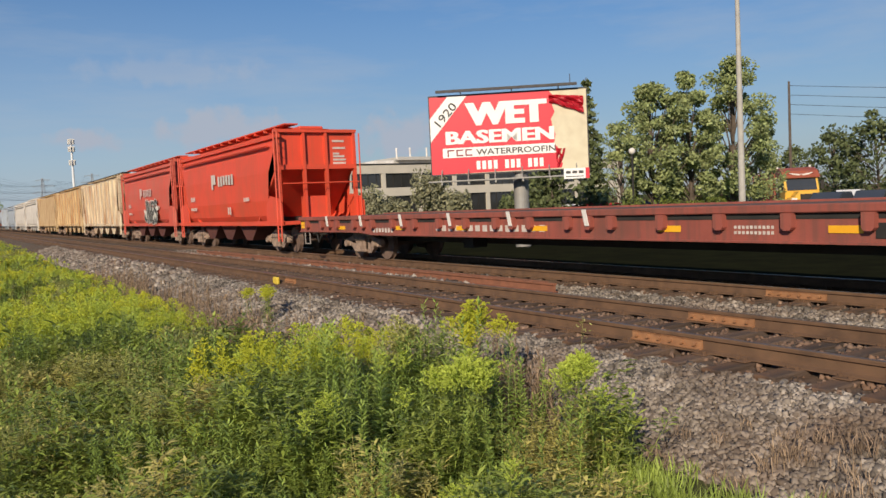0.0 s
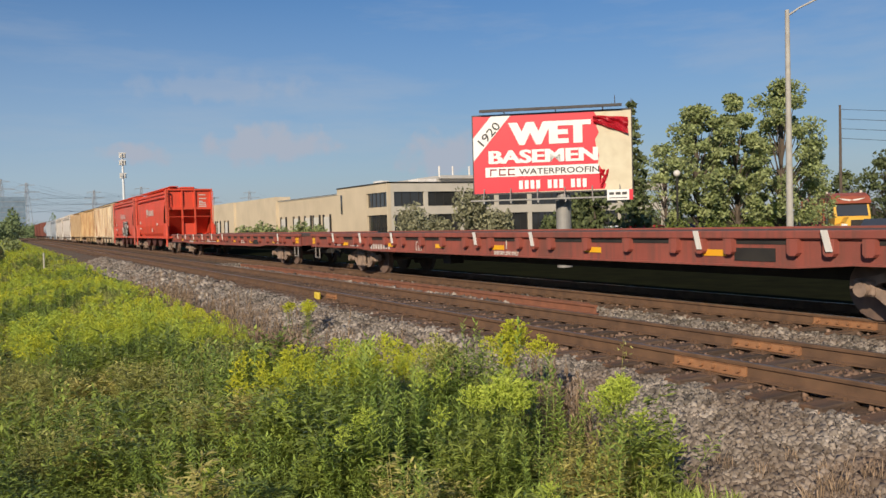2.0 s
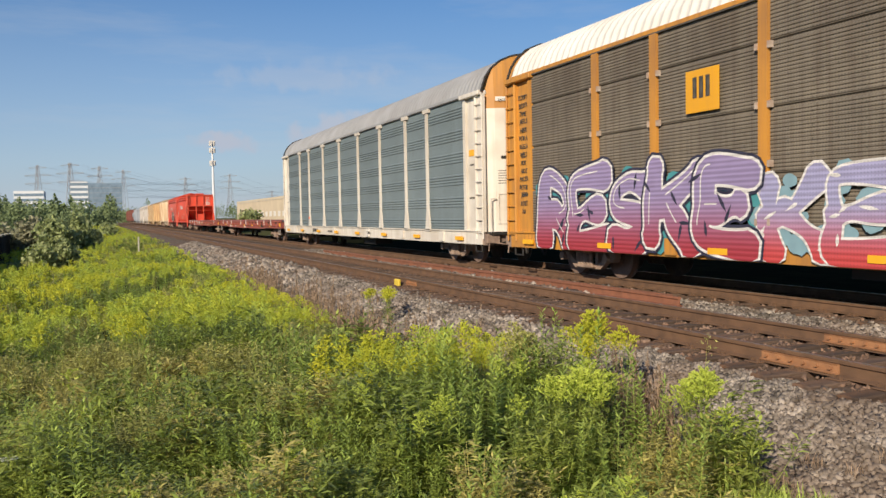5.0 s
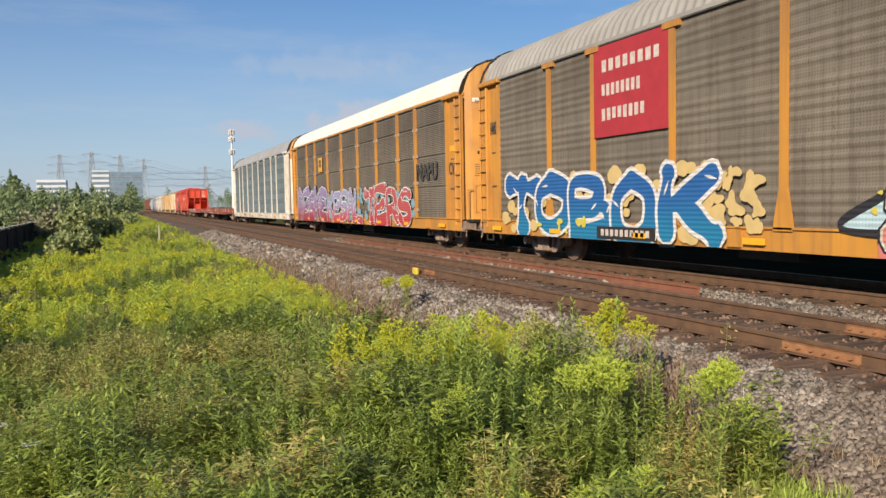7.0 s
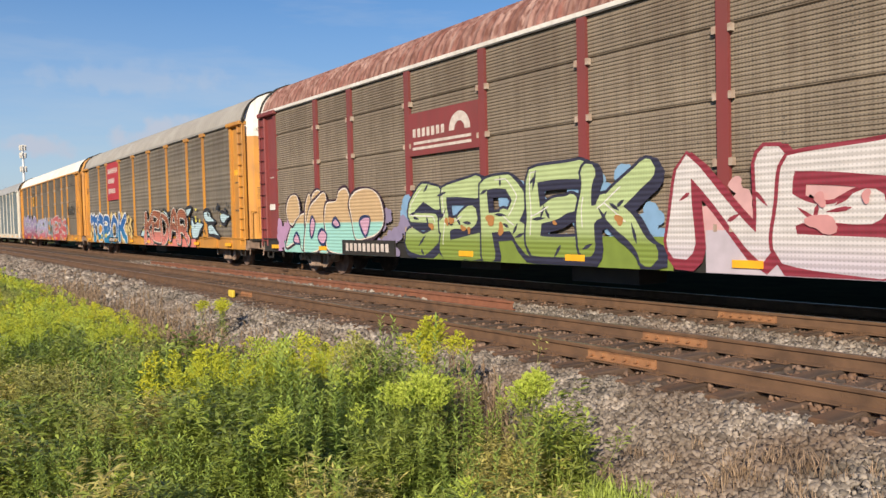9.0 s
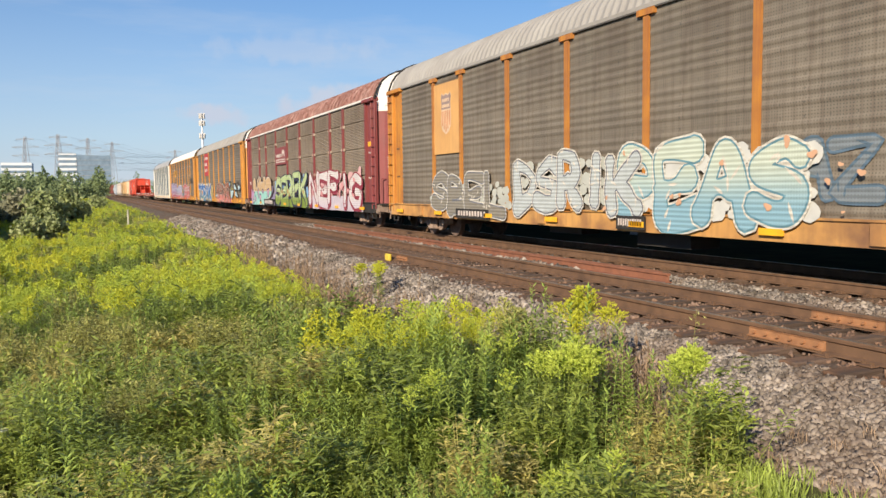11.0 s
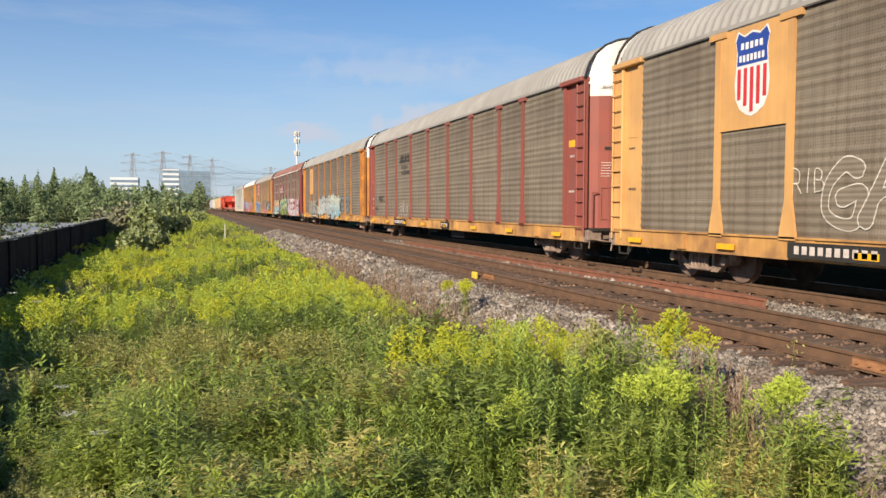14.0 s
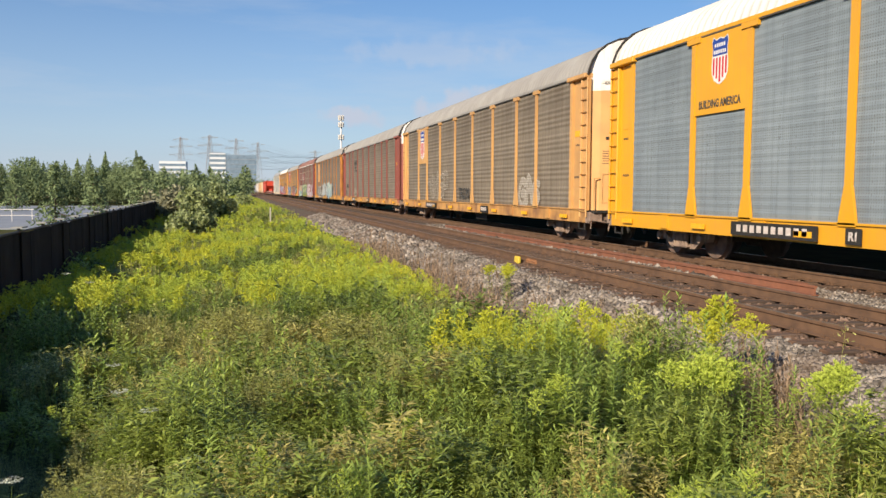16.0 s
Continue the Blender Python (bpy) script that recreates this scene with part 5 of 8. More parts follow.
    # 2 yellow with a white roof and long graffiti
    c = autorack("yellow autorack car with white roof and purple and red graffiti", galv, yel, yel, roof_w, style="fine", posts="cleat", cap=yel)
    white = spray("white", (0.72, 0.7, 0.68))
    graffiti(c, "RESKE", 7.75, 1.5, 6.9, 1.75, fade("lilac", (0.30, 0.24, 0.42), (0.34, 0.035, 0.05), (-0.8, 0.35)), white, spray("teal", (0.07, 0.29, 0.32)), seed=2, key=spray("ink", (0.03, 0.03, 0.06)), fat=1.02, line=0.03, cloud=0.9, glint=white, cuts=4)
    graffiti(c, "KESAL", 1.0, 1.42, 6.4, 1.4, fade("pink", (0.34, 0.33, 0.52), (0.50, 0.06, 0.06), (-0.7, 0.2)), white, spray("teal_light", (0.22, 0.36, 0.42)), seed=5, fat=0.85, line=0.03, cuts=5)
    graffiti(c, "TERS", -5.6, 1.42, 5.9, 1.45, fade("red", (0.48, 0.10, 0.10), (0.46, 0.05, 0.055), (-0.7, 0.2)), white, spray("teal_light", (0.22, 0.36, 0.42)), seed=6, fat=0.9, line=0.03, cuts=5)
    word(c, "NAPU", -10.1, 2.6, 0.8, STENCIL_B, x=-1.66, w=2.0, off=0.02)
    word(c, "CV", -12.2, 2.6, 0.55, STENCIL_B, x=-1.575, w=0.45, off=0.01)
    board(c, -1.66, 5.6, 3.6, 0.85, 0.75, yel_new)
    bars("owner_lettering", c, -1.675, 5.6, 3.65, 0.5, 0.4, STENCIL_B, 3, 3)
    for k, tag in enumerate("SCRIPT BESKR TAME JIELS HIER VOILA RUELA WELS NOK AIDZ PACER ROTIK JEBR ROES HA".split()):
        lettering("stencil", tag, 0.17, STENCIL_B, c, side(12.25 + 0.01 * (k % 3), 4.4 - 0.205 * k, -1.575) @ pose(0, 0, 0, 0, 0, 3 * math.sin(k * 2.1)), shear=0.15, width=0.085 * len(tag))
    cars.append(c)
    # 3 yellow with a red name board
    c = autorack("weathered yellow autorack car with red name board and blue graffiti", galv, yel, yel, roof_d, style="soft")
    board(c, -1.64, 5.59, 3.86, 2.62, 1.96, spray("sign_red", (0.42, 0.035, 0.045)), label="red name board with white bars")
    for k, w in enumerate((2.1, 1.45, 1.6)):
        bars("owner_lettering", c, -1.655, 5.55 + (2.1 - w) / 2, 4.40 - 0.52 * k, w, 0.26, STENCIL, k, 8)
    graffiti(c, "TOBOK", 7.0, 1.36, 8.4, 1.45, fade("blue", (0.02, 0.12, 0.36), (0.015, 0.19, 0.36), (-0.6, 0.3)), white, spray("cream", (0.64, 0.47, 0.20)), seed=3, fat=1.02, line=0.06, cloud=1.1, cuts=2)
    spots(c, 1.9, 3.5, 0.9, 2.0, 44, spray("cream", (0.64, 0.47, 0.20)), 31, x=-1.672, r0=0.09, r1=0.2)
    spots(c, 5.0, 9.5, 0.75, 1.1, 7, spray("dab_yellow", (0.62, 0.52, 0.08)), 35, x=-1.71, r0=0.06, r1=0.13)
    ice, ink = spray("ice", (0.46, 0.62, 0.68)), spray("black", (0.025, 0.025, 0.03))
    bubbles(c, -5.0, 1.5, ([(0.25, 1.05), (-0.3, 1.4), (-1.25, 1.8), (-1.35, 1.1), (-0.8, 1.0)],
            [(-3.35, 1.85), (-3.7, 2.15), (-4.5, 1.85), (-4, 1.7)],
            [(-6.8, 2.1), (-7.5, 2.15), (-7.1, 1.85), (-6.8, 1.85)],
            [(-7.5, 1.8), (-7.85, 1.55), (-8.25, 1.6), (-8.9, 1.5), (-8.5, 1.25), (-8.15, 1.0), (-7.5, 1.05)]), ice, ink, 0.07, x=-1.668)
    bubbles(c, -9.0, 1.5, ([(-8.95, 1.95), (-9.5, 2.0), (-9.8, 1.75), (-10.2, 1.6), (-9.6, 1.55), (-9.1, 1.65)],
            [(-9.45, 1.45), (-9.85, 1.5), (-10.2, 1.3), (-10.65, 1.05), (-10.05, 1.1), (-9.5, 1.15)],
            [(-10.8, 1.85), (-11.05, 1.9), (-11.75, 1.75), (-11.4, 1.65), (-11.15, 1.5), (-10.8, 1.65)]), ice, ink, 0.07, x=-1.668)
    graffiti(c, "KEDAR", -3.9, 1.45, 6.5, 1.32, fade("rust", (0.30, 0.10, 0.05), (0.60, 0.20, 0.17), (-0.55, 0.05)), spray("bone", (0.62, 0.58, 0.5)), None, x=-1.694, seed=4, key=ink, fat=0.84, line=0.03, drop=ink, cuts=9)
    spots(c, -11.6, -0.2, 1.15, 2.25, 34, ink, 33, x=-1.688, r0=0.03, r1=0.13)
    spots(c, -11.6, -0.2, 1.15, 2.1, 20, spray("dab_yellow", (0.62, 0.52, 0.08)), 34, x=-1.6925, r0=0.03, r1=0.08)
    part("spray_band", boxes((-1.693, -1.665, -7.9, -0.4, 0.63, 0.94)), spray("salmon", (0.62, 0.2, 0.17)), c)
    word(c, "HAND", 12.25, 3.6, 0.5, STENCIL_B, x=-1.575, w=0.4)
    number(c, 5.7, 2.1)
    cars.append(c)
    # 4 maroon
    c = autorack("maroon autorack car with rusty roof and large bright graffiti", galv2, maroon, BLACK, roof_m, style="fine", posts="cleat")
    board(c, -1.66, 2.8, 3.4, 2.62, 0.95, maroon, label="maroon name board with white shapes")
    bars("owner_lettering", c, -1.675, 3.3, 3.42, 1.3, 0.2, STENCIL, 3, 7)
    part("owner_mark", boxes((-1.68, -1.672, 1.75, 3.95, 3.05, 3.11), (-1.68, -1.672, 1.75, 3.9, 3.17, 3.23)), STENCIL, c)
    bm = bmesh.new()
    for k in range(12):
        a0, a1 = math.pi * k / 12, math.pi * (k + 1) / 12
        vs = [bm.verts.new((-1.676, 2.15 + r * math.cos(a), 3.35 + r * math.sin(a))) for r, a in ((0.18, a0), (0.38, a0), (0.38, a1), (0.18, a1))]
        bm.faces.new(vs)
    part("owner_mark", bm, STENCIL, c)
    part("spray_ground", boxes((-1.676, -1.665, -3.3, 3.9, 0.63, 1.15)), spray("olive", (0.19, 0.26, 0.045)), c)
    part("spray_ground", boxes((-1.676, -1.665, -11.6, -3.9, 0.63, 1.25)), spray("lavender", (0.52, 0.46, 0.52)), c)
    ink, cream_rim = spray("ink_plum", (0.05, 0.025, 0.04)), spray("rim_cream", (0.72, 0.64, 0.55))
    aqua = fade("aqua", (0.55, 0.38, 0.21), (0.30, 0.58, 0.52), (-0.06, 0.0))
    part("spray_ground", boxes((-1.678, -1.665, 5.4, 11.2, 0.63, 0.95)), spray("aqua_flat", (0.30, 0.58, 0.52)), c)
    spots(c, 10.3, 11.6, 0.66, 1.5, 22, spray("violet", (0.44, 0.26, 0.42)), 21, x=-1.672, r0=0.12, r1=0.26)
    spots(c, 4.2, 5.6, 0.7, 1.7, 16, spray("plum_mist", (0.26, 0.22, 0.34)), 24, x=-1.671, r0=0.12, r1=0.28)
    bubbles(c, 8.1, 1.5, ([(11.05, 0.75), (10.95, 1.05), (10.6, 1.45), (10.25, 1.65), (9.65, 1.75), (9.65, 1.35), (9.7, 1.05), (9.55, 0.8), (9.95, 0.7), (10.2, 0.95)],
            [(11, 1.85), (10.85, 2.15), (10.55, 2.3), (10.2, 2.25), (10.05, 1.95), (10.1, 1.7), (10.35, 1.55), (10.6, 1.4), (10.85, 1.55)],
            [(9.7, 1.7), (9.65, 2.0), (9.4, 2.3), (9.25, 2.05), (9.2, 1.75), (9.35, 1.4), (9.15, 1.0), (8.95, 0.75), (9.55, 0.7), (9.7, 1.25)],
            [(9.25, 2.1), (9, 2.35), (8.7, 2.35), (8.5, 2.1), (8.65, 1.9), (8.9, 1.9), (8.55, 1.55), (8.2, 1.2), (8.15, 0.7), (8.95, 0.7), (9.1, 1.35)]), aqua, ink, 0.055, inner=cream_rim)
    bubbles(c, 8.1, 1.5, ([(9.45, 1.8), (8.9, 2.15), (8.45, 2.3), (8.3, 2.1), (8.4, 1.75), (8.25, 1.05), (8.9, 0.7), (9.8, 0.65)],
            [(8.45, 1.6), (8.3, 2.0), (7.75, 2.05), (7.55, 2.3), (7.15, 2.35), (6.95, 2.05), (7, 1.7), (6.65, 1.3), (6.6, 0.7), (8.2, 0.7), (8.4, 1.2)],
            [(7, 2.0), (6.65, 2.25), (6.05, 2.3), (5.55, 2.15), (5.3, 1.8), (5.3, 1.4), (5.65, 1.15), (6.15, 1.05), (6.7, 1.05), (6.9, 1.6)]), aqua, ink, 0.055, x=-1.700, inner=cream_rim)
    bubbles(c, 8.1, 1.5, ([(10.5, 0.95), (10.25, 1.2), (10.05, 0.9)],
            [(9.35, 1.35), (9.2, 1.65), (9, 1.45), (9.25, 1.05)],
            [(8.85, 1.1), (8.6, 1.3), (8.3, 1.15), (8.45, 0.9), (8.7, 0.9)],
            [(6.45, 1.45), (6.25, 1.6), (5.9, 1.55), (6.15, 1.1)],
            [(7.95, 1.45), (7.75, 1.6), (7.5, 1.4), (7.75, 1.35)]), spray("counter_pink", (0.58, 0.34, 0.46)), spray("navy", (0.02, 0.04, 0.12)), 0.03, x=-1.713)
    graffiti(c, "SEREK", 0.7, 1.52, 7.2, 1.55, fade("lime", (0.44, 0.54, 0.26), (0.20, 0.27, 0.05), (-0.55, -0.15)), spray("ink", (0.03, 0.03, 0.06)), spray("sky_blue", (0.22, 0.38, 0.58)), seed=22, cloud=0.95, fat=0.84, line=0.036, hard=True, drop=spray("ink", (0.03, 0.03, 0.06)), glint=white, cuts=6)
    spots(c, -2.5, 3.6, 1.25, 1.5, 9, spray("dab_rust", (0.42, 0.19, 0.06)), 26, x=-1.7075, r0=0.06, r1=0.13)
    spots(c, -11.3, -3.6, 1.2, 2.2, 22, spray("rose", (0.62, 0.36, 0.36)), 27, x=-1.671, r0=0.16, r1=0.36)
    graffiti(c, "NEFIG", -7.5, 1.55, 8.2, 1.45, fade("pale", (0.62, 0.58, 0.57), (0.52, 0.46, 0.52), (-0.85, -0.3)), spray("crimson", (0.26, 0.03, 0.05)), None, seed=23, fat=0.85, line=0.04, drop=spray("crimson", (0.26, 0.03, 0.05)), hard=True, cuts=4)
    spots(c, -11.3, -4.0, 1.2, 1.9, 9, spray("dab_pink", (0.60, 0.28, 0.28)), 28, x=-1.7075, r0=0.08, r1=0.2)
    number(c, 6.1, 2.6, 0.83, out=0.03, tall=1.4)
    part("placard", boxes((-1.59, -1.56, 12.02, 12.45, 1.9, 2.08)), WHITE_P, c)
    cars.append(c)
    # 5 yellow, pale graffiti
    c = autorack("weathered yellow autorack car with pale blue and white graffiti", galv, yel_rust, sill_rust, roof_d, style="soft")
    board(c, -1.63, 7.98, 3.6, 1.84, 2.1, tan, label="tan name board with a faded shield")
    shield(c, 7.98, 3.75, 0.62, faded=True)
    bone, slate, haze = spray("bone", (0.62, 0.58, 0.5)), spray("slate", (0.16, 0.17, 0.2)), spray("haze", (0.46, 0.47, 0.42))
    graffiti(c, "SBEL", 6.6, 1.40, 4.8, 1.1, spray("sheet_grey", (0.24, 0.22, 0.18)), slate, haze, seed=31, cloud=0.4, line=0.03, key=bone, fat=0.85, cuts=4)
    graffiti(c, "DSRIK", 1.2, 1.62, 4.9, 1.2, spray("mist", (0.46, 0.50, 0.50)), slate, haze, seed=34, key=bone, cloud=0.8, line=0.028, hard=True, fat=0.85, cuts=5)
    graffiti(c, "PEAS", -3.0, 1.55, 4.6, 1.45, fade("mint", (0.52, 0.58, 0.48), (0.22, 0.38, 0.46), (-0.5, 0.4)), spray("mint_dark", (0.12, 0.26, 0.32)), spray("pale_mist", (0.58, 0.58, 0.54)), seed=32, cloud=0.9, fat=0.9, line=0.026, key=bone, cuts=5)
    spots(c, -7.6, 0.6, 0.9, 2.2, 16, spray("dab_peach", (0.62, 0.36, 0.22)), 36, x=-1.711, r0=0.03, r1=0.09)
    blue_wash, blue_line = spray("steel_blue", (0.185, 0.215, 0.235)), spray("steel_dark", (0.10, 0.155, 0.21))
    graffiti(c, "AZ", -5.65, 1.75, 1.6, 0.95, blue_wash, blue_line, None, seed=33, line=0.05, hard=True, fat=0.55, x=-1.612, cuts=4)
    graffiti(c, "EK", -8.0, 1.75, 1.5, 0.95, blue_wash, blue_line, None, seed=37, line=0.05, hard=True, fat=0.55, x=-1.612, cuts=4)
    number(c, 6.2)
    number(c, -1.0, 0.9)
    cars.append(c)
    # 6 brick red posts over a tan sill
    c = autorack("brick-red and tan autorack car with weathered panels", galv3, brick, sill_rust, roof_d, style="soft")
    bars("owner_lettering", c, -1.64, 5.3, 3.42, 1.1, 0.17, STENCIL_B, 3, 7)
    bars("owner_lettering", c, -1.64, 5.1, 3.17, 1.5, 0.17, STENCIL_B, 4, 8)
    bm = bmesh.new()
    for k in range(5):
        box(bm, -1.645, -1.64, 5.35, 6.3 - 0.06 * k, 3.66 + 0.075 * k, 3.695 + 0.075 * k)
    prism(bm, [(5.3, 3.65), (5.18, 3.65), (4.98, 3.9), (4.98, 3.65), (4.86, 3.65), (4.98, 4.0), (5.08, 4.0), (5.28, 3.75)], "x", -1.645, -1.64)
    prism(bm, [(4.8, 3.65), (4.45, 3.65), (4.38, 3.8), (4.6, 3.86), (4.42, 3.92), (4.36, 4.0), (4.72, 4.0), (4.74, 3.84), (4.55, 3.76), (4.8, 3.74)], "x", -1.645, -1.64)
    part("owner_mark", bm, STENCIL_B, c)
    word(c, "WASY...", 10.1, 1.95, 0.5, STENCIL_B, x=-1.63, w=1.35, off=0.0)
    word(c, "snk", 11.2, 1.45, 0.4, STENCIL_B, x=-1.63, w=0.7, off=-0.008)
    for k, (tag, ty, tz, tw, th) in enumerate((("SKAR", 5.75, 1.55, 1.0, 0.5), ("MUS", 5.3, 1.3, 1.1, 0.55), ("EIN", 6.25, 1.25, 0.8, 0.6), ("AWE", 4.75, 1.4, 0.6, 0.4))):
        graffiti(c, tag, ty, tz, tw, th, bone, bone, None, seed=41 + k, x=-1.612, fat=0.05, line=0.016, lean=0.2)
    number(c, 6.05)
    number(c, -1.2, 0.95)
    part("spray_tag", boxes((-1.57, -1.562, 12.05, 12.25, 1.9, 2.15), (-1.57, -1.562, 12.2, 12.45, 1.95, 2.0), (-1.57, -1.562, 12.0, 12.4, 1.68, 1.74)), STENCIL, c)
    part("data_plate", boxes((-1.57, -1.562, 12.0, 12.45, 1.42, 1.5)), REFLECT, c)
    cars.append(c)
    # 7 yellow with shield
    c = autorack("weathered tan-yellow autorack car with shield board and white outline graffiti", galv3, tan, sill_rust, roof_d, style="soft")
    board(c, -1.63, 7.98, 3.92, 1.84, 1.88, tan, label="tan name board with a blue and red shield")
    shield(c, 7.98, 4.0, 0.80)
    word(c, "TRON", -0.2, 1.42, 0.72, STENCIL_B, x=-1.66, w=1.65, off=0.012)
    sheet_tone = spray("sheet_tone", (0.225, 0.185, 0.138))
    graffiti(c, "GASP", 4.4, 1.75, 3.7, 1.25, sheet_tone, bone, None, seed=51, x=-1.612, fat=0.62, line=0.018, lean=0.15)
    graffiti(c, "RIB", 6.55, 1.95, 0.8, 0.5, bone, bone, None, seed=53, x=-1.612, fat=0.05, line=0.02)
    graffiti(c, "GAS", -8.3, 1.55, 2.0, 1.0, spray("bone_thin", (0.36, 0.32, 0.265)), bone, None, seed=52, x=-1.612, fat=0.85, line=0.02)
    number(c, 5.85)
    number(c, -3.3, 0.9)
    word(c, "81", 2.6, 0.80, 0.32, STENCIL_B, x=-1.665)
    cars.append(c)
    # 8 bright new yellow
    c = autorack("bright new yellow autorack car with clean blue-grey panels", blue_grey, yel_new, yel_new, roof_w, style="faint")
    board(c, -1.63, 7.98, 4.02, 1.84, 1.66, yel_new, label="yellow name board with a blue and red shield")
    shield(c, 7.98, 4.28, 0.50)
    word(c, "BUILDING AMERICA", 7.98, 3.40, 0.24, STENCIL_B, x=-1.645, w=1.5)
    number(c, 6.1, 2.5)
    board(c, -1.668, 4.0, 0.80, 0.36, 0.27, BLACK, "number_board")
    word(c, "R1", 4.0, 0.80, 0.2, STENCIL, x=-1.684)
    cars.append(c)
    return cars


def shield(car, y, z, r, faded=False):
    """A plain heraldic shield: blue head over upright red and white stripes."""
    x = -1.65
    def outline(k):
        half = [(0.28, 0.87), (0.50, 1.0), (0.60, 0.80), (0.53, 0.52), (0.55, 0.2), (0.60, -0.2), (0.57, -0.55), (0.42, -0.81), (0.18, -0.95)]
        ring = [(0, 0.95)] + half + [(0, -1.0)] + [(-a, b) for a, b in reversed(half)]
        return [(a * r * k, b * r * k) for a, b in ring]
    white = spray("shield_white", (0.75, 0.73, 0.7)) if not faded else spray("shield_faded", (0.66, 0.48, 0.32))
    blue = spray("shield_blue", (0.02, 0.06, 0.30)) if not faded else spray("shield_faded_blue", (0.30, 0.22, 0.20))
    red = spray("shield_red", (0.55, 0.03, 0.04)) if not faded else spray("shield_faded_red", (0.55, 0.25, 0.12))
    bm = bmesh.new()
    bm.faces.new([bm.verts.new((x, y + a, z + b)) for a, b in outline(1.0)])
    part("shield", bm, white, car)
    bm = bmesh.new()
    o = [(a, b) for a, b in outline(0.95)]
    top = [p for p in o if p[1] > 0.1 * r]
    bm.faces.new([bm.verts.new((x - 0.003, y + a, z + b)) for a, b in sorted(top, key=lambda q: math.atan2(q[1] - 0.5 * r, q[0]))])
    part("shield_head", bm, blue, car)
    bm = bmesh.new()
    for k in range(5):
        a = (k - 2) * 0.22 * r
        b = -0.9 * r + 0.28 * abs(k - 2) * r * 0.55
        box(bm, x - 0.003, x - 0.001, y + a - 0.06 * r, y + a + 0.06 * r, z + b, z + 0.12 * r)
    part("shield_stripe", bm, red, car)
    bars("shield_lettering", car, x - 0.004, y, z + 0.62 * r, 0.8 * r, 0.16 * r, white, 1, 5)
    bars("shield_lettering", car, x - 0.004, y, z + 0.34 * r, 0.9 * r, 0.16 * r, white, 1, 7)


TRAIN = build_train()

# ---------------------------------------------------------------- beyond the tracks
def polar(az, dist):
    return dist * math.sin(radians(az)), dist * math.cos(radians(az))


def quads(points, size, rng, aspect=1.6, up=0.3):
    """Leaf cards: one four-cornered leaf at each point, turned at random."""
    P = np.asarray(points, float)
    n = len(P)
    a = rng.normal(size=(n, 3))
    a[:, 2] += up
    a /= np.linalg.norm(a, axis=1)[:, None]
    b = np.cross(a, rng.normal(size=(n, 3)))
    b /= np.linalg.norm(b, axis=1)[:, None] + 1e-9
    s = size * rng.uniform(0.6, 1.3, (n, 1))
    V = np.stack([P - a * s, P + b * s / aspect, P + a * s, P - b * s / aspect], 1).reshape(-1, 3)
    return V, np.arange(4 * n).reshape(n, 4)


BARK = mat("bark", (0.13, 0.10, 0.075), (0.08, 0.062, 0.05), scale=8, rough=0.95, bump=0.6, bscale=25, stretch=(3, 3, 0.5))
LEAF_A = mat("leaf_mid", (0.37, 0.41, 0.18), (0.22, 0.27, 0.10), scale=1.5, rough=0.6, island=0.45, trans=0.3)
LEAF_B = mat("leaf_dark", (0.13, 0.155, 0.06), (0.09, 0.115, 0.045), scale=1.5, rough=0.65, island=0.4, trans=0.15)
LEAF_C = mat("leaf_silver", (0.30, 0.29, 0.18), (0.23, 0.23, 0.13), scale=1.5, rough=0.7, island=0.4, trans=0.2)
# LEAF_D is paler and bluer: distance haze mixed into the leaf colour
LEAF_D = mat("leaf_woods", (0.225, 0.285, 0.135), (0.155, 0.205, 0.098), scale=0.3, spec=0.1, rough=0.85, island=0.25, trans=0.2)


def tree(name, label, x, y, h, r, leaf, n=2600, size=0.17, clear=0.22, seed=1, z0=-0.45, lobes=44, category="tree"):
    """Tapered trunk, forking limbs and a crown of many leaves gathered round the limbs' ends."""
    rng = np.random.default_rng(seed)
    t = thing(name, label, category, m=pose(x, y, z0))
    bm = bmesh.new()
    tr = max(0.05, h * 0.018)
    lean = rng.normal(0, 0.03, 2) * h
    top = Vector((lean[0], lean[1], h * 0.75))
    rod(bm, (0, 0, -0.2), top * 0.5, tr, 8, tr * 0.7)
    rod(bm, top * 0.5, top, tr * 0.7, 7, tr * 0.25)
    ends = []
    for k in range(lobes):
        f = clear + (1 - clear) * (k + rng.random()) / lobes
        base = top * min(0.98, max(clear, f - 0.18))
        a = k * 2.4 + rng.uniform(-0.5, 0.5)
        prof = math.sin(math.pi * min(1, (f - clear) / (1 - clear) * 0.78 + 0.2))
        rr = r * prof * rng.uniform(0.45, 0.95)
        e = Vector((lean[0] * f + rr * math.cos(a), lean[1] * f + rr * math.sin(a), h * f * rng.uniform(0.93, 1.03)))
        rod(bm, base, e, tr * 0.32, 5, tr * 0.08)
        ends.append((e, rng.uniform(0.15, 0.33) * r))
    part("trunk", bm, BARK, t)
    P = []
    for e, q in ends:
        m = n // lobes
        d = rng.normal(size=(m, 3))
        d /= np.linalg.norm(d, axis=1)[:, None]
        d *= (rng.random((m, 1)) ** 0.45) * q * np.array([[1.1, 1.1, 0.75]])
        P.append(d + np.array(e))
    V, F = quads(np.concatenate(P), size, rng)
    mesh_part("crown", poly_mesh("crown", V, F), leaf, t)
    return t


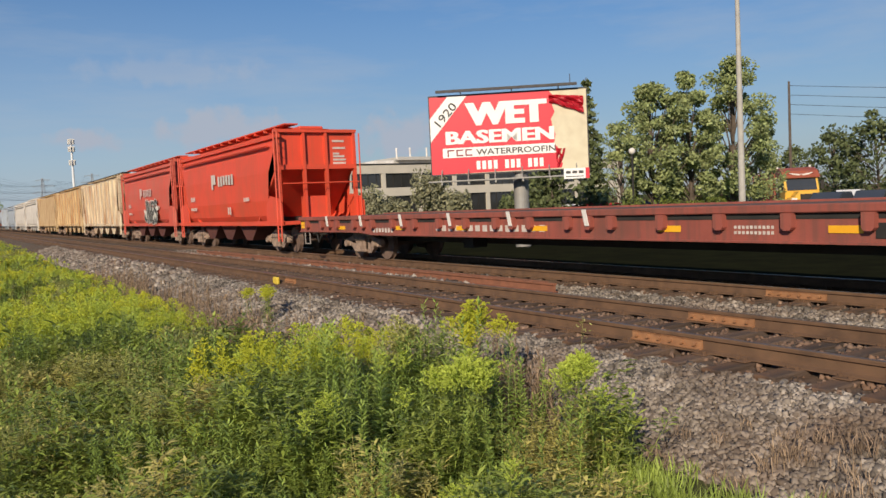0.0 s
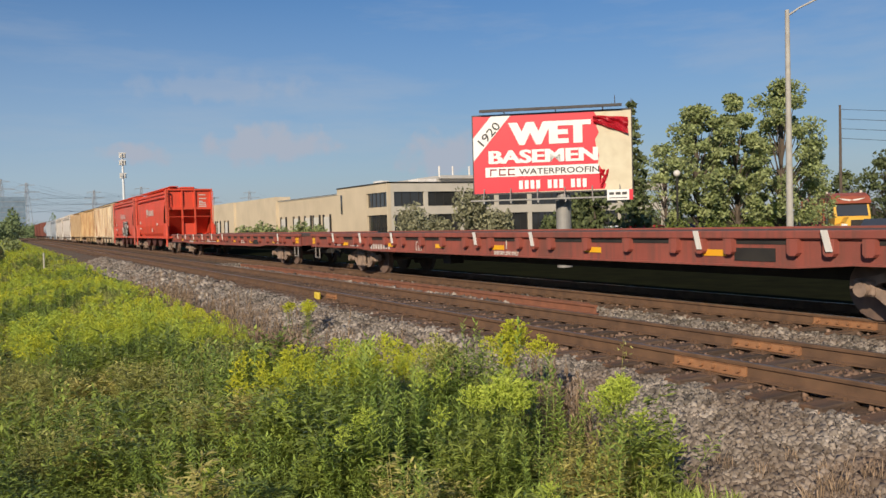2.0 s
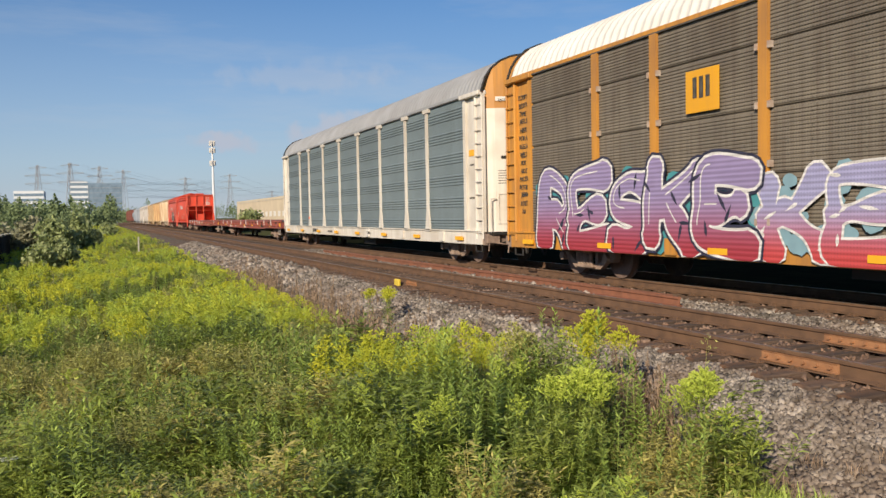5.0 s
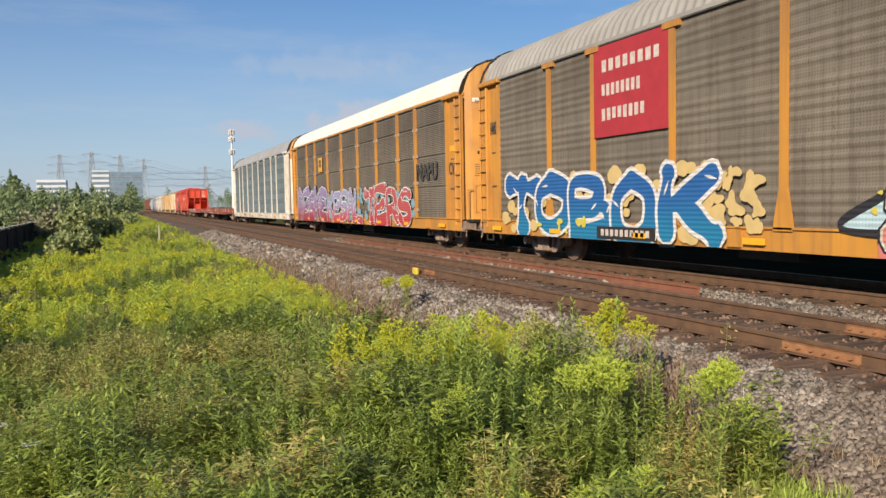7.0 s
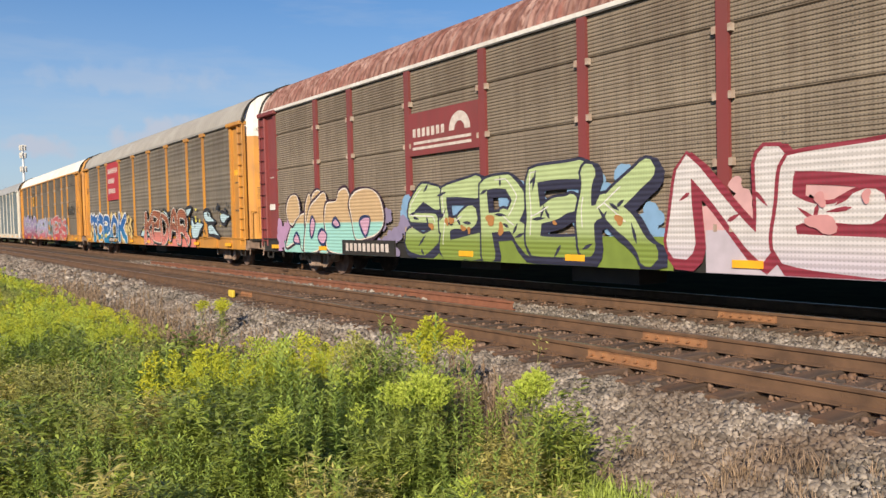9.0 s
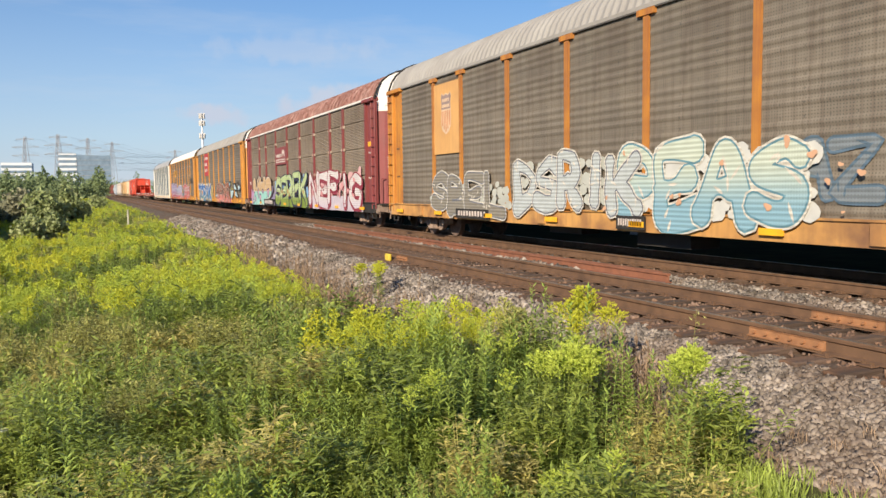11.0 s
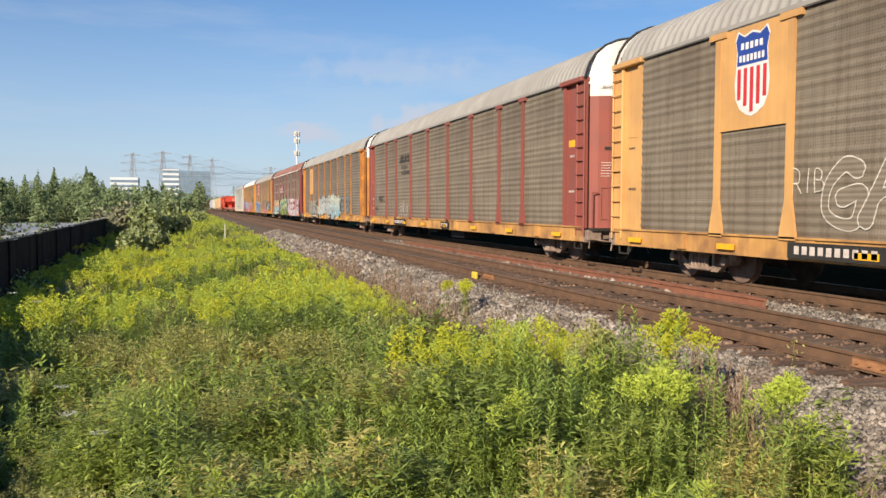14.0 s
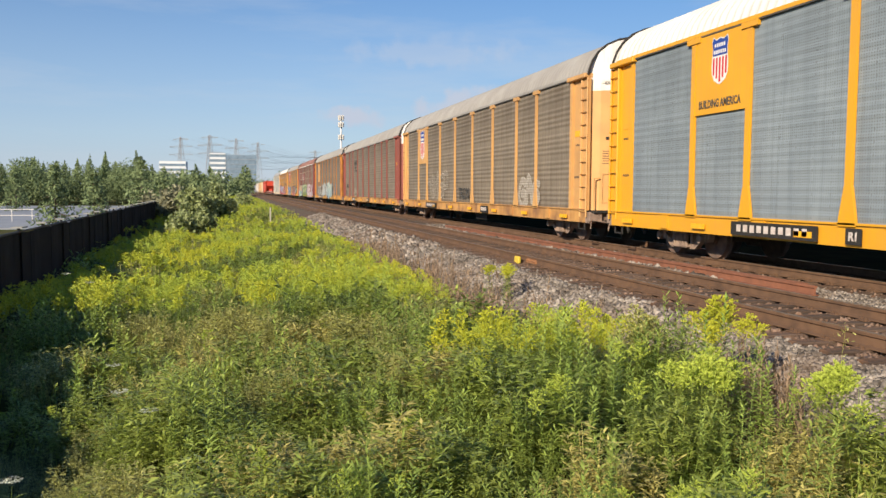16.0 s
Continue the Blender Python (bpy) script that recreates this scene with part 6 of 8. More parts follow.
def spruce(x, y, h, r, leaf, seed=1, z0=-0.45, n=2200, label="dark green spruce tree with drooping branches"):
    rng = np.random.default_rng(seed)
    t = thing("spruce_tree", label, "tree", m=pose(x, y, z0))
    bm = bmesh.new()
    rod(bm, (0, 0, -0.2), (0, 0, h * 0.97), h * 0.018, 7, 0.015)
    P = []
    levels = 20
    for k in range(levels):
        f = 0.08 + 0.9 * k / levels
        rr = r * (1 - f) ** 0.85 * rng.uniform(0.8, 1.1)
        for j in range(7):
            a = rng.uniform(0, 2 * math.pi)
            e = np.array([rr * math.cos(a), rr * math.sin(a), h * f - rr * 0.25])
            b = np.array([0, 0, h * f])
            if k % 3 == 0:
                rod(bm, b, e, 0.02, 4, 0.006)
            m = max(3, int(n / levels / 7))
            s = rng.random((m, 1)) ** 0.7
            P.append(b + (e - b) * s + rng.normal(0, 0.05 + 0.04 * rr, (m, 3)))
    part("trunk", bm, BARK, t)
    V, F = quads(np.concatenate(P), 0.13 + 0.006 * h, rng, aspect=2.2)
    mesh_part("crown", poly_mesh("crown", V, F), leaf, t)


def shrub(name, label, x, y, h, r, leaf, n=900, size=0.09, seed=1, z0=-0.5):
    rng = np.random.default_rng(seed)
    t = thing(name, label, "shrub", m=pose(x, y, z0))
    bm = bmesh.new()
    P = []
    for k in range(14):
        a, f = rng.uniform(0, 6.28), rng.uniform(0.15, 1.0)
        e = np.array([r * f * math.cos(a) * 0.8, r * f * math.sin(a) * 0.8, h * rng.uniform(0.45, 0.95) * (1 - 0.35 * f)])
        rod(bm, (0, 0, 0), e, 0.03, 5, 0.008)
        m = n // 14
        d = rng.normal(size=(m, 3))
        d /= np.linalg.norm(d, axis=1)[:, None]
        P.append(e + d * rng.random((m, 1)) ** 0.5 * np.array([[0.45 * r, 0.45 * r, 0.32 * h]]))
    part("stems", bm, BARK, t)
    P = np.concatenate(P)
    P[:, 2] = np.abs(P[:, 2])
    V, F = quads(P, size, rng)
    mesh_part("leaves", poly_mesh("leaves", V, F), leaf, t)


def build_billboard():
    red = mat("vinyl_red", (0.66, 0.018, 0.04), (0.60, 0.02, 0.04), scale=1.2, rough=0.45, bump=0.08, bscale=3)
    white = mat("vinyl_white", (0.80, 0.79, 0.77), (0.76, 0.74, 0.72), scale=1.5, rough=0.5)
    cream = mat("board_cream", (0.68, 0.62, 0.46), (0.60, 0.53, 0.38), scale=1.2, rough=0.8, dirt=(0.45, 0.37, 0.25), dirt_amt=0.4, dscale=2)
    dark = mat("board_steel", (0.07, 0.065, 0.065), (0.05, 0.045, 0.045), scale=3, rough=0.7)
    galv = mat("column_grey", (0.33, 0.32, 0.30), (0.26, 0.25, 0.235), scale=2, rough=0.6, metal=0.2, dirt=(0.2, 0.17, 0.14), dirt_amt=0.4, dscale=1.5)
    b = thing("billboard", "red and white billboard with torn vinyl on a steel column", "billboard", m=pose(19.0, 25.6, 2.64, 0, 0, -38.3))
    W, H = 6.12, 3.05

    def at(u, v, out):
        return (-W / 2 + u * W, -out, H * (1 - v))

    def flat(name, pts, out, m, label=""):
        bm = bmesh.new()
        vs = [bm.verts.new(at(u, v, out)) for u, v in pts]
        f = bm.faces.new(vs)
        r = bmesh.ops.extrude_face_region(bm, geom=[f])
        bmesh.ops.translate(bm, verts=[g for g in r["geom"] if isinstance(g, bmesh.types.BMVert)], vec=(0, 0.004, 0))
        bmesh.ops.recalc_face_normals(bm, faces=bm.faces[:])
        return part(name, bm, m, b, label)
    part("panel", boxes((-W / 2, W / 2, 0.0, 0.16, 0, H)), cream, b, "bare cream backing board")
    part("frame", boxes((-W / 2 - 0.04, -W / 2, -0.02, 0.2, -0.04, H + 0.04), (W / 2, W / 2 + 0.04, -0.02, 0.2, -0.04, H + 0.04), (-W / 2, W / 2, -0.02, 0.2, -0.05, 0.0), (-W / 2, W / 2, -0.02, 0.2, H, H + 0.05)), dark, b)
    tear = [(0.0, 0.0), (0.77, 0.0), (0.80, 0.10), (0.785, 0.19), (0.80, 0.27), (0.775, 0.36), (0.785, 0.47), (0.80, 0.56), (0.79, 0.66), (0.815, 0.74), (0.80, 0.82), (0.84, 0.93), (0.83, 0.985), (0.0, 1.0)]
    flat("vinyl", tear, 0.012, red, "red printed vinyl, torn along one side")
    flat("band", [(0.0, 0.28), (0.12, 0.0), (0.245, 0.0), (0.0, 0.58)], 0.020, white)
    flat("band", [(0.075, 0.665), (0.795, 0.665), (0.80, 0.79), (0.075, 0.79)], 0.020, white)
    # loose flap folded over at the top and strips hanging at the foot of the tear
    bm = bmesh.new()
    rng = random.Random(4)
    grid = [[bm.verts.new(at(0.765 + 0.215 * i / 7, 0.03 + (0.05 + 0.17 * (j / 5)) * (0.5 + 0.75 * i / 7), 0.03 + 0.10 * math.sin(i * 0.9 + j) ** 2 + 0.05 * math.sin(j * 1.7))) for i in range(8)] for j in range(6)]
    for j in range(5):
        for i in range(7):
            bm.faces.new((grid[j][i], grid[j][i + 1], grid[j + 1][i + 1], grid[j + 1][i]))
    bmesh.ops.solidify(bm, geom=bm.faces[:], thickness=0.006)
    part("flap", bm, red, b, "crumpled torn vinyl flap")
    bm = bmesh.new()
    grid = [[bm.verts.new(at(0.80 + 0.06 * i / 3 * (1 - j / 8), 0.74 + 0.23 * j / 5, 0.03 + 0.06 * math.sin(i * 2 + j))) for i in range(4)] for j in range(6)]
    for j in range(5):
        for i in range(3):
            bm.faces.new((grid[j][i], grid[j][i + 1], grid[j + 1][i + 1], grid[j + 1][i]))
    bmesh.ops.solidify(bm, geom=bm.faces[:], thickness=0.006)
    part("strip", bm, red, b)

    def words(text, u, v, size, m, w, off=0.0, turn=0.0, out=0.028):
        lettering("lettering", text, size, m, b, Matrix.Translation(at(u, v, out)) @ pose(0, 0, 0, 90) @ pose(0, 0, 0, 0, 0, turn), offset=off, width=w)
    for k in (-1, 0, 1):
        words("WET", 0.49 + 0.0085 * k, 0.245, 1.16, white, 3.1, 0.045, out=0.028 + 0.0015 * k)
        words("BASEMEN", 0.445 + 0.0045 * k, 0.535, 0.70, white, 4.2, 0.016, out=0.028 + 0.0015 * k)
    words("WATERPROOFIN", 0.545, 0.73, 0.32, dark, 3.1, 0.004)
    words("1920", 0.105, 0.23, 0.46, dark, 1.05, 0.004, 47)
    bm = bmesh.new()
    for k in range(3):
        x = -W / 2 + (0.105 + 0.058 * k) * W
        z = H * (1 - 0.73)
        box(bm, x, x + 0.27, -0.03, -0.026, z + 0.08, z + 0.13)
        box(bm, x, x + 0.05, -0.03, -0.026, z - 0.13, z + 0.13)
        if k:
            box(bm, x, x + 0.27, -0.03, -0.026, z - 0.13, z - 0.08)
    part("brand_mark", bm, mat("mark_red", (0.25, 0.02, 0.04)), b)
    bm = bmesh.new()
    for k in range(12):
        if k in (4, 8):
            continue
        x = -W / 2 + (0.29 + 0.44 * k / 12) * W
        box(bm, x, x + 0.15, -0.03, -0.026, H * (1 - 0.955), H * (1 - 0.845))
    part("phone_bars", bm, white, b)
    # catwalk, column, light rail, small sign
    bm = boxes((-W / 2 - 0.1, W / 2 + 0.05, -0.55, -0.02, -0.32, -0.26), bevel=0.01)
    for k in range(6):
        x = -W / 2 + 0.4 + k * 1.05
        box(bm, x, x + 0.06, -0.55, 0.3, -0.42, -0.32)
        rod(bm, (x, -0.5, -0.3), (x, 0.25, 0.4), 0.025, 6)
    part("catwalk", bm, galv, b)
    bm = bmesh.new()
    rod(bm, (0.42, 0.35, -3.3), (0.42, 0.35, -0.3), 0.30, 20)
    rod(bm, (0.42, 0.35, -1.55), (0.42, 0.35, -1.48), 0.33, 20)
    rod(bm, (0.42, 0.35, -0.35), (0.42, 0.35, 0.5), 0.26, 16)
    part("column", bm, galv, b)
    bm = boxes((-W / 2 + 0.3, W / 2 - 0.35, -0.30, -0.18, H + 0.12, H + 0.22))
    for x in (-1.8, 0.2, 2.0):
        rod(bm, (x, 0.1, H), (x, -0.22, H + 0.15), 0.025, 6)
    rod(bm, (2.45, -0.24, H + 0.2), (2.45, -0.24, H + 0.55), 0.015, 5)
    part("light_rail", bm, dark, b)
    part("back_truss", boxes((-W / 2, W / 2, 0.2, 0.3, 0.5, 0.65), (-W / 2, W / 2, 0.2, 0.3, 2.3, 2.45), (0.2, 0.6, 0.2, 0.5, -0.3, 2.6)), dark, b)
    s = part("small_sign", boxes((W / 2 - 0.98, W / 2 - 0.02, -0.62, -0.56, -0.42, -0.02)), white, b, "small white maker's sign with red end")
    part("sign_end", boxes((W / 2 - 0.16, W / 2 - 0.02, -0.626, -0.62, -0.42, -0.02)), red, s)
    part("sign_bars", boxes((W / 2 - 0.9, W / 2 - 0.72, -0.626, -0.62, -0.22, -0.12), (W / 2 - 0.66, W / 2 - 0.48, -0.626, -0.62, -0.22, -0.12), (W / 2 - 0.42, W / 2 - 0.24, -0.626, -0.62, -0.22, -0.12), (W / 2 - 0.9, W / 2 - 0.24, -0.626, -0.62, -0.35, -0.32)), dark, s)


def build_lamp_post():
    con = mat("concrete_pole", (0.44, 0.42, 0.38), (0.36, 0.34, 0.31), scale=4, rough=0.85, bump=0.15, bscale=40)
    x, y = polar(52.1, 36)
    t = thing("street_lamp", "tall grey concrete street lamp with a curved arm", "street lamp", m=pose(x, y, -0.4))
    bm = bmesh.new()
    rod(bm, (0, 0, 0), (0, 0, 10.2), 0.15, 12, 0.085)
    part("pole", bm, con, t)
    bm = bmesh.new()
    pts = [Vector((0, 0, 9.95)), Vector((0.35, -0.3, 10.25)), Vector((0.95, -0.8, 10.6)), Vector((1.7, -1.4, 10.9))]
    for a, b in zip(pts, pts[1:]):
        rod(bm, a, b, 0.04, 8)
    part("arm", bm, con, t)
    part("lamp_head", rods(((1.6, -1.32, 10.88), (2.2, -1.8, 11.0)), r=0.12, n=10), con, t)
    # short post lamp and wooden utility pole with wires
    x, y = polar(45.05, 40)
    t = thing("post_lamp", "short black post lamp with a globe head", "street lamp", m=pose(x, y, -0.4))
    part("pole", rods(((0, 0, 0), (0, 0, 3.85)), r=0.05, n=8), BLACK, t)
    bm = bmesh.new()
    bmesh.ops.create_icosphere(bm, subdivisions=2, radius=0.17, matrix=Matrix.Translation((0, 0, 3.98)))
    part("globe", bm, WHITE_P, t, smooth=True)
    x, y = polar(55.1, 85)
    t = thing("utility_pole", "brown wooden utility pole carrying wires", "utility pole", m=pose(x, y, -0.4))
    bm = bmesh.new()
    rod(bm, (0, 0, 0), (0, 0, 12.0), 0.16, 8, 0.1)
    part("pole", bm, BARK, t)
    for k in range(4):
        z0 = 11.6 - 0.9 * k
        bm = bmesh.new()
        prev = None
        for q in range(13):
            f = q / 12
            p = Vector((60 * f, -46 * f, z0 - 2.0 * math.sin(math.pi * f) - 0.4 * k * f))
            if prev:
                rod(bm, prev, p, 0.02, 4)
            prev = p
        part("wire", bm, BLACK, t)


def build_works():
    wall = mat("rendered_wall", (0.60, 0.50, 0.36), (0.54, 0.45, 0.32), scale=0.3, rough=0.9, bump=0.1, bscale=12, dirt=(0.40, 0.33, 0.24), dirt_amt=0.35, dscale=0.15, streak=0.2)
    pale = mat("concrete_band", (0.55, 0.50, 0.42), (0.48, 0.44, 0.37), scale=0.5, rough=0.85)
    glass = glow_free_glass("tinted_glass", (0.035, 0.035, 0.035), 0.06)
    door = mat("dock_door", (0.62, 0.60, 0.55), (0.55, 0.53, 0.48), scale=1, rough=0.7)
    steel = mat("roof_steel", (0.48, 0.46, 0.42), (0.40, 0.38, 0.35), scale=1, rough=0.6)
    b = thing("works_building", "long beige industrial building with ribbon windows", "building", m=pose(38, 0, -0.4))
    # three lengths of wall with a step in height, the front wing turned to the street
    part("wall", boxes((0.0, 30, 173, 245, 0, 6.5)), wall, b)
    part("wall", boxes((-0.8, 30, 146, 173, 0, 6.7)), wall, b)
    part("wall", boxes((0.0, 30, 97, 146, 0, 5.95), (-0.4, 2, 122, 146, 0, 6.7)), wall, b)
    # front wing with openings: piers and bands round set-back glass
    part("wall", boxes((0.0, 0.4, 87.6, 97, 0, 6.6), (0, 0.4, 81.7, 82.0, 0, 6.6), (0, 0.4, 82.0, 87.6, 5.6, 6.6), (0, 0.4, 82.0, 87.6, 3.05, 3.95), (0, 0.4, 82.0, 87.6, 0, 0.5)), wall, b)
    part("wall", boxes((0.4, 42, 81.7, 82.1, 5.6, 6.6), (0.4, 42, 81.7, 82.1, 3.0, 3.95), (0.4, 42, 81.7, 82.1, 0, 0.4), (0.4, 0.8, 81.72, 82.1, 0.4, 5.6), (41.2, 42, 81.69, 82.1, 0, 6.59), *[(x, x + 0.5, 81.715, 82.09, 0.4, 5.6) for x in (4.6, 9.4, 14.2, 19.0, 23.8, 28.6, 33.4)]), pale, b)
    for z0, z1 in ((0.5, 3.05), (3.95, 5.6)):
        w = part("window", boxes((0.25, 0.3, 82.0, 87.6, z0, z1)), glass, b, "dark ribbon window")
        for k in range(1, 5):
            part("mullion", boxes((0.2, 0.26, 82 + 1.12 * k - 0.04, 82 + 1.12 * k + 0.04, z0, z1)), BLACK, w)
        for i, x in enumerate((0.8, 5.1, 9.9, 14.7, 19.5, 24.3, 29.1, 33.9)):
            w = part("window", boxes((x, min(x + 4.3, 41.2), 81.95, 82.0, z0, z1)), glass, b)
            for k in range(1, 4):
                part("mullion", boxes((x + 1.07 * k - 0.03, x + 1.07 * k + 0.03, 81.9, 81.96, z0, z1)), BLACK, w)
    part("window", boxes((-0.06, -0.02, 95.2, 95.7, 3.4, 5.8)), glass, b)
    part("roof", boxes((0.0, 42, 81.7, 97, 6.6, 6.68), (-0.1, 30, 97, 245, 5.9, 5.98)), steel, b)
    part("coping", boxes((-0.1, 0.42, 81.6, 97, 6.6, 6.72), (0, 42, 81.6, 82.1, 6.6, 6.72), (-0.06, 0.3, 97, 146, 5.95, 6.05)), BLACK, b)
    part("penthouse", boxes((9, 24, 92, 100, 6.6, 7.7), (12, 22, 91, 99, 7.7, 8.1)), steel, b)
    for x in (12, 14, 16.5, 19, 20.5):
        part("vent_pipe", rods(((x, 91.5, 7.9), (x, 91.5, 9.3)), r=0.12, n=8), WHITE_P, b)
    part("rooftop_unit", boxes((5, 7.5, 84, 86.5, 6.6, 7.2), (2, 3.2, 88, 90, 6.6, 7.2)), WHITE_P, b)
    for y in (99.5, 103.5, 107, 112, 118, 150, 156, 160):
        d = part("dock_door", boxes((-0.12 if y < 122 else -0.92, 0.02 if y < 122 else -0.78, y, y + 2.2, 0.6, 3.2)), door, b, "white dock door")
        part("door_frame", boxes((-0.2 if y < 122 else -1.0, 0.0 if y < 122 else -0.8, y - 0.3, y, 0.4, 3.5), (-0.2 if y < 122 else -1.0, 0.0 if y < 122 else -0.8, y + 2.2, y + 2.5, 0.4, 3.5)), BLACK, d)
    for k in range(12):
        part("window", boxes((-0.05, 0.02, 178 + 5 * k, 180.5 + 5 * k, 2.0, 3.2)), WHITE_P, b)


def wheel_bm(x, y, z, r, w=0.25, n=16):
    bm = bmesh.new()
    rod(bm, (x, y - w / 2, z), (x, y + w / 2, z), r, n)
    rod(bm, (x, y - w / 2 - 0.01, z), (x, y + w / 2 + 0.01, z), r * 0.55, n)
    return bm


def build_truck():
    """A yellow heavy lorry with a red-brown box body and roof fairing, facing the tracks; x is its front."""
    yel = mat("lorry_yellow", (0.72, 0.42, 0.06), (0.66, 0.37, 0.05), scale=2, rough=0.4)
    red = mat("lorry_red", (0.34, 0.09, 0.05), (0.28, 0.075, 0.045), scale=2, rough=0.5)
    glass = glow_free_glass("lorry_glass", (0.05, 0.055, 0.06))
    x, y = polar(55.3, 62)
    t = thing("dump_lorry", "yellow heavy lorry with red-brown body, parked facing the tracks", "truck", m=pose(x, y, -0.4, 0, 0, 232))
    bm = bmesh.new()
    prism(bm, [(0.0, 0.8), (1.5, 0.8), (1.62, 1.62), (1.28, 2.5), (0.1, 2.56)], "y", -1.12, 1.12)
    part("cab", bm, yel, t)
    bm = bmesh.new()
    prism(bm, [(-0.72, 0.75), (0.72, 0.75), (0.78, 1.25), (0.55, 1.58), (-0.55, 1.58), (-0.78, 1.25)], "x", 1.5, 2.64)
    for s in (-1, 1):
        prism(bm, [(s * 0.78, 0.6), (s * 1.14, 0.6), (s * 1.14, 1.0), (s * 1.0, 1.18), (s * 0.78, 1.2)], "x", 1.35, 2.5)
    bmesh.ops.recalc_face_normals(bm, faces=bm.faces[:])
    part("bonnet", bm, yel, t)
    bm = bmesh.new()
    prism(bm, [(-0.2, 2.5), (1.5, 2.5), (1.52, 2.62), (1.15, 2.98), (0.5, 3.2), (-0.2, 3.25)], "y", -1.2, 1.2)
    part("roof_fairing", bm, red, t)
    bm = bmesh.new()
    for s in (-1, 1):
        prism(bm, [(0.0, 2.74), (s * 0.25, 2.78), (s * 0.85, 2.86), (s * 0.5, 2.72), (s * 0.12, 2.66)], "x", 1.40, 1.47)
    bmesh.ops.recalc_face_normals(bm, faces=bm.faces[:])
    part("wing_badge", bm, WHITE_P, t)
    bm = bmesh.new()
    prism(bm, [(1.625, 1.66), (1.655, 1.66), (1.325, 2.46), (1.295, 2.46)], "y", -0.98, 0.98)
    part("windscreen", bm, glass, t)
    for s in (-1, 1):
        part("side_window", boxes((0.45, 1.2, min(s * 1.115, s * 1.135), max(s * 1.115, s * 1.135), 1.65, 2.35)), glass, t)
    part("grille", boxes((2.62, 2.7, -0.45, 0.45, 0.7, 1.4)), BLACK, t)
    for s in (-1, 1):
        part("headlight", boxes((2.6, 2.68, s * 0.85 - 0.18, s * 0.85 + 0.18, 0.9, 1.15)), WHITE_P, t)
        part("mirror", boxes((1.35, 1.45, s * 1.38 - 0.1, s * 1.38 + 0.1, 1.7, 2.3)), BLACK, t)
        part("exhaust_stack", rods(((-0.15, s * 1.1, 0.8), (-0.15, s * 1.1, 3.4)), r=0.08, n=10), WHITE_P, t)
    part("bumper", boxes((2.6, 2.85, -1.2, 1.2, 0.35, 0.62), bevel=0.03), WHITE_P, t)
    bm = boxes((-6.0, -0.4, -1.2, 1.2, 1.0, 2.9))
    for k in range(7):
        box(bm, -5.9 + k * 0.9, -5.8 + k * 0.9, -1.27, 1.27, 1.0, 2.95)
    part("dump_body", bm, red, t)
    part("body_panel", boxes((-5.5, -0.8, -1.3, -1.27, 1.3, 2.4)), yel, t)
    part("chassis", boxes((-6.0, 2.4, -0.5, 0.5, 0.55, 1.0)), BLACK, t)
    for wx in (1.8, -3.6, -4.9):
        for s in (-1, 1):
            part("wheel", wheel_bm(wx, s * 1.0, 0.5, 0.5), BLACK, t)


def parked_car(x, y, rz, c, name, label):
    paint = mat("car_" + name, c, tuple(v * 0.9 for v in c), scale=1, rough=0.3)
    t = thing("parked_car", label, "car", m=pose(x, y, -0.38, 0, 0, rz))
    bm = bmesh.new()
    prism(bm, [(-2.2, 0.3), (2.2, 0.3), (2.25, 0.7), (1.3, 0.9), (0.6, 1.42), (-1.2, 1.45), (-2.0, 0.95), (-2.25, 0.85)], "y", -0.88, 0.88)
    part("body", bm, paint, t)
    bm = bmesh.new()
    prism(bm, [(1.1, 0.93), (0.55, 1.36), (-1.15, 1.38), (-1.75, 0.97)], "y", -0.9, 0.9)
    part("glazing", bm, glow_free_glass("lorry_glass", (0.05, 0.055, 0.06)), t)
    for wx in (-1.35, 1.35):
        for s in (-1, 1):
            part("wheel", wheel_bm(wx, s * 0.8, 0.32, 0.32, 0.22), BLACK, t)


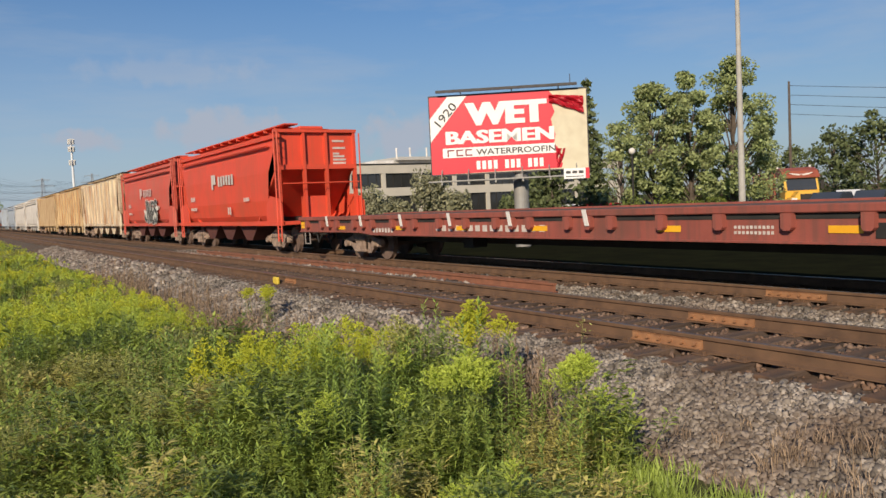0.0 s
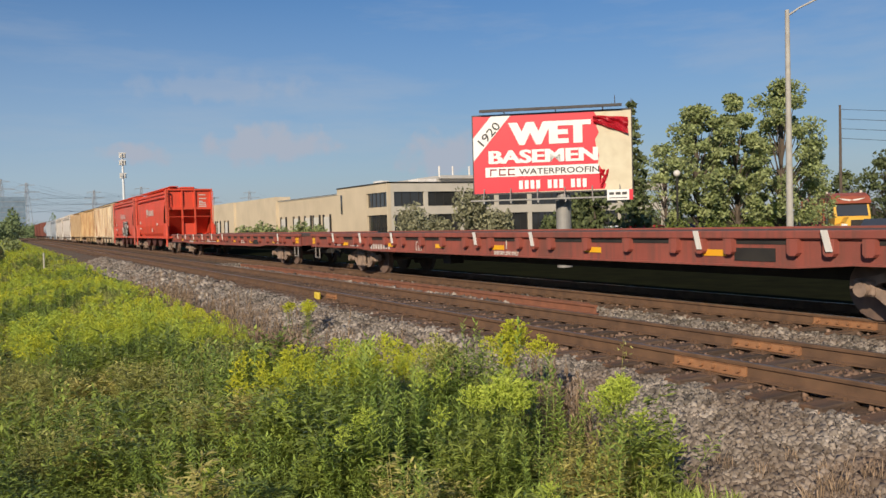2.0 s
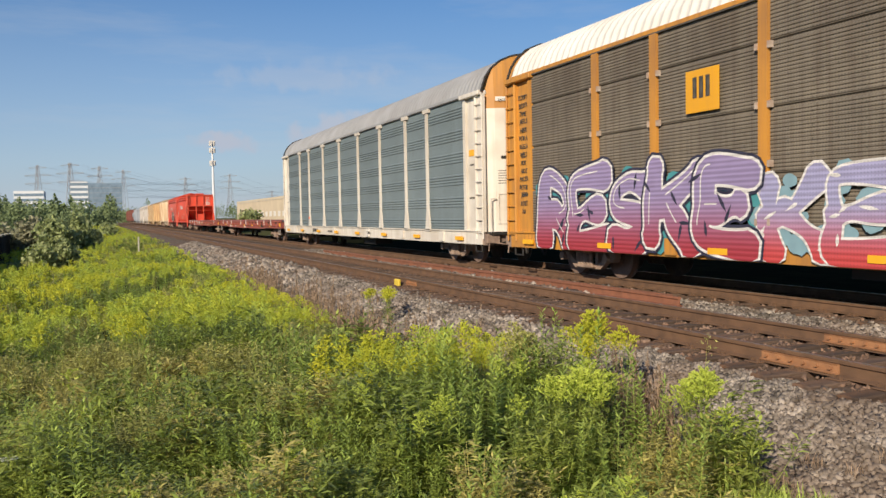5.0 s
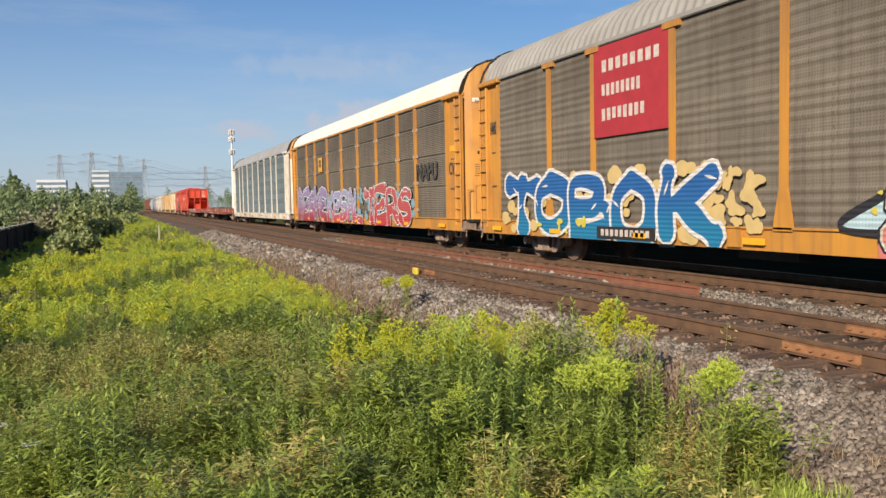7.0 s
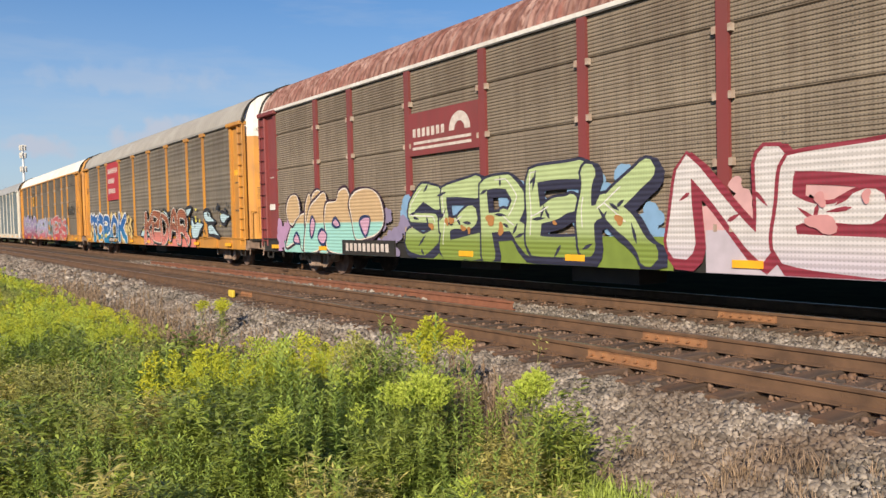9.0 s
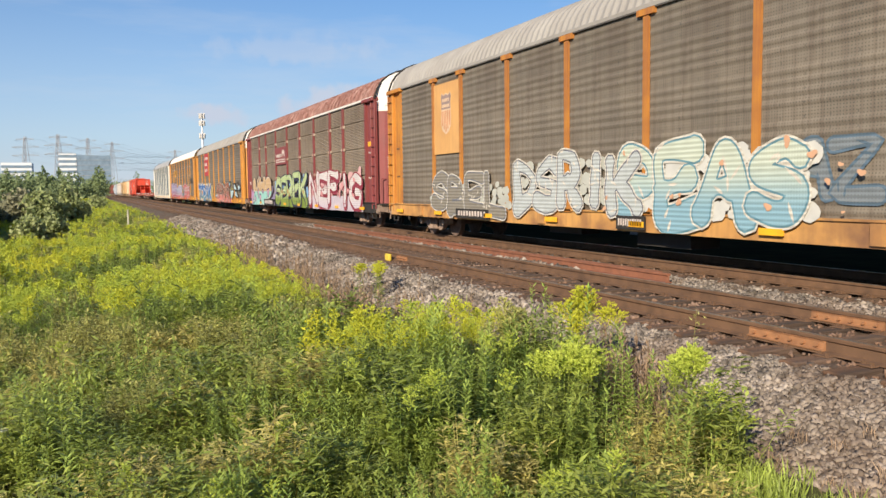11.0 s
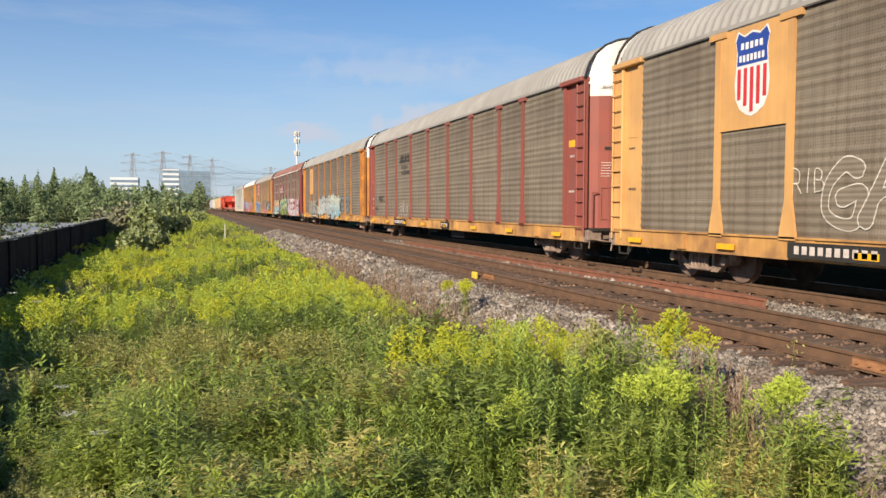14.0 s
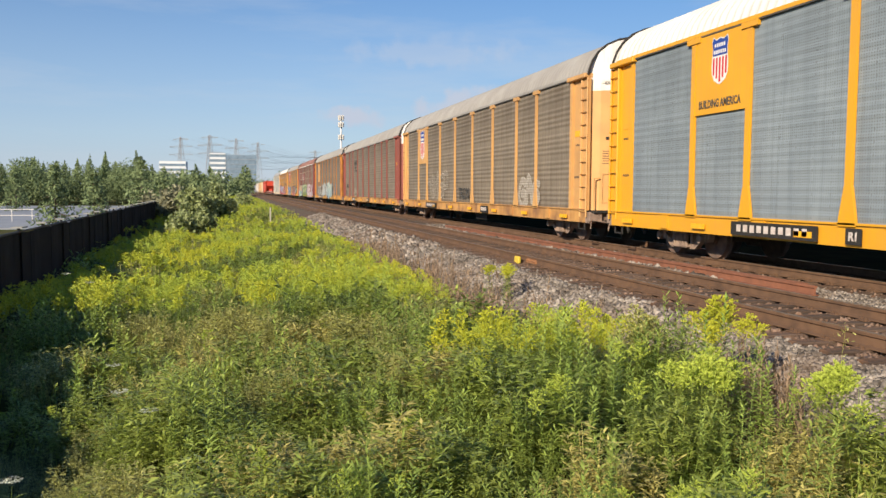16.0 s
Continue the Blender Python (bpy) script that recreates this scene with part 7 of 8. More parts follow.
def build_street():
    grass = mat("lawn", (0.075, 0.10, 0.03), (0.05, 0.075, 0.022), scale=1.2, rough=1.0, spec=0.0, bump=0.5, bscale=20, dirt=(0.05, 0.045, 0.02), dirt_amt=0.5, dscale=0.3)
    tar = mat("asphalt", (0.075, 0.073, 0.07), (0.055, 0.053, 0.05), scale=3, rough=0.9, bump=0.3, bscale=60)
    # near-black base colour stands in for the shade seen under the train
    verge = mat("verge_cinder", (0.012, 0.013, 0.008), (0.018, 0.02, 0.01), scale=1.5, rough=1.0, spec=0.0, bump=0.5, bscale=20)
    tagged(part("verge", boxes((13.6, 25, -30, 80, -0.6, -0.35)), verge), "verge beyond the tracks, coloured near-black for the shade under the train", "ground", kind="structure")
    tagged(part("lawn", boxes((25, 90, -30, 80, -0.6, -0.33)), grass), "mown grass strip beside the street", "grass", kind="structure")
    tagged(part("road", boxes((44, 58, -60, 80, -0.4, -0.31)), tar), "grey asphalt street", "road", kind="structure")
    for az, d, rz, c, n, lab in ((58.6, 75, 20, (0.7, 0.7, 0.7), "white", "white estate car parked across the street"), (57.6, 58, 15, (0.05, 0.06, 0.08), "dark", "dark car on the street"),
                                 (60.0, 60, 15, (0.06, 0.06, 0.07), "dark", "dark car on the street"), (41.6, 52, 30, (0.6, 0.6, 0.58), "white", "white car parked under the trees"),
                                 (43.0, 50, 30, (0.4, 0.03, 0.03), "red", "red car parked under the trees"), (46.4, 55, 30, (0.05, 0.06, 0.08), "dark", "dark car parked under the trees"), (53.0, 70, 30, (0.05, 0.05, 0.06), "dark", "dark car parked behind the trees")):
        parked_car(*polar(az, d), rz, c, n, lab)
    for k, (az, d, h, r, leaf, n, clear) in enumerate(((46.4, 44, 7.7, 2.2, LEAF_A, 12000, 0.25), (49.0, 46, 8.2, 2.1, LEAF_A, 11000, 0.2), (51.4, 48, 9.3, 2.5, LEAF_A, 13000, 0.15), (44.3, 52, 6.6, 1.8, LEAF_A, 2400, 0.1),
                                                       (53.2, 56, 6.0, 1.8, LEAF_A, 2000, 0.1), (57.6, 85, 7.0, 3.6, LEAF_B, 2600, 0.08), (60.2, 82, 8.0, 4.0, LEAF_B, 2600, 0.08), (63.5, 80, 8.2, 4.0, LEAF_B, 2400, 0.08), (55.4, 92, 6.0, 3.0, LEAF_B, 1800, 0.08), (67, 78, 8.5, 4.2, LEAF_B, 2000, 0.1))):
        tree("deciduous_tree", "green leafy street tree with pale trunk" if k < 5 else "broad dark green tree across the street", *polar(az, d), h, r, leaf, n, 0.10 if k < 5 else 0.20, clear, seed=40 + k)
    spruce(*polar(42.1, 41), 8.1, 1.5, LEAF_B, 3)
    spruce(*polar(39.5, 43), 5.5, 1.6, LEAF_B, 4, label="dark spruce behind the billboard")
    for k, (az, d, h, r) in enumerate(((26.7, 58, 3.4, 1.6), (28.6, 56, 2.3, 1.2), (30.7, 55, 4.4, 1.4), (32.8, 54, 2.6, 1.2), (36.4, 50, 2.2, 1.2), (38.4, 48, 3.4, 1.4))):
        shrub("silver_shrub", "grey-green silvery shrub in front of the building", *polar(az, d), h, r, LEAF_C if k < 4 else LEAF_B, 2000, 0.13, seed=60 + k, z0=-0.4)
    for k, az in enumerate((15.0, 16.3, 17.6, 18.9, 20.0)):
        shrub("hedge_shrub", "green shrub by the loading yard", *polar(az, 92), 2.0 + 0.5 * (k % 2), 1.7, LEAF_A, 700, 0.18, seed=80 + k, z0=-0.4)
    for k, az in enumerate((47.5, 50.5, 45.0)):
        shrub("bright_shrub", "low yellow-green shrub under the trees", *polar(az, 40), 1.7, 1.4, mat("leaf_lime", (0.17, 0.20, 0.03), (0.12, 0.16, 0.03), scale=2, island=0.4, trans=0.3), 1000, 0.09, seed=90 + k, z0=-0.4)
    shrub("low_tree", "dark rounded shrub beside the loading yard", *polar(9.8, 130), 3.2, 2.2, LEAF_A, 900, 0.3, seed=99, z0=-0.4)


def build_far():
    pale = mat("far_white", (0.72, 0.74, 0.76), (0.66, 0.68, 0.7), scale=0.2, rough=0.7)
    glass = glow_free_glass("far_glass", (0.22, 0.30, 0.38), 0.15)
    steel = mat("pylon_steel", (0.30, 0.31, 0.33), (0.25, 0.26, 0.28), scale=1, rough=0.6)
    x, y = polar(-0.45, 520)
    o = thing("office_block", "distant glass office block with white floor bands", "building", m=pose(x, y, -1, 0, 0, 0))
    part("glass_wing", boxes((-1.0, 17.5, 0, 24, 0, 24.2)), glass, o)
    for k in range(6):
        part("floor_band", boxes((-10.5, -1.0, -0.3, 20, 6.4 + 3.0 * k, 7.8 + 3.0 * k)), pale, o)
        part("window", boxes((-10.3, -1.2, -0.1, 20, 7.8 + 3.0 * k, 9.4 + 3.0 * k)), glass, o)
        part("mullion", boxes((-1.0, 17.5, -0.15, 0, 6.4 + 3.0 * k, 6.65 + 3.0 * k)), steel, o)
    part("wing_wall", boxes((-10.3, -1.2, 0.2, 19.8, 0, 24.4)), pale, o)
    part("parapet", boxes((-10.5, -1.0, -0.4, 20, 24.4, 25.2)), pale, o)
    x, y = polar(-4.0, 600)
    o = thing("office_block", "low pale office block among far trees", "building", m=pose(x, y, -1))
    part("wall", boxes((-9, 9, 0, 20, 0, 22.5)), pale, o)
    for k in range(4):
        part("window", boxes((-8.8, 8.8, -0.3, 0, 9 + 3.4 * k, 10.6 + 3.4 * k)), glass, o)
    # lattice pylons
    def pylon(az, dist, h, arms=True):
        x, y = polar(az, dist)
        t = thing("pylon", "grey steel lattice power pylon far off", "pylon", "power line pylons", m=pose(x, y, -1, 0, 0, -30))
        bm = bmesh.new()
        n = 9
        for sx in (-1, 1):
            for sy in (-1, 1):
                rod(bm, (sx * h * 0.075, sy * h * 0.075, 0), (sx * 0.6, sy * 0.6, h), 0.22, 4)
        for k in range(n):
            f, g = k / n, (k + 1) / n
            a, b = h * 0.075 * (1 - f) + 0.6 * f, h * 0.075 * (1 - g) + 0.6 * g
            rod(bm, (-a, -a, h * f), (b, -b, h * g), 0.12, 4)
            rod(bm, (a, -a, h * f), (-b, -b, h * g), 0.12, 4)
            rod(bm, (-a, a, h * f), (-b, -b, h * g), 0.12, 4)
        part("mast", bm, steel, t)
        for z in (0.68, 0.82, 0.95):
            w = h * (0.24 if z < 0.9 else 0.16)
            part("crossarm", rods(((-w, 0, h * z + 0.4), (0, 0, h * z + 1.2)), ((w, 0, h * z + 0.4), (0, 0, h * z + 1.2)), ((-w, 0, h * z), (w, 0, h * z)), r=0.16, n=4), steel, t)
        bm = bmesh.new()
        for z in (0.68, 0.82, 0.95):
            for s in (-1, 1):
                prev = None
                for q in range(9):
                    f = q / 8
                    p = Vector((s * h * 0.22, 260 * f, h * z - 9 * math.sin(math.pi * f)))
                    if prev:
                        rod(bm, prev, p, 0.07, 3)
                    prev = p
        part("cable", bm, steel, t)
    for az, d, h in ((-1.58, 640, 44), (-3.45, 720, 47), (0.16, 760, 49), (1.6, 900, 54), (5.5, 900, 46), (8.4, 950, 52), (13.0, 1000, 42), (15.4, 980, 47), (11.2, 1200, 40)):
        pylon(az, d, h)
    x, y = polar(7.3, 300)
    t = thing("cell_tower", "slim white mobile phone mast with antennas", "mast", m=pose(x, y, -1))
    bm = bmesh.new()
    rod(bm, (0, 0, 0), (0, 0, 30), 0.55, 10, 0.3)
    part("mast", bm, pale, t)
    for z in (29.0, 26.5, 22.0):
        bm = bmesh.new()
        for k in range(6):
            a = k * math.pi / 3
            box(bm, 0.9 * math.cos(a) - 0.18, 0.9 * math.cos(a) + 0.18, 0.9 * math.sin(a) - 0.18, 0.9 * math.sin(a) + 0.18, z - 0.9, z + 0.9)
            rod(bm, (0, 0, z), (0.9 * math.cos(a), 0.9 * math.sin(a), z), 0.06, 4)
        part("antenna_ring", bm, WHITE_P, t)
    # far woods: many crowns as one
    rng = np.random.default_rng(12)
    P, S = [], []
    def wood(az0, az1, d0, d1, h0, h1, n, r):
        for k in range(n):
            az, d = rng.uniform(az0, az1), rng.uniform(d0, d1)
            x, y = polar(az, d)
            h = rng.uniform(h0, h1)
            m = 1150 if d0 < 200 else 260
            q = rng.normal(size=(m, 3))
            q /= np.linalg.norm(q, axis=1)[:, None]
            q *= rng.random((m, 1)) ** 0.4
            if rng.random() < 0.35:                       # a conifer among the broad crowns
                q[:, :2] *= (0.55 * (1 - q[:, 2:3]) + 0.08) * 0.75
                h *= 1.12
            near = d0 < 200
            (P if near else S).append(np.c_[x + q[:, 0] * r, y + q[:, 1] * r, h * 0.55 + q[:, 2] * h * 0.5 - 1.2])
    wood(-19, -5.5, 150, 190, 5.0, 8.6, 110, 2.6)
    wood(-8, 1.0, 230, 300, 5, 9.5, 60, 4.2)
    wood(1.2, 3.4, 430, 620, 6, 8, 40, 6)
    wood(-30, 12, 480, 700, 8, 14, 110, 9)
    wood(8, 75, 420, 600, 8, 13, 120, 9)
    V, F = quads(np.concatenate(P), 0.145, rng, aspect=1.2)
    V2, F2 = quads(np.concatenate(S), 0.42, rng, aspect=1.5)
    V, F = np.concatenate([V, V2]), np.concatenate([F, np.asarray(F2) + len(V)])
    tagged(mesh_part("far_woods", poly_mesh("far_woods", V, F), LEAF_D), "hazy green woodland along the horizon", "woods", kind="stuff")


def build_fence_side():
    mesh = mat("fence_fabric", (0.034, 0.033, 0.032), (0.045, 0.043, 0.041), scale=1.5, rough=1.0, spec=0.05, bump=0.3, bscale=20)
    posts = mat("fence_post", (0.05, 0.05, 0.052), (0.035, 0.035, 0.036), scale=3, rough=0.6)
    capm = mat("fence_cap", (0.36, 0.36, 0.33), (0.28, 0.28, 0.26), scale=3, rough=0.7)
    f = thing("screened_fence", "black chain-link fence hung with dark screen cloth", "fence")

    def line(y):
        return float(np.interp(y, [-12, 16, 34, 76], [-3.3, -4.02, -4.6, -5.7]))
    ys = list(np.arange(-9, 62, 2.4))
    for k, (a, b) in enumerate(zip(ys, ys[1:])):
        bm = bmesh.new()
        pts = []
        for q in range(5):
            y = a + (b - a) * q / 4
            pts.append((line(y) + 0.05 * math.sin(q * math.pi / 2), y))
        for (x0, y0), (x1, y1) in zip(pts, pts[1:]):
            sag = 0.03
            vs = [bm.verts.new(p) for p in ((x0 + 0.03 * (k % 2), y0 - 0.14, -1.6), (x1 + 0.03 * (k % 2), y1 + 0.14, -1.6), (x1 + 0.03 * (k % 2), y1 + 0.14, 0.70 - sag), (x0 + 0.03 * (k % 2), y0 - 0.14, 0.70 - sag))]
            bm.faces.new(vs)
        bmesh.ops.remove_doubles(bm, verts=bm.verts[:], dist=0.001)
        bmesh.ops.solidify(bm, geom=bm.faces[:], thickness=0.012)
        part("screen", bm, mesh, f)
    for y in ys:
        p = part("post", rods(((line(y) - 0.05, y, -1.6), (line(y) - 0.05, y, 0.76)), r=0.03, n=8), posts, f)
        part("cap", boxes((line(y) - 0.14, line(y) + 0.06, y - 0.22, y + 0.22, 0.755, 0.785)), capm, p, "pale flat cap")
    bm = bmesh.new()
    for a, b in zip(ys, ys[1:]):
        rod(bm, (line(a), a, 0.69), (line(b), b, 0.69), 0.022, 6)
    part("top_rail", bm, posts, f)
    tar = mat("asphalt_lot", (0.30, 0.32, 0.35), (0.24, 0.26, 0.29), scale=0.3, rough=0.7)
    tagged(part("car_park", boxes((-70, -9, 60, 140, -1.25, -1.12)), tar), "pale grey car park behind the fence", "car park", kind="structure")
    r = thing("guard_rail", "white tubular guard rail round the car park", "railing", m=pose(-16, 72, -1.12))
    for k in range(8):
        part("post", rods(((-k * 1.5, 0, 0), (-k * 1.5, 0, 1.0)), r=0.03, n=6), WHITE_P, r)
    for z in (0.5, 0.98):
        part("rail", rods(((-10.8, 0, z), (0.2, 0, z)), r=0.03, n=6), WHITE_P, r)
    for k, (az, d, h, r, leaf) in enumerate(((-11.2, 66, 4.7, 2.0, LEAF_D), (-8.9, 72, 4.3, 1.8, LEAF_D), (-6.0, 84, 6.2, 2.6, LEAF_D), (-13.4, 110, 5.6, 2.2, LEAF_D), (-5.0, 100, 4.6, 1.8, LEAF_D))):
        spruce(*polar(az, d), h, r, leaf, 20 + k, z0=-1.2, n=1500, label="green conifer beyond the fence")
    for k, (az, d, h, r, leaf, n) in enumerate(((-3.9, 58, 2.6, 1.3, LEAF_C, 1600), (-2.6, 56, 2.7, 1.3, LEAF_A, 2000), (-1.3, 58, 2.8, 1.2, LEAF_A, 2000), (-0.5, 66, 2.0, 1.0, LEAF_A, 1000), (-3.5, 40, 1.6, 0.8, LEAF_A, 2000), (-2.3, 42, 1.5, 0.8, LEAF_A, 1700), (-5.2, 60, 2.2, 1.3, LEAF_C, 1200), (-1.9, 84, 4.0, 1.9, LEAF_D, 1600), (-4.6, 90, 4.2, 2.2, LEAF_D, 1600), (0.5, 100, 2.2, 1.4, LEAF_A, 800))):
        shrub("field_shrub", "leafy shrub at the fence's end" if k != 0 else "silvery shrub at the fence's end", *polar(az, d), h, r, leaf, n, 0.10 if d < 50 else 0.14, seed=120 + k, z0=-1.0)


build_billboard()
build_lamp_post()
build_works()
build_truck()
build_street()
build_far()
build_fence_side()

# ---------------------------------------------------------------- weeds between the fence and the ballast
W_LEAF = mat("weed_leaf", (0.36, 0.42, 0.09), (0.205, 0.275, 0.052), scale=1.1, rough=0.42, island=0.5, trans=0.27)
W_OLIVE = mat("weed_olive", (0.50, 0.475, 0.155), (0.33, 0.35, 0.10), scale=0.9, rough=0.5, island=0.5, trans=0.27)
W_SERE = mat("weed_sere", (0.60, 0.53, 0.18), (0.44, 0.40, 0.12), scale=1.5, rough=0.5, island=0.45, trans=0.27)
W_PLUME = mat("weed_plume", (0.61, 0.59, 0.045), (0.47, 0.52, 0.05), scale=0.9, rough=0.8, island=0.2, trans=0.3)
W_PALE = mat("weed_plume_green", (0.50, 0.58, 0.09), (0.40, 0.49, 0.075), scale=1.5, rough=0.8, island=0.2, trans=0.3)
W_DRY = mat("weed_dry", (0.40, 0.29, 0.19), (0.27, 0.19, 0.13), scale=2, rough=0.9, island=0.4, trans=0.2)
W_GRASS = mat("weed_grass", (0.36, 0.45, 0.09), (0.26, 0.34, 0.06), scale=2, rough=0.55, island=0.4, trans=0.3)
W_STEM = mat("weed_stem", (0.36, 0.45, 0.10), (0.205, 0.295, 0.06), scale=1.3, rough=0.42, island=0.45, trans=0.27)
W_FIELD = mat("field_plume", (0.63, 0.625, 0.055), (0.38, 0.46, 0.055), scale=0.45, rough=0.8, island=0.22, trans=0.3)
W_WHITE = mat("weed_umbel", (0.62, 0.64, 0.52), (0.5, 0.54, 0.42), scale=3, rough=0.8, island=0.2, trans=0.2)


def leaf_quad(base, along, side_v, length, width, droop=0.25):
    """A pointed leaf: base, two shoulders, tip."""
    base, along, side_v = np.asarray(base), np.asarray(along), np.asarray(side_v)
    mid = base + along * length * 0.45
    tip = base + along * length + np.array([0, 0, -droop * length])
    return [base, mid + side_v * width, tip, mid - side_v * width]


def stem_quads(h, r, lean):
    out = []
    for ang in (0.4, 1.9):
        s = np.array([math.cos(ang), math.sin(ang), 0]) * r
        t = np.array([lean[0], lean[1], h])
        out.append([-s, s, t + s * 0.4, t - s * 0.4])
    return out


def weed_goldenrod(rng, h, leaves, plume, fine):
    """Straight leafy stem under a nodding panicle. Returns leaf quads and flower quads."""
    lean = rng.normal(0, 0.05, 2) * h
    G, Y = stem_quads(h, 0.003 / fine, lean), []
    for k in range(leaves):
        f = 0.12 + 0.72 * (k + rng.random() * 0.6) / leaves
        a = k * 2.4 + rng.random()
        d = np.array([math.cos(a), math.sin(a), 0.35 - 0.3 * (1 - f)])
        s = np.array([-math.sin(a), math.cos(a), 0])
        base = np.array([lean[0] * f, lean[1] * f, h * f])
        G.append(leaf_quad(base, d, s, (0.10 + 0.05 * rng.random()) * (1.2 - 0.5 * f) / fine ** 0.4, 0.0095 / fine ** 0.8, 0.35))
    top = np.array([lean[0], lean[1], h])
    nod = rng.uniform(0, 6.28)
    arms = 15
    for k in range(arms):
        f = k / (arms - 1)
        low = 0.76 + 0.22 * f
        root = np.array([top[0] * low, top[1] * low, h * low])
        a = k * 2.4 + rng.uniform(-0.4, 0.4)
        reach = (0.125 * (1 - f) ** 0.8 + 0.03) * rng.uniform(0.7, 1.15)
        u = np.array([math.cos(a), math.sin(a), 0.0])
        n = np.array([math.cos(nod), math.sin(nod), 0.0])
        for q in range(max(1, plume // arms)):
            g = rng.random() ** 0.8
            c = root + u * reach * g + n * 0.04 * f * f * g + np.array([0, 0, reach * (1.5 * g - 0.75 * g * g)])
            c += rng.normal(0, 0.0055, 3)
            d = u * 0.55 + np.array([0, 0, 0.9 - 0.7 * g]) + rng.normal(0, 0.38, 3)
            d /= np.linalg.norm(d)
            s = np.cross(d, rng.normal(size=3))
            s /= np.linalg.norm(s)
            l = rng.uniform(0.008, 0.017) / fine ** 0.85
            Y.append([c - d * l, c + s * l * 0.33, c + d * l, c - s * l * 0.33])
    return G, Y


def weed_leafy(rng, h, stems, leaves, fine, wide=0.016, long=0.085):
    """Several branching stems crowded with short leaves."""
    G = []
    for s in range(stems):
        lean = rng.normal(0, 0.16, 2) * h
        hh = h * rng.uniform(0.7, 1.0)
        off = rng.normal(0, 0.05, 2)
        for q in stem_quads(hh, 0.0035 / fine, lean):
            G.append([p + np.array([off[0], off[1], 0]) for p in q])
        for k in range(leaves):
            f = 0.2 + 0.8 * rng.random() ** 0.7
            a = rng.uniform(0, 6.28)
            d = np.array([math.cos(a), math.sin(a), rng.uniform(-0.1, 0.7)])
            sv = np.array([-math.sin(a), math.cos(a), rng.uniform(-0.3, 0.3)])
            r = rng.uniform(0, 0.07)
            base = np.array([off[0] + lean[0] * f + r * d[0], off[1] + lean[1] * f + r * d[1], hh * f])
            G.append(leaf_quad(base, d, sv, long * rng.uniform(0.6, 1.2) / fine ** 0.6, wide * rng.uniform(0.7, 1.2) / fine ** 0.75, rng.uniform(0, 0.35)))
    return G, []


def weed_stalk(rng, h, twigs, wide=0.006):
    """Dead brown stalk with short stiff twigs and seed heads."""
    lean = rng.normal(0, 0.08, 2) * h
    G = stem_quads(h, 0.004, lean)
    for k in range(twigs):
        f = 0.25 + 0.75 * rng.random()
        a = rng.uniform(0, 6.28)
        d = np.array([math.cos(a) * 0.5, math.sin(a) * 0.5, 0.8])
        s = np.array([-math.sin(a), math.cos(a), 0])
        G.append(leaf_quad(np.array([lean[0] * f, lean[1] * f, h * f]), d, s, rng.uniform(0.04, 0.12), wide, 0))
    return G, []


def weed_grass(rng, h, n):
    G = []
    for k in range(n):
        a = rng.uniform(0, 6.28)
        d = np.array([math.cos(a) * rng.uniform(0.1, 0.6), math.sin(a) * rng.uniform(0.1, 0.6), 1.0])
        s = np.array([-math.sin(a), math.cos(a), 0])
        b = np.array([rng.normal(0, 0.06), rng.normal(0, 0.06), 0])
        G.append(leaf_quad(b, d, s, h * rng.uniform(0.5, 1.0), 0.005, 0.3))
    return G, []


def spread(name, protos, pts, scales, rng, mats, label):
    """Sets plants at the points: alike leaf quads of all of them as one mass, and their flowers as another."""
    if len(pts) == 0:
        return
    for which, material in enumerate(mats):
        Vs = []
        pick = rng.integers(0, len(protos), len(pts))
        ang = rng.uniform(0, 6.28, len(pts))
        for k, pr in enumerate(protos):
            if len(pr[which]) == 0:
                continue
            V = np.array(pr[which]).reshape(-1, 3)
            idx = np.where(pick == k)[0]
            if len(idx) == 0:
                continue
            c, s = np.cos(ang[idx])[:, None], np.sin(ang[idx])[:, None]
            sc = scales[idx][:, None]
            X = (V[None, :, 0] * c - V[None, :, 1] * s) * sc + pts[idx, 0:1]
            Y = (V[None, :, 0] * s + V[None, :, 1] * c) * sc + pts[idx, 1:2]
            Z = V[None, :, 2] * sc + pts[idx, 2:3]
            Vs.append(np.stack([X, Y, Z], 2).reshape(-1, 3))
        if not Vs:
            continue
        V = np.concatenate(Vs)
        ob = mesh_part(name, poly_mesh(name, V, np.arange(len(V)).reshape(-1, 4)), material)
        tagged(ob, label, "weeds", kind="stuff")


def soil_points(rng, n, x0, x1, y0, y1):
    x, y = rng.uniform(x0, x1, n), rng.uniform(y0, y1, n)
    return np.c_[x, y]


def soil_at(P):
    k = np.clip((4.6 - P[:, 0]) / 9.0, 0, 1)
    return -0.64 - 0.6 * k * k * (3 - 2 * k)


def edge_x(y):
    """How far the weeds reach towards the ballast."""
    return np.interp(y, [0, 6.5, 9.4, 10.6, 16, 30, 45, 85, 260], [4.25, 4.3, 4.05, 3.5, 3.62, 3.82, 3.95, 4.3, 4.6]) + 0.22 * np.sin(y * 0.9) * np.clip((y - 9) / 8, 0, 1)


def clumps(P, scale, seed):
    return np.array([noise.noise((x * scale, y * scale, seed)) for x, y in P])


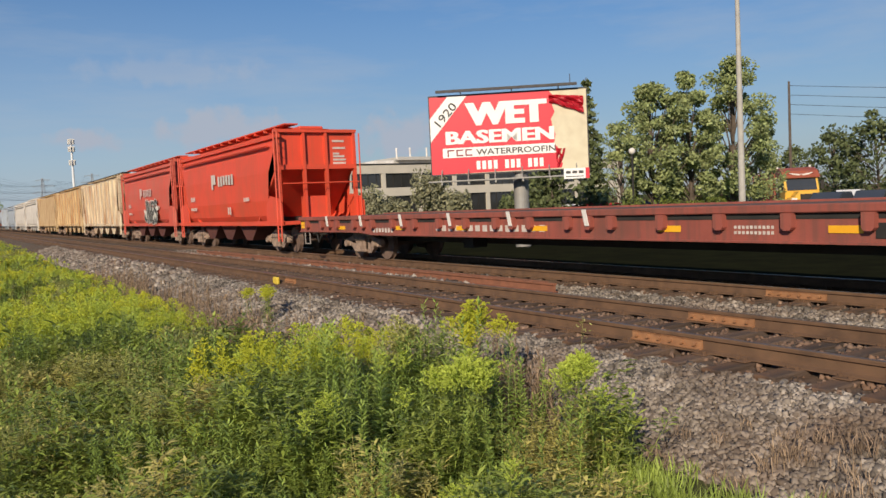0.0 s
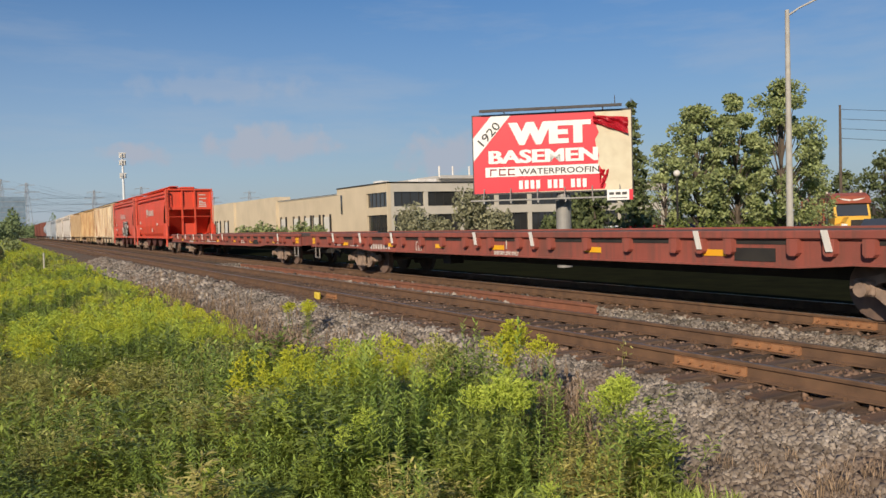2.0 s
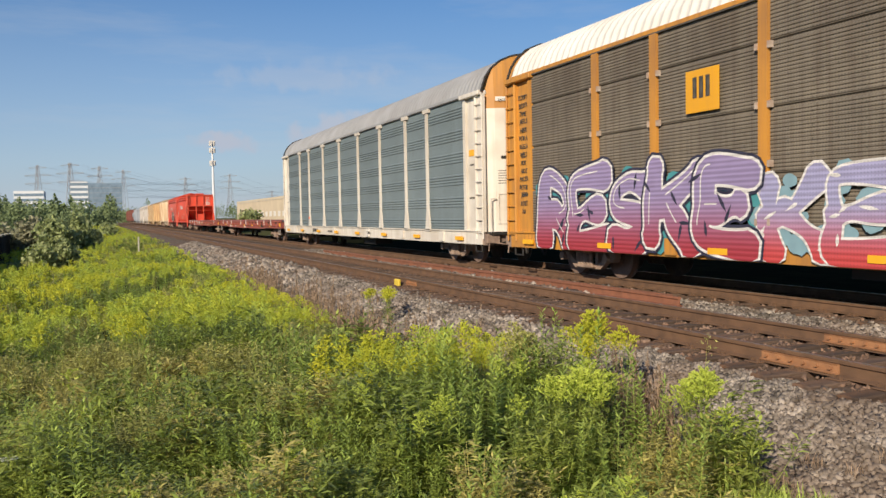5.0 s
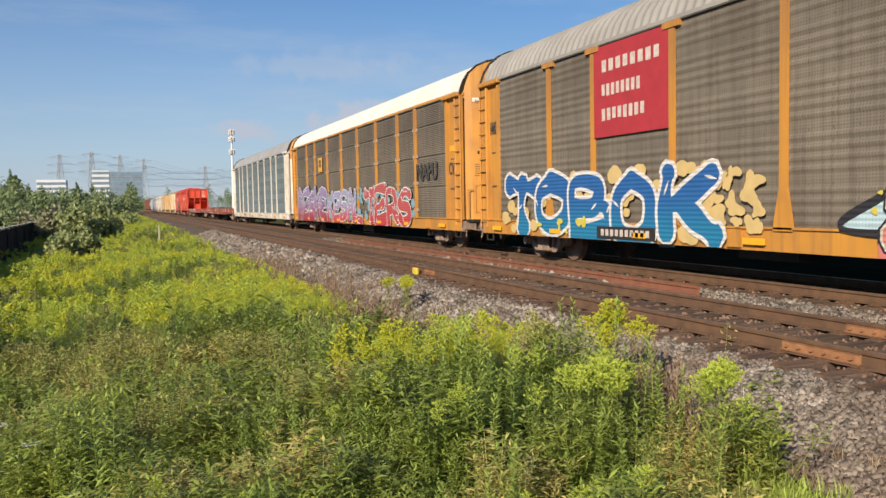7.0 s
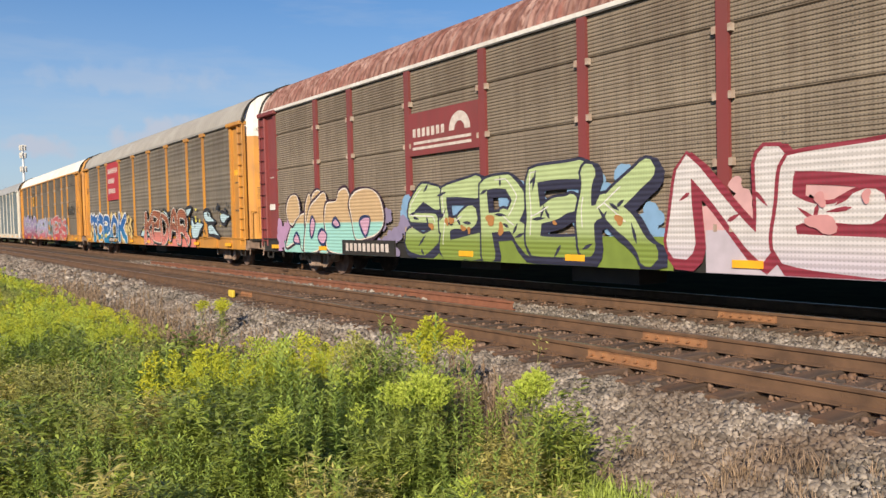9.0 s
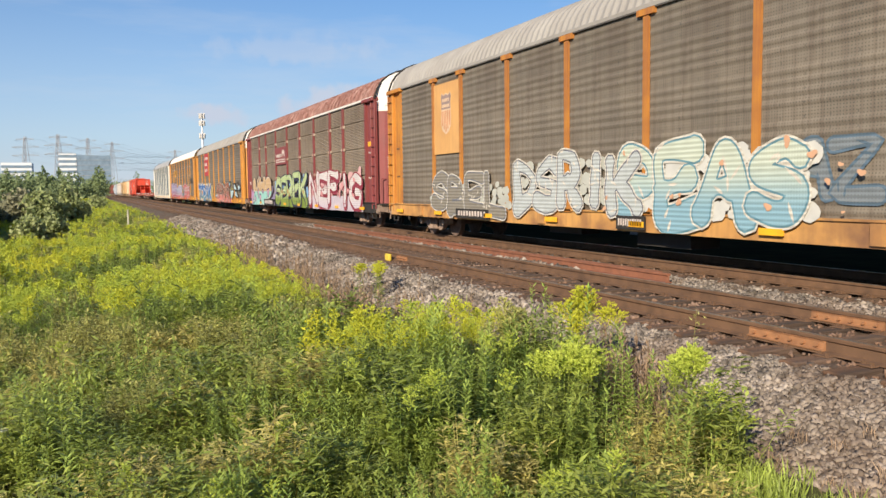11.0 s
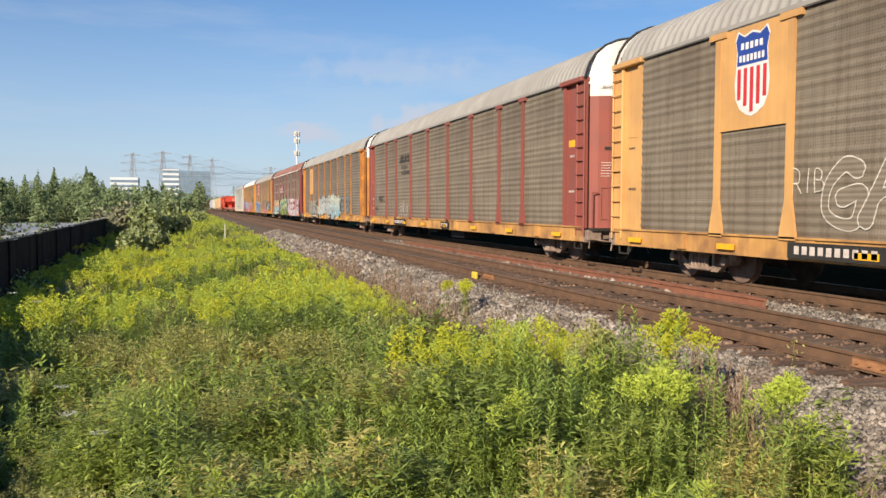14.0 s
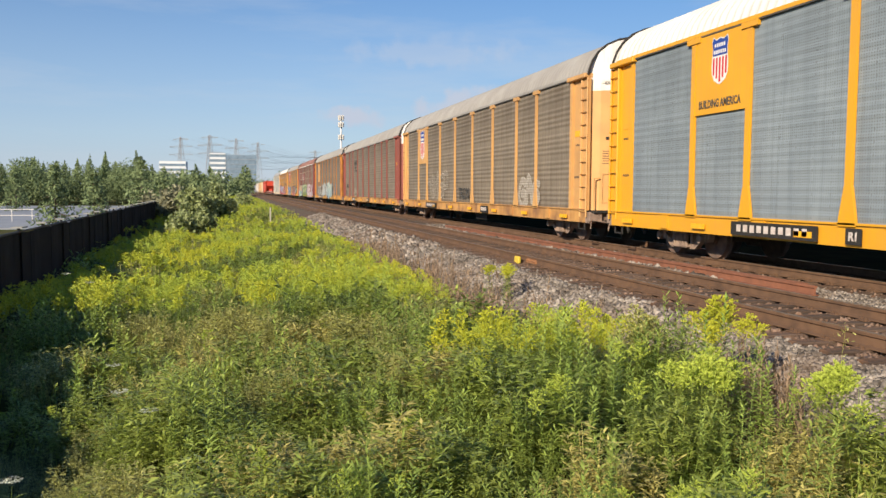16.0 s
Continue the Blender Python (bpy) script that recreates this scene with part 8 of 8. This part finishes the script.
def tufts(P, size, seed):
    """Nearest tuft of a jittered lattice: how far off it is in tuft widths, and three random numbers of that tuft."""
    rng = np.random.default_rng(seed)
    J = rng.random((64, 512, 5))
    C = np.floor(P / size).astype(int)
    best, who = np.full(len(P), 9.0), np.zeros((len(P), 3))
    for dx in (-1, 0, 1):
        for dy in (-1, 0, 1):
            c = C + (dx, dy)
            q = J[c[:, 0] % 64, c[:, 1] % 512]
            d = np.linalg.norm(P / size - c - q[:, :2], axis=1)
            m = d < best
            best[m], who[m] = d[m], q[m, 2:]
    return best, who


def weed_erect(rng, h, leaves, fine):
    """An upright goldenrod before flowering: one stem feathered with narrow leaves, shorter towards the tip."""
    lean = rng.normal(0, 0.07, 2) * h
    G = stem_quads(h * 0.97, 0.0032 / fine, lean)
    for k in range(leaves):
        f = 0.15 + 0.85 * (k + rng.random()) / leaves
        a = k * 2.4 + rng.uniform(-0.5, 0.5)
        d = np.array([math.cos(a), math.sin(a), 0.15 + 0.75 * f * f])
        sv = np.array([-math.sin(a), math.cos(a), rng.uniform(-0.3, 0.3)])
        G.append(leaf_quad(np.array([lean[0] * f, lean[1] * f, h * f]), d, sv, rng.uniform(0.07, 0.12) * (1.15 - 0.65 * f) / fine ** 0.4, 0.0085 / fine ** 0.8, 0.4 * (1 - f)))
    return G, []


def build_weeds():
    rng = np.random.default_rng(77)
    for zone, (d0, d1, density, fine, lq, pq, tuft) in enumerate(((3.3, 8.5, 50, 1.0, 40, 380, 0.62), (8.5, 16, 30, 0.62, 24, 150, 0.85), (16, 34, 14, 0.36, 11, 75, 1.3), (34, 80, 5, 0.2, 6, 30, 2.2), (80, 260, 1.3, 0.10, 3, 15, 4.0))):
        x0, x1, y0, y1 = -6.4, 5.2, 2.0 if zone == 0 else d0 * 0.8, d1
        n = int((x1 - x0) * (y1 - y0) * density)
        P = soil_points(rng, n, x0, x1, y0, y1)
        D = np.hypot(P[:, 0], P[:, 1])
        az = np.degrees(np.arctan2(P[:, 0], P[:, 1]))
        keep = (D >= d0) & (D < d1) & (P[:, 0] < edge_x(P[:, 1]) + rng.normal(0, 0.12, n)) & (az > -24) & (az < 66)
        keep &= ~((P[:, 1] < 4.2) & (P[:, 0] > 3.4))
        keep &= P[:, 0] > np.interp(P[:, 1], [-12, 16, 34, 76, 300], [-3.3, -4.02, -4.6, -5.7, -9]) + 0.25
        keep &= ((P[:, 0] - 4.3) / 0.34) ** 2 + ((P[:, 1] - 5.75) / 0.5) ** 2 > 1
        P = P[keep]
        n = len(P)
        F, T = tufts(P, tuft, 40 + zone)
        A = clumps(P, 0.55, 1.0)
        B = clumps(P, 0.22, 5.0)
        r = rng.random(n)
        # where the golden plumes stand: a bank by the stones, and most of the farther field
        bank = ((P[:, 0] - 3.15) / 1.15) ** 2 + ((P[:, 1] - 8.0) / 1.0) ** 2 < 1
        swathe = np.interp(P[:, 0], [-4, 0.5, 2.2, 3.6], [0.30, 0.18, -0.12, -0.2])
        gold = (P[:, 1] > 12.5) & (T[:, 0] < 0.45 + swathe + 1.3 * B + 0.06 * np.clip((P[:, 1] - 24) / 10, 0, 4)) & (r < 0.9) | bank & (r < 0.8)
        gold |= (P[:, 1] > 10.5) & (P[:, 0] > 2.2) & (T[:, 0] > 0.72) & (r < 0.6)
        front = (P[:, 0] > 1.2) & (P[:, 1] < 7.4) & ~bank
        rest = ~gold
        erect = rest & np.where(front, T[:, 1] < 0.5, np.where(P[:, 1] > 11, T[:, 1] < 0.35, T[:, 1] < 0.12))
        leafy = rest & ~erect & (T[:, 1] < np.where(front, 0.86, 0.56))
        sere = rest & ~erect & ~leafy & (T[:, 2] < 0.22)
        olive = rest & ~erect & ~leafy & ~sere
        tips = (erect | leafy) & (rng.random(n) < np.where(front, 0.05, 0.025))
        erect &= ~tips
        leafy &= ~tips
        PP = np.c_[P, soil_at(P)]
        # each tuft is a mound: tall in its middle, low where it meets the next
        mound = np.clip(1 - (F / 0.78) ** 2, 0, 1)
        sc = (0.50 + 0.52 * mound * (0.6 + 0.75 * T[:, 2])) * (1 + 0.22 * A) + rng.normal(0, 0.09, n)
        sc = np.where(gold, 0.35 * sc + 0.62, sc)
        # low growth in the hollow by the fence, and towards the stones
        hollow = np.interp(P[:, 1], [0, 7.5, 9.5, 12, 14], [-0.65, -1.0, -2.0, -4.0, -6.0])
        sc *= np.interp(P[:, 0] - hollow, [-0.6, 0.25], [0.36, 1.0]) * np.where((P[:, 1] > 11.5) & (P[:, 0] < -1.8), 1.22, 1.0)
        rim = np.clip((edge_x(P[:, 1]) - P[:, 0]) / 1.1, 0, 1)
        sc *= np.where(P[:, 1] > 9.4, 0.60 + 0.34 * rim, 1.0) * np.where(bank, 0.9, 1.0)
        sc = np.clip(sc, 0.22, 1.3) * (np.clip((np.hypot(P[:, 0], P[:, 1]) - 3.3) / 2.2, 0, 1) * 0.4 + 0.6)
        gp = [weed_goldenrod(rng, rng.uniform(0.85, 1.08), lq, pq, fine) for _ in range(8)]
        ep = [weed_erect(rng, rng.uniform(0.8, 1.05), int(lq * 2.0), fine) for _ in range(8)]
        lp = [weed_leafy(rng, rng.uniform(0.66, 0.92), 4, max(3, lq), fine, 0.0125, 0.10) for _ in range(8)]
        op = [weed_leafy(rng, rng.uniform(0.62, 0.88), 5, max(3, lq), fine, 0.0085, 0.055) for _ in range(8)]
        bud = gold & (rng.random(n) < np.where(bank, 0.12, np.where(T[:, 1] < 0.5, 0.7, 0.15)))
        gold &= ~bud
        bud |= tips
        spread("budding_goldenrod_bed", gp, PP[bud], sc[bud] * 0.97, rng, (W_STEM, W_PALE), "pale green goldenrod in bud")
        deep = gold & bank
        spread("golden_bank", gp, PP[deep], sc[deep], rng, (W_STEM, W_PLUME), "deep yellow goldenrod bank beside the stones")
        gold &= ~bank
        spread("goldenrod_bed", gp, PP[gold], sc[gold], rng, (W_STEM, W_FIELD), "dense yellow-flowering goldenrod")
        spread("erect_weed_bed", ep, PP[erect], sc[erect] * 0.96, rng, (W_STEM,), "upright green goldenrod stems before flowering")
        spread("leafy_weed_bed", lp, PP[leafy], sc[leafy], rng, (W_LEAF,), "tangled dark green leafy weeds")
        spread("fine_weed_bed", op, PP[olive], sc[olive], rng, (W_OLIVE,), "fine-leaved olive green weeds")
        spread("withering_weed_bed", lp, PP[sere], sc[sere], rng, (W_SERE,), "yellowing leafy weeds among the green")
    # white flower heads rising from the hollow by the fence
    for k, (x, y, h) in enumerate(((-1.05, 7.6, 0.72), (-0.75, 7.0, 0.66), (-2.3, 13.8, 1.15), (-1.35, 9.4, 0.62), (-2.9, 15.2, 1.2), (-1.6, 6.2, 0.5))):
        q = np.random.default_rng(500 + k)
        t = thing("umbel_plant", "wild carrot with flat white flower heads", "wild plant", m=pose(x, y, float(soil_at(np.array([[x, y]]))[0])))
        G, Y = stem_quads(h, 0.004, (0.03, 0.02)), []
        for m in range(22):
            f, a = q.uniform(0.1, 0.85), q.uniform(0, 6.28)
            G.append(leaf_quad(np.array([0.03 * f, 0.02 * f, h * f]), np.array([math.cos(a), math.sin(a), 0.4]), np.array([-math.sin(a), math.cos(a), 0]), 0.12, 0.008, 0.2))
        for m in range(160):
            rad, a = 0.075 * math.sqrt(q.random()), q.uniform(0, 6.28)
            c = np.array([0.03 + rad * math.cos(a), 0.02 + rad * math.sin(a), h + 0.03 + 0.25 * rad + q.normal(0, 0.004)])
            u, v = q.normal(0, 1, 3) * (1, 1, 0.3) * 0.006, q.normal(0, 1, 3) * (1, 1, 0.3) * 0.006
            Y.append([c - u, c + v, c + u, c - v])
        for nm, Q, mm in (("leafy_stem", G, W_STEM), ("flower_head", Y, W_WHITE)):
            V = np.array(Q).reshape(-1, 3)
            mesh_part(nm, poly_mesh(nm, V, np.arange(len(V)).reshape(-1, 4)), mm, t)
    # short growth round the place where one can stand
    P = np.c_[rng.uniform(-3.0, 4.0, 500), rng.uniform(-11.0, 3.0, 500)]
    P = P[(np.hypot(P[:, 0], P[:, 1]) > 0.7) & (np.abs(np.degrees(np.arctan2(P[:, 0], P[:, 1])) - 20) > 46)]
    lp = [weed_leafy(rng, rng.uniform(0.4, 0.6), 4, 14, 0.7, 0.0095, 0.09) for _ in range(6)]
    spread("low_weed_bed", lp, np.c_[P, soil_at(P)], rng.uniform(0.5, 1.0, len(P)), rng, (W_LEAF,), "short trampled green weeds")
    # dry brown stalks along the stones
    dp = [weed_stalk(rng, rng.uniform(0.6, 0.95), 34, 0.0085) for _ in range(8)]
    y = np.concatenate([rng.uniform(9.5, 26, 420), rng.normal(5.75, 0.24, 90)])
    x = np.concatenate([edge_x(y[:420]) + rng.normal(0.16, 0.24, 420), rng.normal(4.3, 0.15, 90)])
    P = np.c_[x, y]
    spread("dry_stalk_bed", dp, np.c_[P, soil_at(P)], rng.uniform(0.6, 1.1, len(P)), rng, (W_DRY,), "dead brown weed stalks along the stones")
    # grass at the foot of the stones
    gr = [weed_grass(rng, 0.34, 26) for _ in range(6)]
    P = np.c_[rng.uniform(2.2, 4.75, 620), rng.uniform(3.0, 5.0, 620)]
    P = P[(P[:, 0] < 4.2 + 0.25 * rng.normal(size=len(P))) & (np.hypot(P[:, 0], P[:, 1]) > 4.0)]
    spread("grass_bed", gr, np.c_[P, soil_at(P)], rng.uniform(0.6, 1.15, len(P)), rng, (W_GRASS,), "bright green grass at the foot of the stones")
    P = np.c_[rng.uniform(4.3, 5.6, 34), rng.uniform(2.6, 4.6, 34)]
    spread("dry_grass_bed", gr, np.c_[P, stone_height(P[:, 0])], rng.uniform(0.5, 1.0, len(P)), rng, (W_DRY,), "thin dry grass growing through the stones")
    # plants that stand out singly
    for k, (x, y, h, yellow, label) in enumerate((
            (4.58, 6.90, 1.16, 1, "tall yellow goldenrod at the edge of the stones"), (4.70, 7.05, 1.10, 1, "tall yellow goldenrod at the edge of the stones"), (4.48, 7.05, 1.02, 1, "tall yellow goldenrod at the edge of the stones"),
            (4.80, 6.85, 0.98, 1, "tall yellow goldenrod at the edge of the stones"), (4.42, 6.75, 0.95, 1, "tall yellow goldenrod at the edge of the stones"),
            (3.82, 7.00, 1.12, 0, "slender budding goldenrod beside the stones"), (3.95, 7.15, 1.0, 0, "slender budding goldenrod beside the stones"), (3.70, 6.9, 0.95, 0, "slender budding goldenrod beside the stones"),
            (3.36, 5.32, 1.0, 2, "pale green goldenrod clump in bud"), (3.50, 5.42, 0.98, 2, "pale green goldenrod clump in bud"), (3.44, 5.20, 0.96, 2, "pale green goldenrod clump in bud"), (3.28, 5.45, 0.97, 2, "pale green goldenrod clump in bud"), (3.58, 5.28, 0.94, 2, "pale green goldenrod clump in bud"),
            (4.10, 4.74, 0.98, 2, "pale green goldenrod beside the stones"), (4.20, 4.84, 0.92, 2, "pale green goldenrod beside the stones"), (4.02, 4.86, 0.88, 2, "pale green goldenrod beside the stones"), (4.27, 5.02, 1.20, 3, "thin bare seed spike beside the stones"),
            (4.42, 4.55, 0.40, 2, "small pale green weed on the stones"), (4.50, 4.64, 0.36, 2, "small pale green weed on the stones"),
            (4.78, 14.9, 0.72, 1, "small goldenrod growing in the ballast"), (5.0, 14.5, 0.72, 1, "small goldenrod at the ballast's edge"), (4.9, 14.1, 0.7, 1, "small goldenrod at the ballast's edge"))):
        r = np.random.default_rng(300 + k)
        z = float(stone_height(x)) - 0.02 if x > 4.75 else float(soil_at(np.array([[x, y]]))[0])
        t = thing("goldenrod_plant" if yellow < 3 else "weed_spike", label, "wild plant", m=pose(x, y, z))
        G, Y = [], []
        for q in range(4 if yellow < 3 else 1):
            g, yy = weed_goldenrod(r, h * r.uniform(0.88, 1.0), 26 if yellow < 3 else 14, 420 if yellow < 3 else 30, 1.0)
            o = np.array([*r.normal(0, 0.055, 2), 0]) if q else np.zeros(3)
            G += [[p + o for p in f] for f in g]
            Y += [[p + o for p in f] for f in yy]
        V = np.array(G).reshape(-1, 3)
        mesh_part("leafy_stem", poly_mesh("leafy_stem", V, np.arange(len(V)).reshape(-1, 4)), W_LEAF if yellow != 3 else W_OLIVE, t)
        V = np.array(Y).reshape(-1, 3)
        mesh_part("plume", poly_mesh("plume", V, np.arange(len(V)).reshape(-1, 4)), {1: W_PLUME, 0: W_OLIVE, 2: W_PALE, 3: W_OLIVE}[yellow], t)


build_weeds()


GREY_STONE = mat("crushed_stone", (0.31, 0.27, 0.23), (0.14, 0.12, 0.10), scale=2.0, rough=0.95, spec=0.2, island=0.6, dirt=(0.17, 0.11, 0.075), dirt_amt=0.65, dscale=0.8)
RUST_STONE = mat("rusty_stone", (0.21, 0.14, 0.10), (0.12, 0.078, 0.058), scale=2.0, rough=0.95, island=0.5, dirt=(0.20, 0.10, 0.05), dirt_amt=0.6, dscale=1.2)
build_stones(((4.4, 6.3, 1.5, 9, 20000, 0.019), (3.75, 6.3, 9, 24, 16000, 0.026), (4.0, 6.3, 24, 60, 7000, 0.052), (8.75, 10.3, 3, 14, 7500, 0.024), (8.75, 10.3, 14, 40, 4000, 0.046)),
             GREY_STONE, "loose grey crushed stones lying over the track bed", 5)
build_stones(((6.2, 8.8, 2, 24, 7000, 0.02), (10.4, 12.6, 3, 24, 3500, 0.022)), RUST_STONE, "rust-stained crushed stones between the rails", 6)

# ---------------------------------------------------------------- what moves
SPEED = [(0.0, 0.0), (1.5, 0.0), (2.5, 0.1), (3.5, 0.27), (4.5, 0.38), (7.0, 0.75), (8.0, 0.85), (9.0, 0.93), (12.0, 0.9), (13.5, 0.85), (14.5, 0.74), (15.2, 0.64), (16.0, 0.42)]


def gone(t):
    """Metres that the train has rolled since the clip's start."""
    return 14.92 * t + 0.012 * t * t + float(np.interp(t, [a for a, b in SPEED], [b for a, b in SPEED]))


def motions():
    times = [k * 0.5 for k in range(33)]
    for car, at in TRAIN:
        walk(car, [(t, pose(TRACK_FAR, at + gone(t), 0)) for t in times])
    # wheels roll with the rails; wheelsets that stand alike in their trucks share one set of keys
    done = {}
    for w, a in WHEELSETS:
        if a not in done:
            walk(w, [(k / 30, pose(0, a, 0.455, -math.degrees(gone(k / 30) / 0.455))) for k in range(481)])
            done[a] = w
        else:
            src = done[a].animation_data
            w.rotation_mode = "QUATERNION"
            d = w.animation_data_create()
            d.action = src.action
            d.action_slot = src.action_slot


motions()
